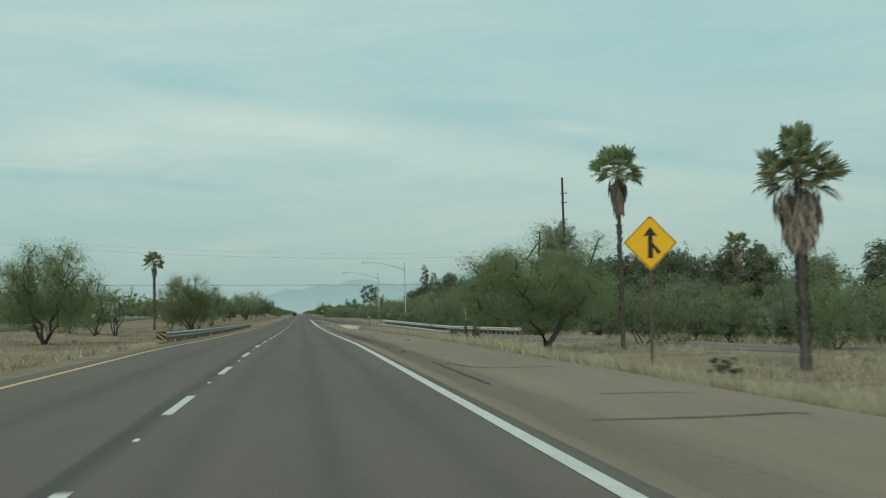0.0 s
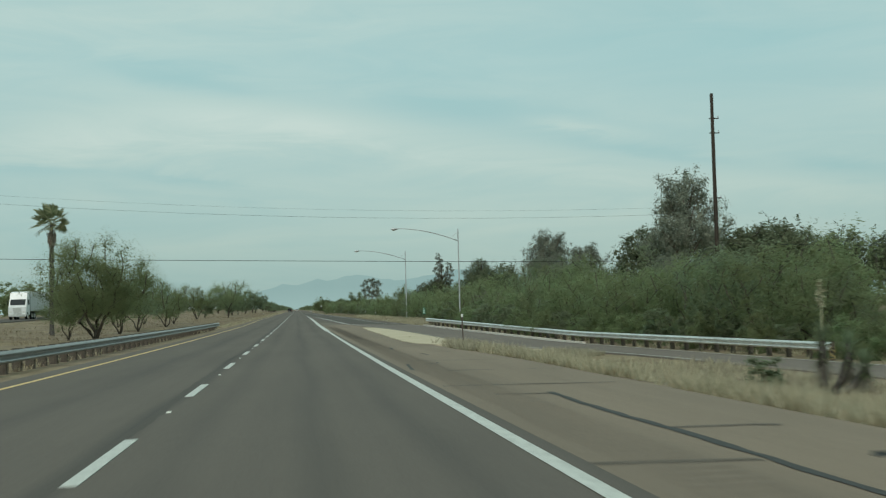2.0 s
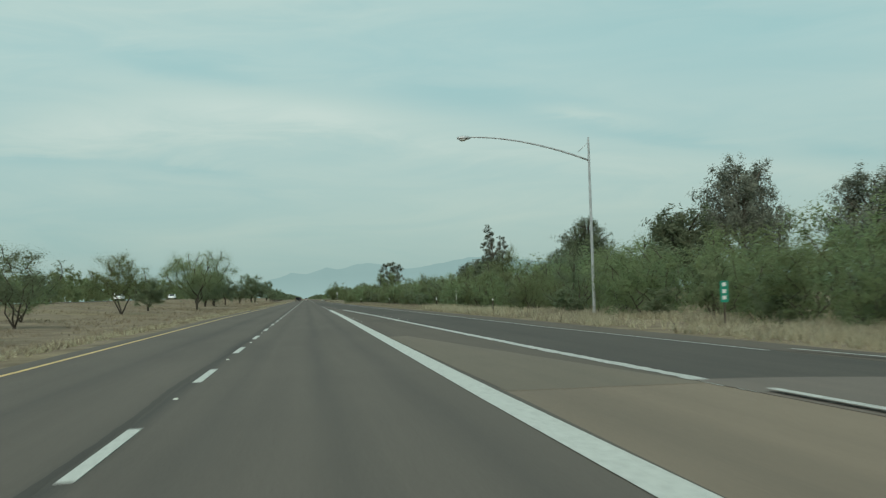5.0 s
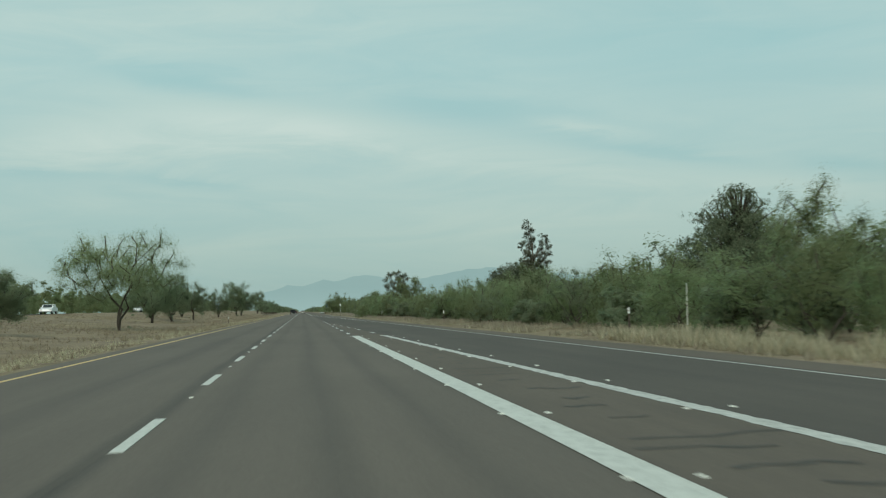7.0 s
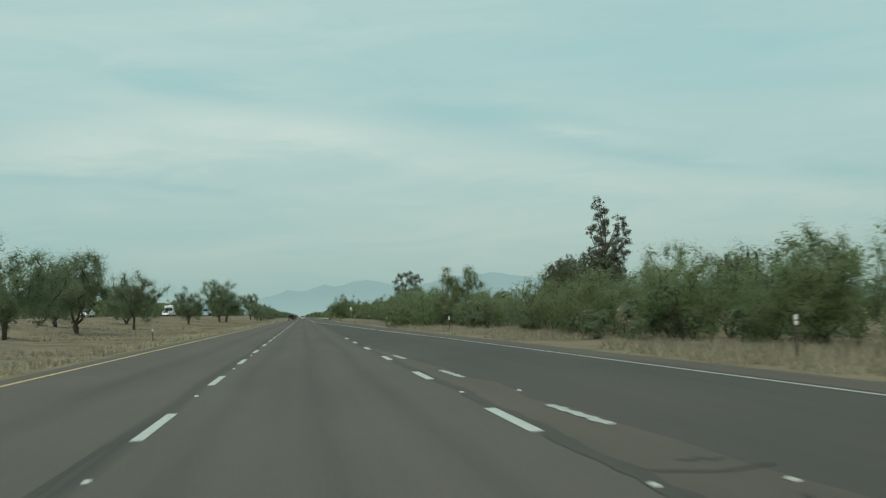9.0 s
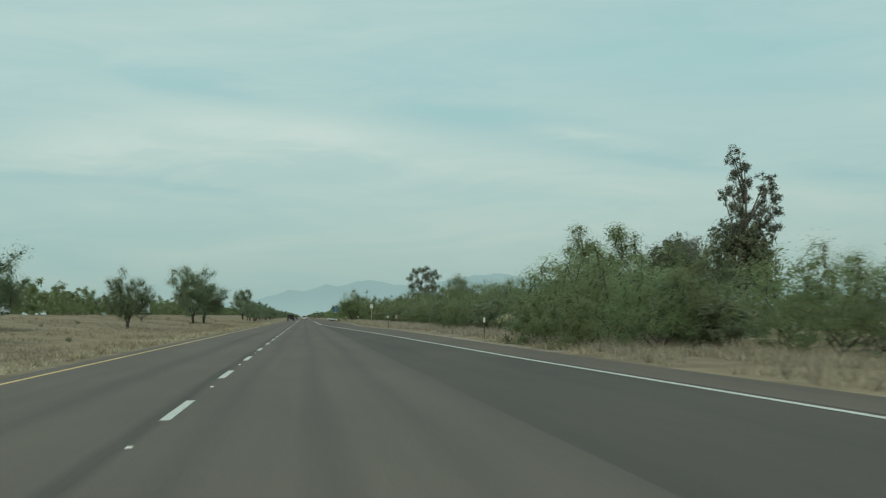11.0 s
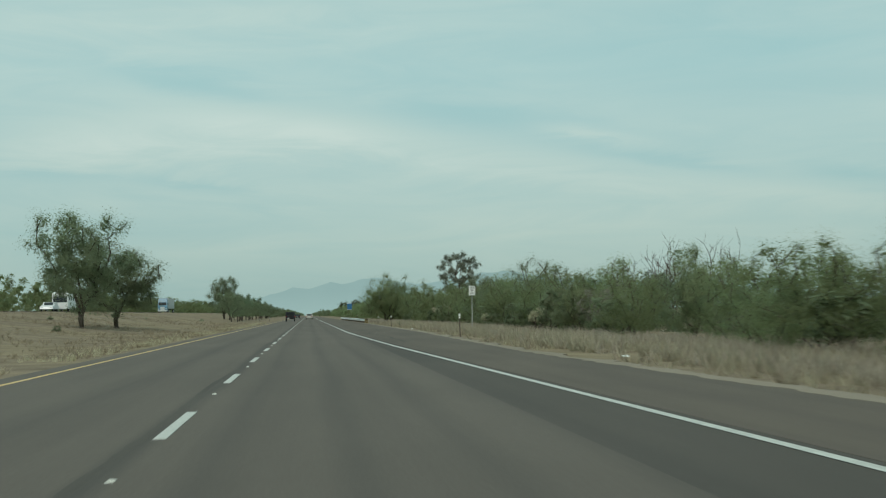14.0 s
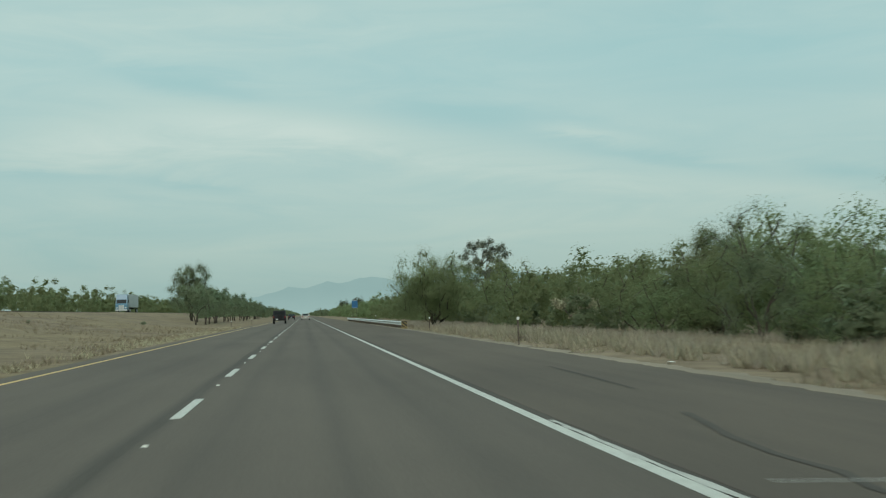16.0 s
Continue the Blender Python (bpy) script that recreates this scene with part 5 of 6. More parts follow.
# ---- palms ----
def palm(height, crown_r, skirt_top, skirt_low, skirt_r, trunk_r, seed, label, fronds=26):
    rng = np.random.default_rng(seed)
    ob = thing("fan_palm", label, "palm tree")
    n = 26
    tv, tf = [], []
    lean = rng.normal(0, 0.006, 2)
    pts = [(lean[0] * i * height / n, lean[1] * i * height / n, height * i / n - 0.2) for i in range(n + 1)]
    radii = [trunk_r * (1.35 - 0.5 * min(1, i / 4) - 0.12 * i / n) * (1 + (0.07 if i % 2 else -0.05)) for i in range(n + 1)]
    tube(tv, tf, pts, radii, 10)
    # old leaf bases, short upright stubs left on the trunk
    for k in range(int(30 * skirt_low)):
        z = skirt_low * (0.22 + 0.83 * rng.uniform(0, 1))
        a = rng.uniform(0, 2 * math.pi)
        r = trunk_r * (0.9 + 0.1 * rng.uniform(0, 1))
        out, across = Vector((math.cos(a), math.sin(a), 0)), Vector((-math.sin(a), math.cos(a), 0))
        p = Vector((lean[0] * z, lean[1] * z, z)) + out * r
        w, h, o = trunk_r * rng.uniform(0.16, 0.32), rng.uniform(0.1, 0.22), rng.uniform(0.03, 0.09)
        i0 = len(tv)
        tv += [p - across * w, p + across * w, p + across * w * 0.6 + out * o + Vector((0, 0, h)), p - across * w * 0.6 + out * o + Vector((0, 0, h)), p + Vector((0, 0, h * 0.7))]
        tf += [(i0, i0 + 1, i0 + 2, i0 + 3), (i0 + 3, i0 + 2, i0 + 4), (i0, i0 + 3, i0 + 4), (i0 + 1, i0 + 4, i0 + 2)]
    part("trunk", mesh_of("trunk", tv, tf, M_PALMBARK), ob)
    cx, cy, cz = pts[-1]
    V, F = [], []
    sv, sf = [], []
    for k in range(fronds):
        a = k * 2.399 + rng.uniform(-0.25, 0.25)
        rise = -0.42 + 1.42 * (k + 0.5) / fronds + rng.uniform(-0.08, 0.08)
        el = math.asin(min(0.99, max(-0.6, rise)))
        L = crown_r * rng.uniform(0.72, 1.08) * (1 + 0.12 * max(0.0, rise))
        out = Vector((math.cos(a) * math.cos(el), math.sin(a) * math.cos(el), math.sin(el)))
        hub = Vector((cx, cy, cz)) + out * L * 0.55
        tube(sv, sf, [Vector((cx, cy, cz - 0.1)), Vector((cx, cy, cz + 0.03)) + out * L * 0.28, hub], [0.035, 0.024, 0.014], 4)
        side = out.cross(Vector((0, 0, 1)))
        side = side.normalized() if side.length > 0.05 else Vector((1, 0, 0))
        nrm = side.cross(out).normalized()
        tilt = rng.uniform(-0.7, 0.7)          # the fans are twisted on their stalks
        side, nrm = side * math.cos(tilt) + nrm * math.sin(tilt), nrm * math.cos(tilt) - side * math.sin(tilt)
        sink = rng.uniform(0.0, 0.12) + 0.3 * max(0.0, 0.1 - rise)
        for j in range(19):      # the fan's blades, joined near the stalk and split and bent at the ends
            b = math.radians(-105 + 210 * j / 18 + rng.uniform(-3, 3))
            d = (out * math.cos(b) + side * math.sin(b) + nrm * 0.25 * abs(math.sin(b))).normalized()
            bl = L * 0.45 * (0.6 + 0.4 * math.cos(b * 0.55)) * rng.uniform(0.88, 1.1)
            wv = d.cross(nrm).normalized() * bl * 0.085
            mid = hub + d * bl * 0.6 + Vector((0, 0, -bl * sink * 0.12))
            low = hub + d * bl * 0.84 + Vector((0, 0, -bl * sink * 0.6))
            tip = hub + d * bl * 0.98 + Vector((0, 0, -bl * sink * rng.uniform(1.1, 1.9)))
            i0 = len(V)
            V += [hub, mid - wv, low - wv * 0.5, tip, low + wv * 0.5, mid + wv]
            F += [(i0, i0 + 1, i0 + 5), (i0 + 1, i0 + 2, i0 + 4, i0 + 5), (i0 + 2, i0 + 3, i0 + 4)]
    part("petioles", mesh_of("petioles", sv, sf, M_PALM), ob)
    part("fronds", mesh_of("fronds", V, F, M_PALM), ob, "green fan-shaped fronds")
    V, F = [], []
    span = skirt_top - skirt_low
    count = int(80 * skirt_r / 0.5)
    for k in range(count):   # dead fans, folded and hanging round the trunk, the longest outside at the top
        q = (k + 0.5) / count
        a = k * 2.399 + rng.uniform(-0.3, 0.3)
        z0 = skirt_top - span * 0.5 * q
        out, across = Vector((math.cos(a), math.sin(a), 0)), Vector((-math.sin(a), math.cos(a), 0))
        reach = skirt_r * (0.86 - 0.5 * q ** 1.5) * rng.uniform(0.55, 1.0)
        top_ = Vector((lean[0] * z0, lean[1] * z0, z0)) + out * trunk_r * 0.8
        hub = top_ + out * (reach - trunk_r * 0.8) + Vector((0, 0, -span * (0.16 + 0.06 * q) * rng.uniform(0.7, 1.2)))
        knee = top_.lerp(hub, 0.55) + Vector((0, 0, span * 0.05)) + out * 0.06
        i0 = len(V)
        V += [top_ - across * 0.022, top_ + across * 0.022, knee + across * 0.02, knee - across * 0.02, hub + across * 0.014, hub - across * 0.014]
        F += [(i0, i0 + 1, i0 + 2, i0 + 3), (i0 + 3, i0 + 2, i0 + 4, i0 + 5)]
        L = span * rng.uniform(0.3, 0.46)
        for j in range(9):
            b = (j - 4) * 0.085 + rng.uniform(-0.05, 0.05)
            d = (Vector((0, 0, -1)) * math.cos(b) + across * math.sin(b) + out * rng.uniform(-0.28, 0.06)).normalized()
            bl = L * rng.uniform(0.7, 1.15)
            wv = across * bl * 0.045 + out * rng.uniform(-0.02, 0.02)
            mid = hub + d * bl * 0.5 + out * 0.04
            i0 = len(V)
            V += [hub, mid - wv, hub + d * bl * 0.85 - wv * 0.7, hub + d * bl - out * 0.02, mid + wv]
            F += [(i0, i0 + 1, i0 + 4), (i0 + 1, i0 + 2, i0 + 3, i0 + 4)]
    part("dead_frond_skirt", mesh_of("dead_frond_skirt", V, F, M_DEADFROND), ob, "grey-brown hanging skirt of dead fronds")
    return ob


pa = palm(6.55, 1.7, 6.3, 3.95, 0.92, 0.19, 1, "tall fan palm with shaggy brown skirt on dry grass", 34)
put(pa, 17.5, 36.2)
pb = palm(9.7, 1.6, 9.4, 7.4, 0.56, 0.13, 2, "slender fan palm with short brown skirt", 32)
put(pb, 18.48, 61.3)
pc = palm(8.9, 1.85, 8.4, 6.9, 0.42, 0.17, 3, "slender fan palm standing in the dry median", 24)
put(pc, -17.3, 158)
put(pb, 34.7, 87, 60, 0.7, 1.02, "distant slender fan palm above the thicket")
put(pa, 69.6, 170, 120, 1.3, 1.0, "distant bushy fan palm above the thicket")


# ---- guardrails ----
def w_beam(path, height, depth_sign, material):
    prof = [(-0.012, 0.0), (0.0, 0.02), (0.085, 0.05), (0.085, 0.068), (0.07, 0.09), (0.0, 0.135), (0.0, 0.185), (0.085, 0.22), (0.085, 0.238), (0.07, 0.26), (0.0, 0.295), (-0.012, 0.31)]
    verts, faces = [], []
    pts = [Vector(p) for p in path]
    for i, p in enumerate(pts):
        d = (pts[min(i + 1, len(pts) - 1)] - pts[max(i - 1, 0)]).normalized()
        side = Vector((d.y, -d.x, 0)).normalized() * depth_sign
        ring = [(o, z) for o, z in prof] + [(o - 0.006, z) for o, z in reversed(prof)]
        for o, z in ring:
            verts.append(p + side * o + Vector((0, 0, height - 0.31 + z)))
    n = len(prof) * 2
    for i in range(len(pts) - 1):
        for k in range(n):
            a, b = i * n + k, i * n + (k + 1) % n
            faces.append((a, b, b + n, a + n))
    return mesh_of("rail", verts, faces, material)


def guardrail(path_xy, spacing, height, facing, label, post_material, post_size, steel):
    ob = thing("guardrail", label, "guardrail")
    path = [(x, y, land(x, y)) for x, y in path_xy]
    part("rail", w_beam(path, height, facing, steel), ob, "galvanised W-shaped steel rail")
    post_me = block_me = None
    total, seg = 0.0, 0.3
    for a, b in zip(path, path[1:]):
        a, b = Vector(a), Vector(b)
        L = (b - a).length
        d = (b - a).normalized()
        side = Vector((d.y, -d.x, 0)).normalized() * facing
        while seg < L:
            p = a + d * seg
            if post_me is None:
                q = part("post", (box_bm((post_size, post_size, height + 0.5), (0, 0, (height - 0.02 - 0.5) / 2 + 0.02), 0.012), post_material), ob)
                post_me = q.data
                r = part("spacer_block", (box_bm((post_size * 0.9, 0.1, 0.3), (0, 0, height - 0.16), 0.01), post_material), ob)
                block_me = r.data
            else:
                q, r = part("post", post_me, ob), part("spacer_block", block_me, ob)
            turn = Matrix.Rotation(math.atan2(d.y, d.x), 4, "Z")
            q.matrix_basis = Matrix.Translation(p - side * (0.12 + post_size / 2)) @ turn
            r.matrix_basis = Matrix.Translation(p - side * 0.055) @ turn
            seg += spacing
        seg -= L
    return ob


RAIL_H = 0.57
guardrail([(-5.2, y) for y in np.linspace(60, 169, 41)], 1.52, RAIL_H, 1, "long grey steel guardrail on square posts along the median", M_POSTWOOD, 0.23, M_OLDGALV)
guardrail([(ramp_right(y) + 0.75, y) for y in np.linspace(104, 170, 25)], 1.52, RAIL_H + 0.1, -1, "grey steel guardrail on posts outside the ramp", M_POSTWOOD, 0.17, M_GALV)
guardrail([(8.7 + 0.001 * (y - 600), y) for y in np.linspace(598, 716, 30)], 1.9, RAIL_H, -1, "short grey steel guardrail beside the shoulder", M_POSTWOOD, 0.17, M_GALV)


def hazard_panel(name, at, w, h, turn, label):
    ob = thing(name, label, "sign", m=pose(*at, rz=turn))
    part("panel", (box_bm((w, 0.012, h), (0, 0, h / 2), 0.004), M_HAZARD), ob)
    # slanting black bars cut to the panel
    n = 3
    step = h * 1.55 / n
    for k in range(n):
        z0 = -0.35 * h + k * step + 0.02
        poly = [Vector((-w / 2 + 0.012, 0, z0 + w * 0.8)), Vector((w / 2 - 0.012, 0, z0)), Vector((w / 2 - 0.012, 0, z0 + step * 0.62)), Vector((-w / 2 + 0.012, 0, z0 + w * 0.8 + step * 0.62))]
        bm = bmesh.new()
        vs = [bm.verts.new((v.x, -0.0085, min(max(v.z, 0.012), h - 0.012))) for v in poly]
        bm.faces.new(vs)
        ex = bmesh.ops.extrude_face_region(bm, geom=bm.faces[:])
        bmesh.ops.translate(bm, verts=[e for e in ex["geom"] if isinstance(e, bmesh.types.BMVert)], vec=(0, 0.0025, 0))
        part("black_bar", (bm, M_SIGNBLACK), ob)
    part("post", (box_bm((0.06, 0.05, h + 0.6), (0, 0.04, (h - 0.6) / 2), 0.006), M_RUST), ob)
    return ob


hazard_panel("hazard_marker", (-5.2, 59.6, grade(59.6) + 0.06), 0.5, 0.56, 0, "yellow and black slanted hazard panel at the guardrail end")
hazard_panel("hazard_marker", (20.9, 103.6, land(20.9, 103.6) + 0.08), 0.2, 0.42, 0, "yellow and black hazard panel at the ramp guardrail end")
hazard_panel("hazard_marker", (8.75, 597.6, land(8.7, 598) + 0.05), 0.42, 0.55, 0, "yellow and black hazard panel at the short guardrail")


# ---- street lamps ----
def street_lamp(x, y, height, reach, label):
    ob = thing("street_lamp", label, "street lamp", "ramp lamps", pose(x, y, land(x, y) - 0.02))
    part("base_plate", (box_bm((0.36, 0.36, 0.04), (0, 0, 0.02), 0.008), M_LAMPPOLE), ob)
    part("pole", (cyl_bm(0.085, 0.05, height, sides=16), M_LAMPPOLE), ob)
    v, f = [], []
    pts = []
    for i in range(15):
        k = i / 14
        pts.append((-reach * k, 0, height - 1.15 + 1.25 * math.sin(k * math.pi / 2) ** 0.9))
    tube(v, f, pts, [0.05 - 0.018 * i / 14 for i in range(15)], 8)
    part("arm", mesh_of("arm", v, f, M_LAMPPOLE, True), ob)
    v, f = [], []
    z = pts[-1][2]
    tube(v, f, [(0, 0, height - 0.25), (-0.55, 0, height - 0.72)], [0.018, 0.018], 6)
    part("brace", mesh_of("brace", v, f, M_LAMPPOLE), ob)
    head = bmesh.new()
    bmesh.ops.create_uvsphere(head, u_segments=16, v_segments=8, radius=0.5, matrix=Matrix.Translation((-reach - 0.22, 0, z - 0.03)) @ Matrix.Diagonal((0.72, 0.34, 0.22, 1)))
    h = part("lamp_head", (head, M_LAMPPOLE), ob, "grey cobra-head luminaire")
    lens = bmesh.new()
    bmesh.ops.create_uvsphere(lens, u_segments=14, v_segments=6, radius=0.5, matrix=Matrix.Translation((-reach - 0.28, 0, z - 0.1)) @ Matrix.Diagonal((0.4, 0.26, 0.2, 1)))
    part("lens", (lens, M_CLEARLAMP), h)
    return ob


street_lamp(16.8, 172.6, 8.95, 5.75, "slim grey steel street lamp with long curved arm")
street_lamp(15.7, 215, 8.9, 6.0, "slim grey steel street lamp with long curved arm")


# ---- utility poles and cables ----
def utility_pole(x, y, height):
    ob = thing("utility_pole", "tall dark weathered wooden utility pole", "utility pole", m=pose(x, y, land(x, y) - 0.1, 0, 0, 0))
    part("pole", (cyl_bm(0.21, 0.14, height, sides=14), M_POLEWOOD), ob)
    for z, w in ((height - 2.2, 0.9), (height - 3.5, 0.9), (height - 9.3, 0.9)):
        part("bracket", (box_bm((w, 0.09, 0.09), (0.2, 0.16, z), 0.01), M_POLEWOOD), ob)
        part("insulator", (cyl_bm(0.05, 0.04, 0.2, (0.2 + w / 2 - 0.06, 0.16, z + 0.04), 10), M_LAMPPOLE), ob)
    return ob


utility_pole(38.6, 163.4, 20.1)
utility_pole(-92, 150.0, 22.0)



def cable(x0, y0, z0, x1, y1, z1, sag, r, label):
    v, f = [], []
    pts = []
    for i in range(41):
        k = i / 40
        pts.append((x0 + (x1 - x0) * k, y0 + (y1 - y0) * k, z0 + (z1 - z0) * k - sag * 4 * k * (1 - k)))
    tube(v, f, pts, [r] * 41, 5)
    return tagged(part("overhead_cable", mesh_of("overhead_cable", v, f, M_WIRE, True)), label, "cable", "cables over the road")


cable(-92, 144.2, 7.45, 38.5, 162.6, 4.25, 0.3, 0.02, "thick black cable strung across the road")
cable(-92, 149.9, 19.5, 38.5, 162.6, 8.6, 3.83, 0.008, "thin black wire strung across the road")
cable(-92, 149.9, 20.2, 38.5, 162.6, 9.2, 3.83, 0.005, "thin black wire strung across the road")
cable(38.5, 162.8, 5.9, 110, 170, 6.5, 0.8, 0.02, "thick black cable running off behind the trees")


# ---- signs ----
def post_part(ob, x, y0, z0, z1, w=0.05):
    part("post", (box_bm((w, w, z1 - z0), (x, y0, (z0 + z1) / 2), 0.004), M_RUST), ob)


def flat_poly(pts, y, thick, material, name, parent, label=""):
    bm = bmesh.new()
    vs = [bm.verts.new((px, y, pz)) for px, pz in pts]
    bm.faces.new(vs)
    ex = bmesh.ops.extrude_face_region(bm, geom=bm.faces[:])
    bmesh.ops.translate(bm, verts=[e for e in ex["geom"] if isinstance(e, bmesh.types.BMVert)], vec=(0, thick, 0))
    bmesh.ops.recalc_face_normals(bm, faces=bm.faces[:])
    return part(name, (bm, material), parent, label)


def rounded_diamond(h, r=0.06):
    out = []
    for k in range(4):
        a0 = math.pi / 2 * k
        c = (math.sin(a0) * (h - r * 1.2), math.cos(a0) * (h - r * 1.2))
        for j in range(-2, 3):
            a = a0 + j * math.pi / 8
            out.append((c[0] + math.sin(a) * r * 0.9, c[1] + math.cos(a) * r * 0.9))
    return out


def merge_sign(x, y, z, half):
    g = land(x, y)
    ob = thing("merge_sign", "yellow diamond warning sign with black merging arrow", "road sign", m=pose(x, y, g, 0, 1.0, -2))
    c = z - g
    flat_poly([(a, c + b) for a, b in rounded_diamond(half)], 0, 0.006, M_SIGNYELLOW, "panel", ob)
    outer, inner = rounded_diamond(half * 0.965), rounded_diamond(half * 0.93)
    bm = bmesh.new()
    vo = [bm.verts.new((a, -0.003, c + b)) for a, b in outer]
    vi = [bm.verts.new((a, -0.003, c + b)) for a, b in inner]
    for k in range(len(vo)):
        n = (k + 1) % len(vo)
        bm.faces.new((vo[k], vo[n], vi[n], vi[k]))
    part("border", (bm, M_SIGNBLACK), ob, "thin black border")
    s = half / 0.75
    flat_poly([(px * s, c + pz * s) for px, pz in ((-0.075, -0.42), (0.075, -0.42), (0.06, 0.2), (0.2, 0.17), (0.0, 0.44), (-0.2, 0.17), (-0.06, 0.2))], -0.004, 0.003, M_SIGNBLACK, "arrow", ob, "black upward arrow")
    flat_poly([(px * s, c + pz * s) for px, pz in ((0.068, 0.0), (0.3, -0.27), (0.2, -0.3), (0.068, -0.13))], -0.004, 0.003, M_SIGNBLACK, "merging_branch", ob)
    post_part(ob, 0, 0.035, -0.3, c + half * 0.7, 0.06)
    return ob


merge_sign(10.95, 31.1, 2.84, 0.745)


def bars(ob, rows, y):
    for x, z, w, h in rows:
        part("print", (box_bm((w, 0.003, h), (x, y, z)), M_SIGNBLACK), ob)


def words(ob, text, size, x, z, y=-0.0085):
    cu = bpy.data.curves.new("lettering", "FONT")
    cu.body, cu.size, cu.align_x, cu.align_y, cu.extrude = text, size, "CENTER", "CENTER", 0.0012
    cu.offset = size * 0.02
    tmp = bpy.data.objects.new("lettering", cu)
    scene.collection.objects.link(tmp)
    dg = bpy.context.evaluated_depsgraph_get()
    me = bpy.data.meshes.new_from_object(tmp.evaluated_get(dg))
    bpy.data.objects.remove(tmp)
    me.materials.clear()
    me.materials.append(M_SIGNBLACK)
    return part("lettering", me, ob, "", Matrix.Translation((x, y, z)) @ Matrix.Rotation(math.pi / 2, 4, "X"))


def bike_sign(x, y, w, h, low):
    g = land(x, y)
    ob = thing("bicycle_sign", "white bicycle shoulder sign with black print on a steel post", "road sign", m=pose(x, y, g, 0, 0.8, -3))
    part("panel", (box_bm((w, 0.006, h), (0, 0, low + h / 2), 0.002), M_SIGNWHITE), ob)
    b = 0.012
    for bx, bz, bw, bh in ((0, low + h - 0.014, w - 0.02, b), (0, low + 0.014, w - 0.02, b), (-w / 2 + 0.014, low + h / 2, b, h - 0.04), (w / 2 - 0.014, low + h / 2, b, h - 0.04)):
        part("border", (box_bm((bw, 0.003, bh), (bx, -0.0045, bz)), M_SIGNBLACK), ob)
    zc = low + h * 0.8
    for sx in (-1, 1):
        v, f = [], []
        r = w * 0.155
        ring = [(sx * w * 0.19 + r * math.cos(a), -0.006, zc - 0.02 + r * math.sin(a)) for a in np.linspace(0, 2 * math.pi, 17)]
        tube(v, f, ring, [0.009] * 17, 4)
        part("bicycle_wheel", mesh_of("bicycle_wheel", v, f, M_SIGNBLACK), ob)
    v, f = [], []
    q = w * 0.19
    tube(v, f, [(-q, -0.006, zc - 0.02), (-q * 0.35, -0.006, zc + 0.045), (q * 0.75, -0.006, zc + 0.045), (0, -0.006, zc - 0.02), (-q * 0.35, -0.006, zc + 0.045)], [0.009] * 5, 4)
    tube(v, f, [(q, -0.006, zc - 0.02), (q * 0.7, -0.006, zc + 0.07), (q * 0.45, -0.006, zc + 0.075)], [0.009] * 3, 4)
    part("bicycle_frame", mesh_of("bicycle_frame", v, f, M_SIGNBLACK), ob)
    for k, t in enumerate(("USE", "SHOULDER", "ONLY")):
        words(ob, t, w * (0.165 if t == "SHOULDER" else 0.235), 0, low + h * (0.53 - 0.185 * k))
    part("post", (box_bm((0.036, 0.03, low + h * 0.9 + 0.4), (0, 0.025, (low + h * 0.9 - 0.4) / 2), 0.004), M_LAMPPOLE), ob)
    return ob


bike_sign(10.95, 515.8, 0.4, 0.56, 2.2)


def mile_marker(x, y):
    ob = thing("mile_marker", "small green mile marker panel on a steel post", "road sign", m=pose(x, y, land(x, y), 0, 0, -3))
    part("panel", (box_bm((0.3, 0.006, 0.75), (0, 0, 1.15), 0.003), M_SIGNGREEN), ob)
    for z in (1.4, 1.16, 0.94):
        part("print", (box_bm((0.14, 0.003, 0.13), (0, -0.0045, z)), M_SIGNWHITE), ob)
    post_part(ob, 0, 0.03, -0.3, 1.5)
    return ob


mile_marker(16.1, 197.7)


def marker_pipe(x, y, height):
    ob = thing("marker_post", "tall thin pale marker post before the thicket", "marker post", m=pose(x, y, land(x, y), 0, 1.0, 0))
    part("post", (cyl_bm(0.024, 0.02, height + 0.3, (0, 0, -0.3), 10), M_MARKER), ob)
    part("cap", (cyl_bm(0.028, 0.022, 0.05, (0, 0, height), 10), M_SIGNWHITE), ob)


marker_pipe(14.6, 260.5, 1.75)


def service_sign(x, y, w, h, low):
    ob = thing("service_sign", "distant blue road sign on two steel posts", "road sign", m=pose(x, y, land(x, y)))
    part("panel", (box_bm((w, 0.03, h), (0, 0, low + h / 2), 0.01), M_SIGNBLUE), ob)
    for bx, bz, bw, bh in ((0, low + h - 0.06, w - 0.06, 0.05), (0, low + 0.06, w - 0.06, 0.05)):
        part("border", (box_bm((bw, 0.004, bh), (bx, -0.018, bz)), M_SIGNWHITE), ob)
    for sx in (-0.3, 0.3):
        post_part(ob, sx * w, 0.05, -0.3, low + h * 0.9, 0.08)


service_sign(13.7, 800, 1.4, 1.9, 2.6)


def delineator(x, y, height, twin, group="delineators"):
    ob = thing("delineator", "thin steel delineator post with white reflector", "delineator", group, pose(x, y, land(x, y), 0, p_rng.uniform(-1.5, 1.5), p_rng.uniform(-6, 6)))
    part("post", (box_bm((0.045, 0.03, height + 0.3), (0, 0.02, (height - 0.3) / 2), 0.004), M_RUST), ob)
    part("reflector", (box_bm((0.085, 0.01, 0.11), (0, -0.002, height - 0.07), 0.004), M_SIGNWHITE), ob)
    if twin:
        part("reflector", (box_bm((0.085, 0.01, 0.09), (0, -0.002, height - 0.19), 0.004), M_SIGNWHITE), ob)
    return ob


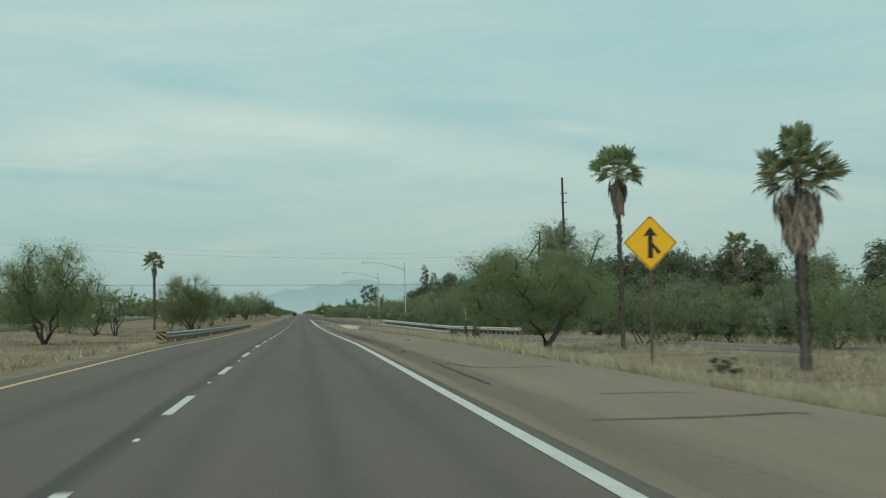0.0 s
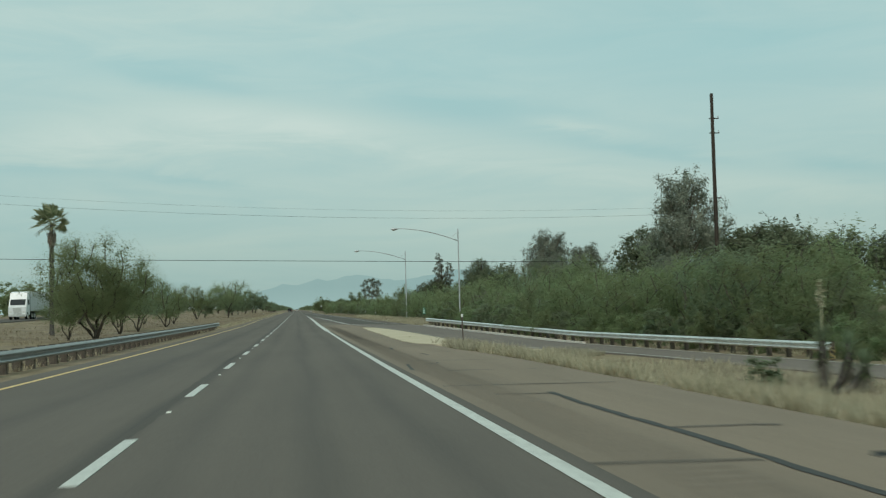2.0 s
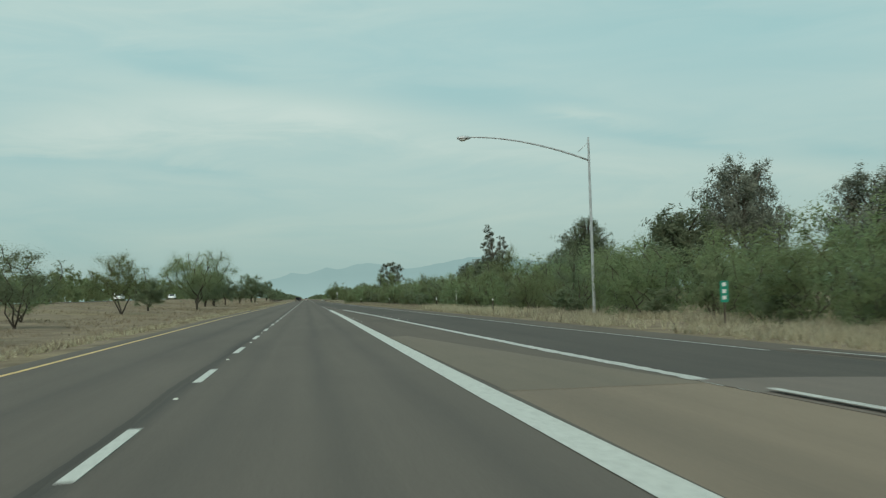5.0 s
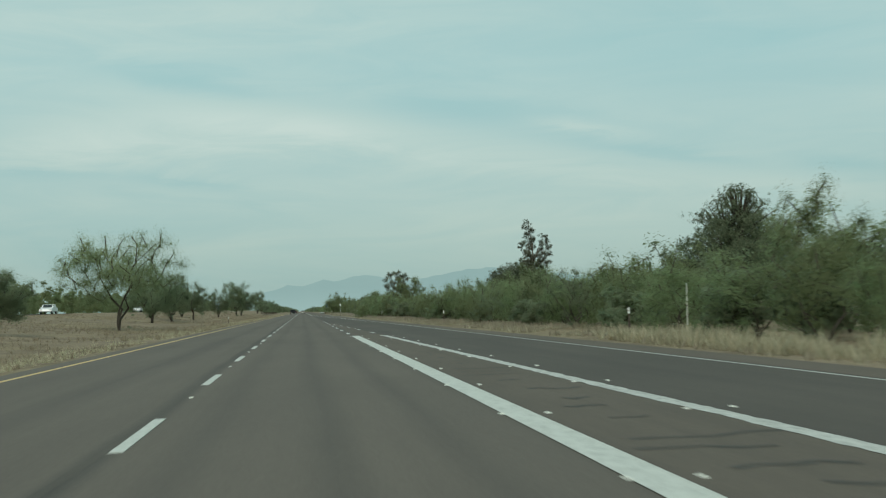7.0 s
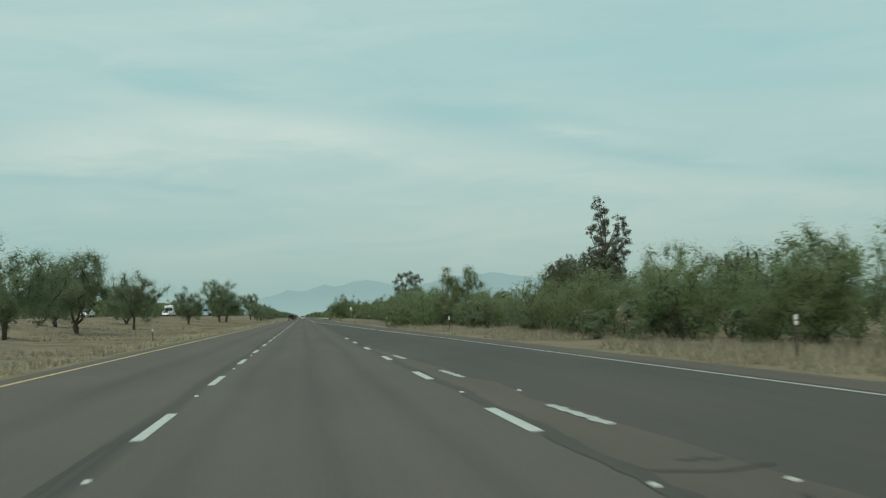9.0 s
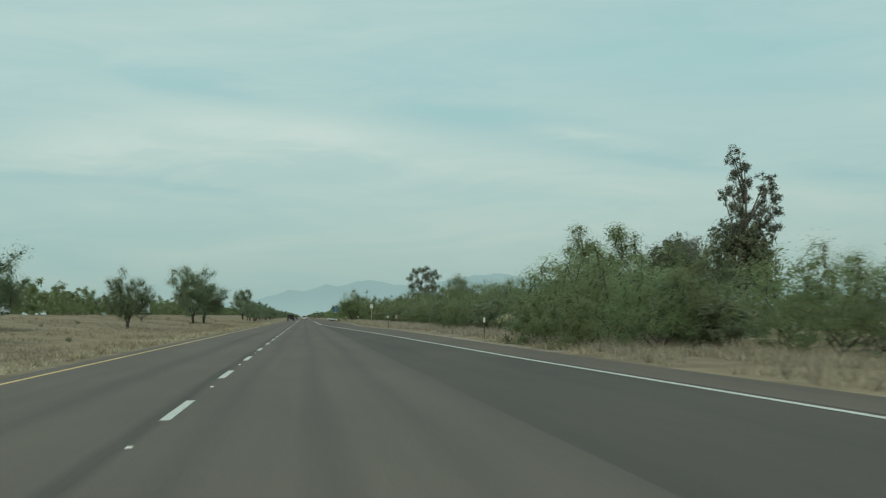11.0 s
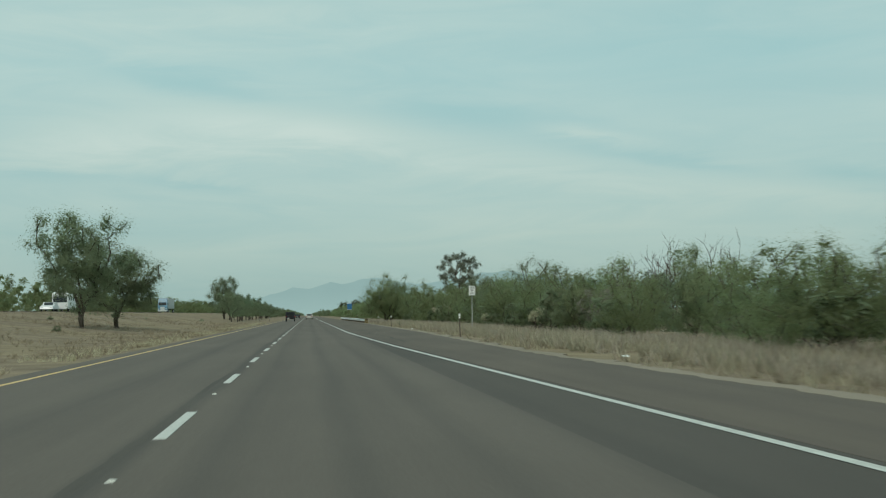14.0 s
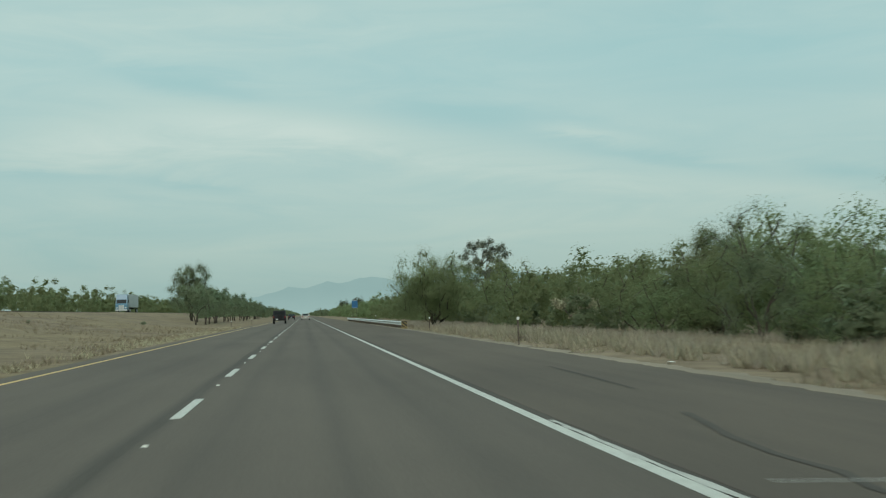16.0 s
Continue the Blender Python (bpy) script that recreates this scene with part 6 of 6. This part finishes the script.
for x, y, h, tw in ((7.65, 105.5, 1.2, 0), (13.1, 262.3, 1.05, 1), (12.26, 310.8, 1.0, 1), (11.0, 362, 1.0, 1), (10.03, 405.4, 1.03, 1), (9.0, 454.9, 1.15, 1), (8.5, 502.2, 1.15, 1), (8.6, 550, 1.0, 0), (9.8, 590, 0.9, 0), (12.4, 226, 1.0, 0), (9.8, 650, 1.0, 0), (9.8, 720, 1.0, 0), (-6.3, 640, 0.8, 0), (-6.3, 560 + 130, 0.8, 0), (-6.2, 350, 0.8, 0)):
    delineator(x, y, h, tw)


# ---- vehicles ----
def wheel(parent, x, y, r, w):
    t = part("wheel", (cyl_bm(r, r, w, (0, 0, -w / 2), 20), M_TYRE), parent, "", Matrix.Translation((x, y, r)) @ Matrix.Rotation(math.pi / 2, 4, "Y"))
    part("rim", (cyl_bm(r * 0.58, r * 0.58, w * 1.04, (0, 0, -w * 0.52), 16), M_GALV), t)


def side_profile(profile, width, taper, material, name, parent, label=""):
    """A body from its side outline (y, z), narrowed above the waist."""
    bm = bmesh.new()
    waist = sorted(z for _, z in profile)[len(profile) // 2]
    top = max(z for _, z in profile)
    rings = []
    for s in (-1, 1):
        ring = []
        for py, pz in profile:
            k = max(0.0, (pz - waist) / (top - waist + 1e-6))
            ring.append(bm.verts.new((s * (width / 2 - taper * k), py, pz)))
        rings.append(ring)
    n = len(profile)
    bm.faces.new(rings[0])
    bm.faces.new(list(reversed(rings[1])))
    for k in range(n):
        bm.faces.new((rings[0][k], rings[1][k], rings[1][(k + 1) % n], rings[0][(k + 1) % n]))
    bmesh.ops.recalc_face_normals(bm, faces=bm.faces[:])
    bmesh.ops.bevel(bm, geom=bm.edges[:], offset=0.035, segments=2, affect="EDGES")
    return part(name, (bm, material), parent, label)


def car(name, label, material, at, turn, kind):
    """Length runs along y, the rear at negative y."""
    ob = thing(name, label, "car" if kind != "suv" else "suv", m=pose(*at, rz=turn))
    if kind == "suv":
        L, W, H, r = 4.5, 1.86, 1.86, 0.4
        body = [(-L / 2, 0.5), (-L / 2, 1.15), (L / 2 - 1.3, 1.15), (L / 2 - 0.1, 1.05), (L / 2, 0.5)]
        cabin = [(-L / 2 + 0.05, 1.12), (-L / 2 + 0.12, H), (L / 2 - 2.05, H), (L / 2 - 1.45, 1.12)]
        rear_z, rear_h, rear_w, slant = 1.5, 0.42, 1.35, 0.09
    else:
        L, W, H, r = 4.7, 1.82, 1.46, 0.33
        body = [(-L / 2, 0.38), (-L / 2, 0.92), (-L / 2 + 0.9, 0.98), (L / 2 - 1.5, 0.95), (L / 2 - 0.15, 0.78), (L / 2, 0.4)]
        cabin = [(-L / 2 + 0.6, 0.95), (-L / 2 + 1.4, H), (L / 2 - 2.3, H), (L / 2 - 1.4, 0.93)]
        rear_z, rear_h, rear_w, slant = 1.2, 0.4, 1.25, 1.05
    side_profile(body, W, 0.06, material, "body", ob)
    cab = side_profile(cabin, W - 0.1, 0.14, material, "cabin", ob)
    if kind == "suv":
        part("rear_window", (box_bm((rear_w, 0.02, rear_h), (0, -L / 2 + 0.06, rear_z), 0.01), M_GLASSDARK), cab)
        spare = part("spare_wheel", (cyl_bm(0.37, 0.37, 0.22, (0, 0, -0.11), 20), M_TYRE), ob, "", Matrix.Translation((0.08, -L / 2 - 0.12, 1.0)) @ Matrix.Rotation(math.pi / 2, 4, "X"))
        part("wheel_cover", (cyl_bm(0.24, 0.24, 0.24, (0, 0, -0.12), 16), M_TYRE), spare)
        part("bumper", (box_bm((W * 0.95, 0.2, 0.2), (0, -L / 2 - 0.08, 0.55), 0.03), M_TYRE), ob)
        for s in (-1, 1):
            part("side_window", (box_bm((0.02, 2.1, 0.4), (s * (W / 2 - 0.11), -0.75, 1.48), 0.01, rot=Matrix.Rotation(s * 0.18, 4, "Y")), M_GLASSDARK), cab)
            part("tail_lamp", (box_bm((0.12, 0.05, 0.2), (s * (W / 2 - 0.14), -L / 2 - 0.02, 0.95), 0.01), M_REDLAMP), ob)
            part("mirror", (box_bm((0.2, 0.1, 0.16), (s * (W / 2 + 0.08), 0.75, 1.2), 0.02), M_TYRE), ob)
        part("windscreen", (box_bm((1.4, 0.02, 0.62), (0, L / 2 - 1.78, 1.47), 0.01, rot=Matrix.Rotation(0.66, 4, "X")), M_GLASSDARK), cab)
    else:
        for y0, ang, hh in ((-L / 2 + 0.97, -0.98, 0.72), (L / 2 - 1.82, 1.04, 0.8)):
            part("rear_window" if y0 < 0 else "windscreen", (box_bm((1.3, 0.02, hh), (0, y0, 1.22), 0.008, rot=Matrix.Rotation(ang, 4, "X")), M_GLASSDARK), cab)
        for s in (-1, 1):
            part("side_window", (box_bm((0.02, 1.7, 0.3), (s * (W / 2 - 0.1), -0.3, 1.2), 0.008, rot=Matrix.Rotation(s * 0.25, 4, "Y")), M_GLASSDARK), cab)
            part("tail_lamp", (box_bm((0.3, 0.04, 0.13), (s * (W / 2 - 0.24), -L / 2 - 0.005, 0.78), 0.01), M_REDLAMP), ob)
            part("headlamp", (box_bm((0.32, 0.06, 0.12), (s * (W / 2 - 0.26), L / 2 - 0.06, 0.66), 0.01), M_CLEARLAMP), ob)
            part("mirror", (box_bm((0.18, 0.1, 0.12), (s * (W / 2 + 0.06), 0.75, 1.0), 0.02), material), ob)
        part("bumper", (box_bm((W * 0.94, 0.12, 0.22), (0, -L / 2 - 0.02, 0.48), 0.03), material), ob)
    for s in (-1, 1):
        for y0 in (-L / 2 + 0.85, L / 2 - 0.9):
            wheel(ob, s * (W / 2 - 0.12), y0, r, 0.22)
    # number plate as a plain panel
    part("plate", (box_bm((0.3, 0.012, 0.15), (-0.35 if kind == "suv" else 0, -L / 2 - 0.1 - (0.085 if kind == "suv" else 0), 0.62), 0.003), M_SIGNWHITE), ob)
    return ob


ROAD_Z, OPP = 0.045, 0.1
car("suv", "black boxy off-road car with spare wheel on its tail", M_CARBLACK, (-2.0, 682, grade(682) + ROAD_Z), 0, "suv")
car("car", "tan saloon car far ahead in the lane", M_CARTAN, (1.75, 775, grade(775) + ROAD_Z), 0, "saloon")
car("car", "dark saloon car far ahead in the lane", M_CARBLACK, (-1.9, 830, grade(830) + ROAD_Z), 0, "saloon")
car("car", "silver saloon car far ahead in the lane", M_CARSILVER, (1.7, 900, grade(900) + ROAD_Z), 0, "saloon")
car("car", "white saloon car on the opposite road", M_CARWHITE, (-36.5, 407, land(-36.5, 407) + OPP), 180, "saloon")
car("car", "white saloon car on the opposite road", M_CARWHITE, (-36.5, 505, land(-36.5, 505) + OPP), 180, "saloon")
car("car", "white saloon car on the opposite road", M_CARWHITE, (-36.5, 628, land(-36.5, 628) + OPP), 180, "saloon")


def lorry(label, cab_mat, box_mat, at, turn):
    ob = thing("truck", label, "truck", m=pose(*at, rz=turn))
    side_profile([(3.2, 0.6), (3.2, 1.7), (3.0, 1.9), (2.5, 2.9), (2.2, 3.75), (0.9, 3.9), (0.9, 0.6)], 2.4, 0.06, cab_mat, "cab", ob)
    part("windscreen", (box_bm((2.0, 0.03, 0.85), (0, 2.84, 2.4), 0.01, rot=Matrix.Rotation(0.47, 4, "X")), M_GLASSDARK), ob)
    part("grille", (box_bm((1.1, 0.06, 0.9), (0, 3.22, 1.15), 0.02), M_GALV), ob)
    part("bumper", (box_bm((2.4, 0.25, 0.35), (0, 3.3, 0.55), 0.05), M_GALV), ob)
    for s in (-1, 1):
        part("headlamp", (box_bm((0.35, 0.06, 0.22), (s * 0.9, 3.22, 1.05), 0.02), M_CLEARLAMP), ob)
        part("mirror", (box_bm((0.12, 0.12, 0.6), (s * 1.42, 2.5, 2.3), 0.02), M_TYRE), ob)
        part("side_window", (box_bm((0.02, 0.9, 0.7), (s * 1.2, 1.75, 2.4), 0.01), M_GLASSDARK), ob)
    trailer = part("trailer", (box_bm((2.55, 14.0, 2.75), (0, -6.4, 2.55), 0.05), box_mat), ob, "grey box trailer")
    for k in range(8):
        part("panel_rib", (box_bm((2.6, 0.05, 2.6), (0, -12.6 + 1.75 * k, 2.55)), box_mat), trailer)
    part("chassis", (box_bm((1.0, 16.0, 0.3), (0, -5.0, 0.95), 0.03), M_TYRE), ob)
    for s in (-1, 1):
        for y0 in (2.4, -0.4, -1.7, -11.2, -12.5):
            wheel(ob, s * 1.05, y0, 0.5, 0.3)
    return ob


lorry("white truck with grey box trailer on the opposite road", M_CARWHITE, M_TRAILER, (-36.7, 236, land(-36.7, 236) + OPP), 180)
lorry("blue-grey truck with pale box trailer on the opposite road", M_BLUECAB, M_TRAILER, (-36.7, 770, land(-36.7, 770) + OPP), 180)


def motorhome(at, turn):
    ob = thing("motorhome", "white boxy motorhome on the opposite road", "motorhome", m=pose(*at, rz=turn))
    side_profile([(4.0, 0.45), (4.05, 1.4), (3.85, 2.9), (3.5, 3.1), (-4.0, 3.1), (-4.05, 0.45)], 2.4, 0.05, M_CARWHITE, "body", ob)
    part("windscreen", (box_bm((2.1, 0.04, 0.95), (0, 4.0, 1.95), 0.02, rot=Matrix.Rotation(0.13, 4, "X")), M_GLASSDARK), ob)
    for s in (-1, 1):
        part("headlamp", (box_bm((0.4, 0.05, 0.2), (s * 0.85, 4.04, 0.95), 0.02), M_CLEARLAMP), ob)
        part("mirror", (box_bm((0.14, 0.1, 0.45), (s * 1.36, 3.8, 2.0), 0.02), M_TYRE), ob)
        for y0 in (-2.2, -0.4, 1.4):
            part("side_window", (box_bm((0.02, 1.1, 0.6), (s * 1.2, y0, 2.1), 0.01), M_GLASSDARK), ob)
        for y0 in (2.7, -2.3):
            wheel(ob, s * 1.0, y0, 0.42, 0.28)
    part("roof_unit", (box_bm((0.8, 1.0, 0.25), (0, -0.6, 3.2), 0.05), M_CARWHITE), ob)
    return ob


motorhome((-36.6, 640, land(-36.6, 640) + OPP), 180)


# ---- litter on the verge ----
def scrap(x, y, w, label, material):
    bm = box_bm((w, w * 0.7, 0.012), (0, 0, 0.006))
    for v in bm.verts:
        v.co.z += 0.05 * noise.noise(v.co * 9 + Vector((x, y, 0))) + 0.02
    ob = part("litter_scrap", (bm, material), m=pose(x, y, land(x, y) + 0.02, 0, 0, x * 40))
    return tagged(ob, label, "litter", "verge litter")


for x, y, w in ((9.2, 395.2, 0.12), (9.3, 476, 0.16), (9.1, 535, 0.15), (10.1, 425, 0.14), (9.4, 500, 0.12)):
    scrap(x, y, w, "crumpled white scrap lying on the verge", M_SIGNWHITE)
for x, y, w in ((4.4, 33, 0.12), (5.8, 47, 0.16), (6.0, 71, 0.2), (6.9, 118, 0.2), (7.4, 126, 0.16), (6.8, 143.5, 0.28), (8.0, 112, 0.15), (9.7, 132, 0.2)):
    scrap(x, y, w, "dark scrap of tyre rubber on the shoulder", M_TYRE)


# ---- cactus ----
def cholla(x, y, size, seed):
    rng = np.random.default_rng(seed)
    ob = thing("cholla_cactus", "pale spiny cholla cactus at the thicket edge", "cactus", m=pose(x, y, land(x, y) - 0.03))
    v, f, tips = [], [], []
    for k in range(3):
        limb(v, f, tips, rng, (0, 0, 0), (math.cos(k * 2.1) * 0.5, math.sin(k * 2.1) * 0.5, 1), size * 0.5, size * 0.05, 2, 0.8, 0.5, 6)
    part("stem", mesh_of("stem", v, f, M_PALEBARK, True), ob)
    c, u, w = leaf_cloud(rng, tips, 60, size * 0.045, size * 0.13)
    vv, ff = blades(c, u, w * 0.6)
    part("joints", array_mesh("joints", vv, ff, M_CACTUS), ob, "pale straw-coloured spiny joints")
    return ob


cholla(9.9, 556.5, 0.6, 1)
cholla(16.0, 572, 2.4, 2)
cholla(14.7, 515.6, 1.5, 3)
cholla(15.2, 335, 1.4, 8)
cholla(14.6, 535, 1.3, 4)
cholla(14.6, 466, 1.3, 5)
cholla(13.2, 417.0, 1.25, 7)


def yucca(x, y, seed, columns, stalk_top, label):
    """Shaggy columns of sword-like leaves on short trunks; the first bears a dry flower stalk. columns: dx, dy, height, radius."""
    rng = np.random.default_rng(seed)
    ob = thing("soaptree_yucca", label, "yucca", m=pose(x, y, land(x, y) - 0.03))
    tv, tf = [], []
    tube(tv, tf, [(0, 0, -0.2), (0, 0, 0.06)], [0.16, 0.14], 7)
    for dx, dy, h, r in columns:
        tube(tv, tf, [(0, 0, -0.1), (dx * 0.7, dy * 0.7, h * 0.25), (dx, dy, h * 0.6), (dx, dy, h * 0.86)], [0.12, 0.11, 0.1, 0.05], 7, 7)
    part("trunk", mesh_of("trunk", tv, tf, M_PALMBARK, True), ob)
    for dx, dy, h, r in columns:
        n = 420
        z = h * (0.12 + 0.76 * rng.uniform(0, 1, n) ** 0.8)
        a = rng.uniform(0, 2 * math.pi, n)
        k = np.minimum(1, z / (h * 0.25))
        c0 = np.stack([dx * k + 0.05 * np.cos(a), dy * k + 0.05 * np.sin(a), z], 1)
        lift = np.interp(z / h, (0.1, 0.55, 0.9), (-1.3, -0.3, 1.2)) + rng.normal(0, 0.25, n)
        d = np.stack([np.cos(a) * np.cos(lift), np.sin(a) * np.cos(lift), np.sin(lift)], 1) * (r * rng.uniform(0.8, 1.25, n))[:, None]
        side = np.stack([-np.sin(a), np.cos(a), np.zeros(n)], 1) * 0.016
        dead = z < h * 0.5
        for nm, pick, mt in (("dead_leaves", dead, M_GREYTWIG), ("leaves", ~dead, M_OLIVE)):
            v = np.stack([c0 - side, c0 + side, c0 + d], 1)[pick].reshape(-1, 3)
            part(nm, array_mesh(nm, v, np.arange(len(v)).reshape(-1, 3), mt), ob, "dry grey hanging leaves" if nm == "dead_leaves" else "")
    dx, dy, h, r = columns[0]
    sv, sf = [], []
    tube(sv, sf, [(dx, dy, h * 0.8), (dx + 0.02, dy, h * 1.1), (dx, dy, stalk_top)], [0.022, 0.018, 0.01], 6)
    part("flower_stalk", mesh_of("flower_stalk", sv, sf, M_CACTUS, True), ob, "tall dry pale flower stalk")
    c = np.stack([np.full(160, dx), np.full(160, dy), rng.uniform(stalk_top * 0.8, stalk_top, 160)], 1) + rng.normal(0, 0.02, (160, 3))
    u = rng.normal(0, 1, (160, 3)) * 0.035
    w = np.cross(u, rng.normal(0, 1, (160, 3)))
    v, f = blades(c, u, w * 0.4)
    part("seed_pods", array_mesh("seed_pods", v, f, M_CACTUS), ob)
    return ob


yucca(14.0, 89.4, 5, ((0.0, 0.0, 1.75, 0.42), (0.75, 0.2, 1.5, 0.42), (0.9, -0.3, 1.0, 0.38)), 2.75, "grey-green shaggy yucca with a tall dry flower stalk on dry grass")


# ---- grass ----
def grass(name, seed, n, region, height, blades, material, label):
    """Tufts of thin dry blades scattered by region(rng), which gives x, y or nothing."""
    rng = np.random.default_rng(seed)
    pts = []
    while len(pts) < n:
        q = region(rng)
        if q is not None:
            pts.append(q)
    p = np.array([(x, y, land(x, y)) for x, y in pts])
    p = np.repeat(p, blades, 0)
    k = len(p)
    h = height * np.repeat(rng.uniform(0.45, 1.25, len(pts)), blades)[:, None] * rng.uniform(0.6, 1.2, (k, 1))
    a = rng.uniform(0, 2 * math.pi, k)
    lean = rng.uniform(0.2, 1.1, (k, 1)) * h
    d = np.stack([np.cos(a), np.sin(a), np.zeros(k)], 1)
    base = p + d * rng.uniform(0, 0.12, (k, 1)) * np.array([1, 1, 0])
    tip = base + d * lean + np.array([0, 0, 1.0]) * h
    side = np.stack([-np.sin(a), np.cos(a), np.zeros(k)], 1) * (0.01 + 0.016 * height) * rng.uniform(0.6, 1.4, (k, 1))
    v = np.stack([base - side, base + side, tip], 1).reshape(-1, 3)
    f = np.arange(len(v)).reshape(-1, 3)
    return tagged(part(name, array_mesh(name, v, f, material)), label, "grass", kind="stuff")


def verge(rng):
    y = rng.uniform(-10, 560) if rng.random() < 0.85 else rng.uniform(560, 700)
    e = edge_right(y)
    if y < 166:
        lo = max(e + 0.35, ramp_left(y) - 30 if y < 100 else e)
        hi = ramp_left(y) - 0.4
        if y > 105:
            return None
    else:
        lo, hi = e + 0.5, hedge_front(y) + 1.0
    if hi <= lo:
        return None
    x = lo + (hi - lo) * rng.uniform(0, 1) ** 0.8
    return None if noise.noise((x * 0.25, y * 0.12, 2)) < -0.12 else (x, y)


def near_verge(rng):
    q = verge(rng)
    return q if q is not None and q[1] < 215 else None


def far_verge(rng):
    q = verge(rng)
    return q if q is not None and q[1] >= 215 else None


def verge_lip(rng):
    y = rng.uniform(0, 98)
    return (edge_right(y) + 0.3 + abs(rng.normal(0, 0.5)), y) if noise.noise((0, y * 0.2, 4)) > -0.3 else None


def far_brush(rng):
    y = rng.uniform(380, 640)
    lo, hi = edge_right(y) + 1.5, hedge_front(y) + 0.8
    x = lo + (hi - lo) * rng.uniform(0, 1) ** 0.8
    return None if noise.noise((x * 0.45, y * 0.3, 6)) < (0.2 if y < 445 else 0.0) else (x, y)


def tall_tufts(rng):
    y = rng.uniform(222, 262)
    return (edge_right(y) + 0.9 + abs(rng.normal(0, 1.0)), y) if noise.noise((3, y * 0.35, 4)) > -0.1 else None


def sign_tufts(rng):
    y = rng.uniform(468, 585)
    return (edge_right(y) + 1.5 + abs(rng.normal(0, 1.3)), y) if noise.noise((5, y * 0.3, 2)) > -0.05 else None


def median_edge(rng):
    y = rng.uniform(5, 640)
    return (-5.3 - abs(rng.normal(0, 0.9)), y) if noise.noise((8, y * 0.12, 4)) > -0.15 else None


def gravel_tufts(rng):
    y = rng.uniform(98, 121)
    x = 6.9 + 0.52 * (y - 104.4) + rng.uniform(-1.3, 3.2)
    if x < 6.6 or x > ramp_left(y) - 0.3:
        return None
    return (x, y) if noise.noise((x * 0.6, y * 0.3, 1)) > -0.15 else None


def beyond_ramp(rng):
    y = rng.uniform(10, 240)
    lo = ramp_right(y) + 0.6
    return (lo + rng.uniform(0, 1) * max(1.0, hedge_front(y) - lo + 3), y)


def median_strip(rng):
    y = rng.uniform(10, 640)
    x = -5.4 - 26 * rng.uniform(0, 1) ** 1.5
    return None if noise.noise((x * 0.2, y * 0.08, 9)) < -0.2 else (x, y)


grass("dry_grass_verge", 1, 8500, near_verge, 0.3, 7, M_GRASS, "bleached dry grass along the verge")
grass("dry_grass_far_verge", 11, 15000, far_verge, 0.22, 7, M_VERGEGRASS, "grey straw-coloured grass between shoulder and thicket")
grass("dry_grass_lip", 2, 1800, verge_lip, 0.32, 10, M_GRASS, "tall yellow dry grass at the shoulder's edge")
grass("dry_grass_thicket_foot", 3, 6000, verge, 0.34, 9, M_GREYGRASS, "grey dry brush at the foot of the thicket")
grass("dry_grass_tall_tufts", 9, 420, tall_tufts, 0.5, 14, M_GRASS, "tall bleached dry grass tufts at the verge")
grass("dry_grass_sign_tufts", 12, 600, sign_tufts, 0.5, 16, M_GREYGRASS, "tall pale upright grass tufts round the sign")
grass("dry_grass_median_edge", 10, 3200, median_edge, 0.2, 7, M_GRASS, "low yellow dry grass along the median edge")
grass("dry_grass_gravel", 7, 900, gravel_tufts, 0.3, 9, M_GREYGRASS, "sparse dry tufts on the gravel wedge")
grass("dry_brush_verge", 8, 5600, far_brush, 0.38, 12, M_BRUSH, "tall mauve-grey dry brush in mounds before the thicket")
grass("dry_grass_ramp_side", 4, 2000, beyond_ramp, 0.4, 7, M_GRASS, "dry grass beyond the ramp")
grass("dry_grass_median", 5, 24000, median_strip, 0.2, 5, M_BROWNGRASS, "short dry grass over the median")
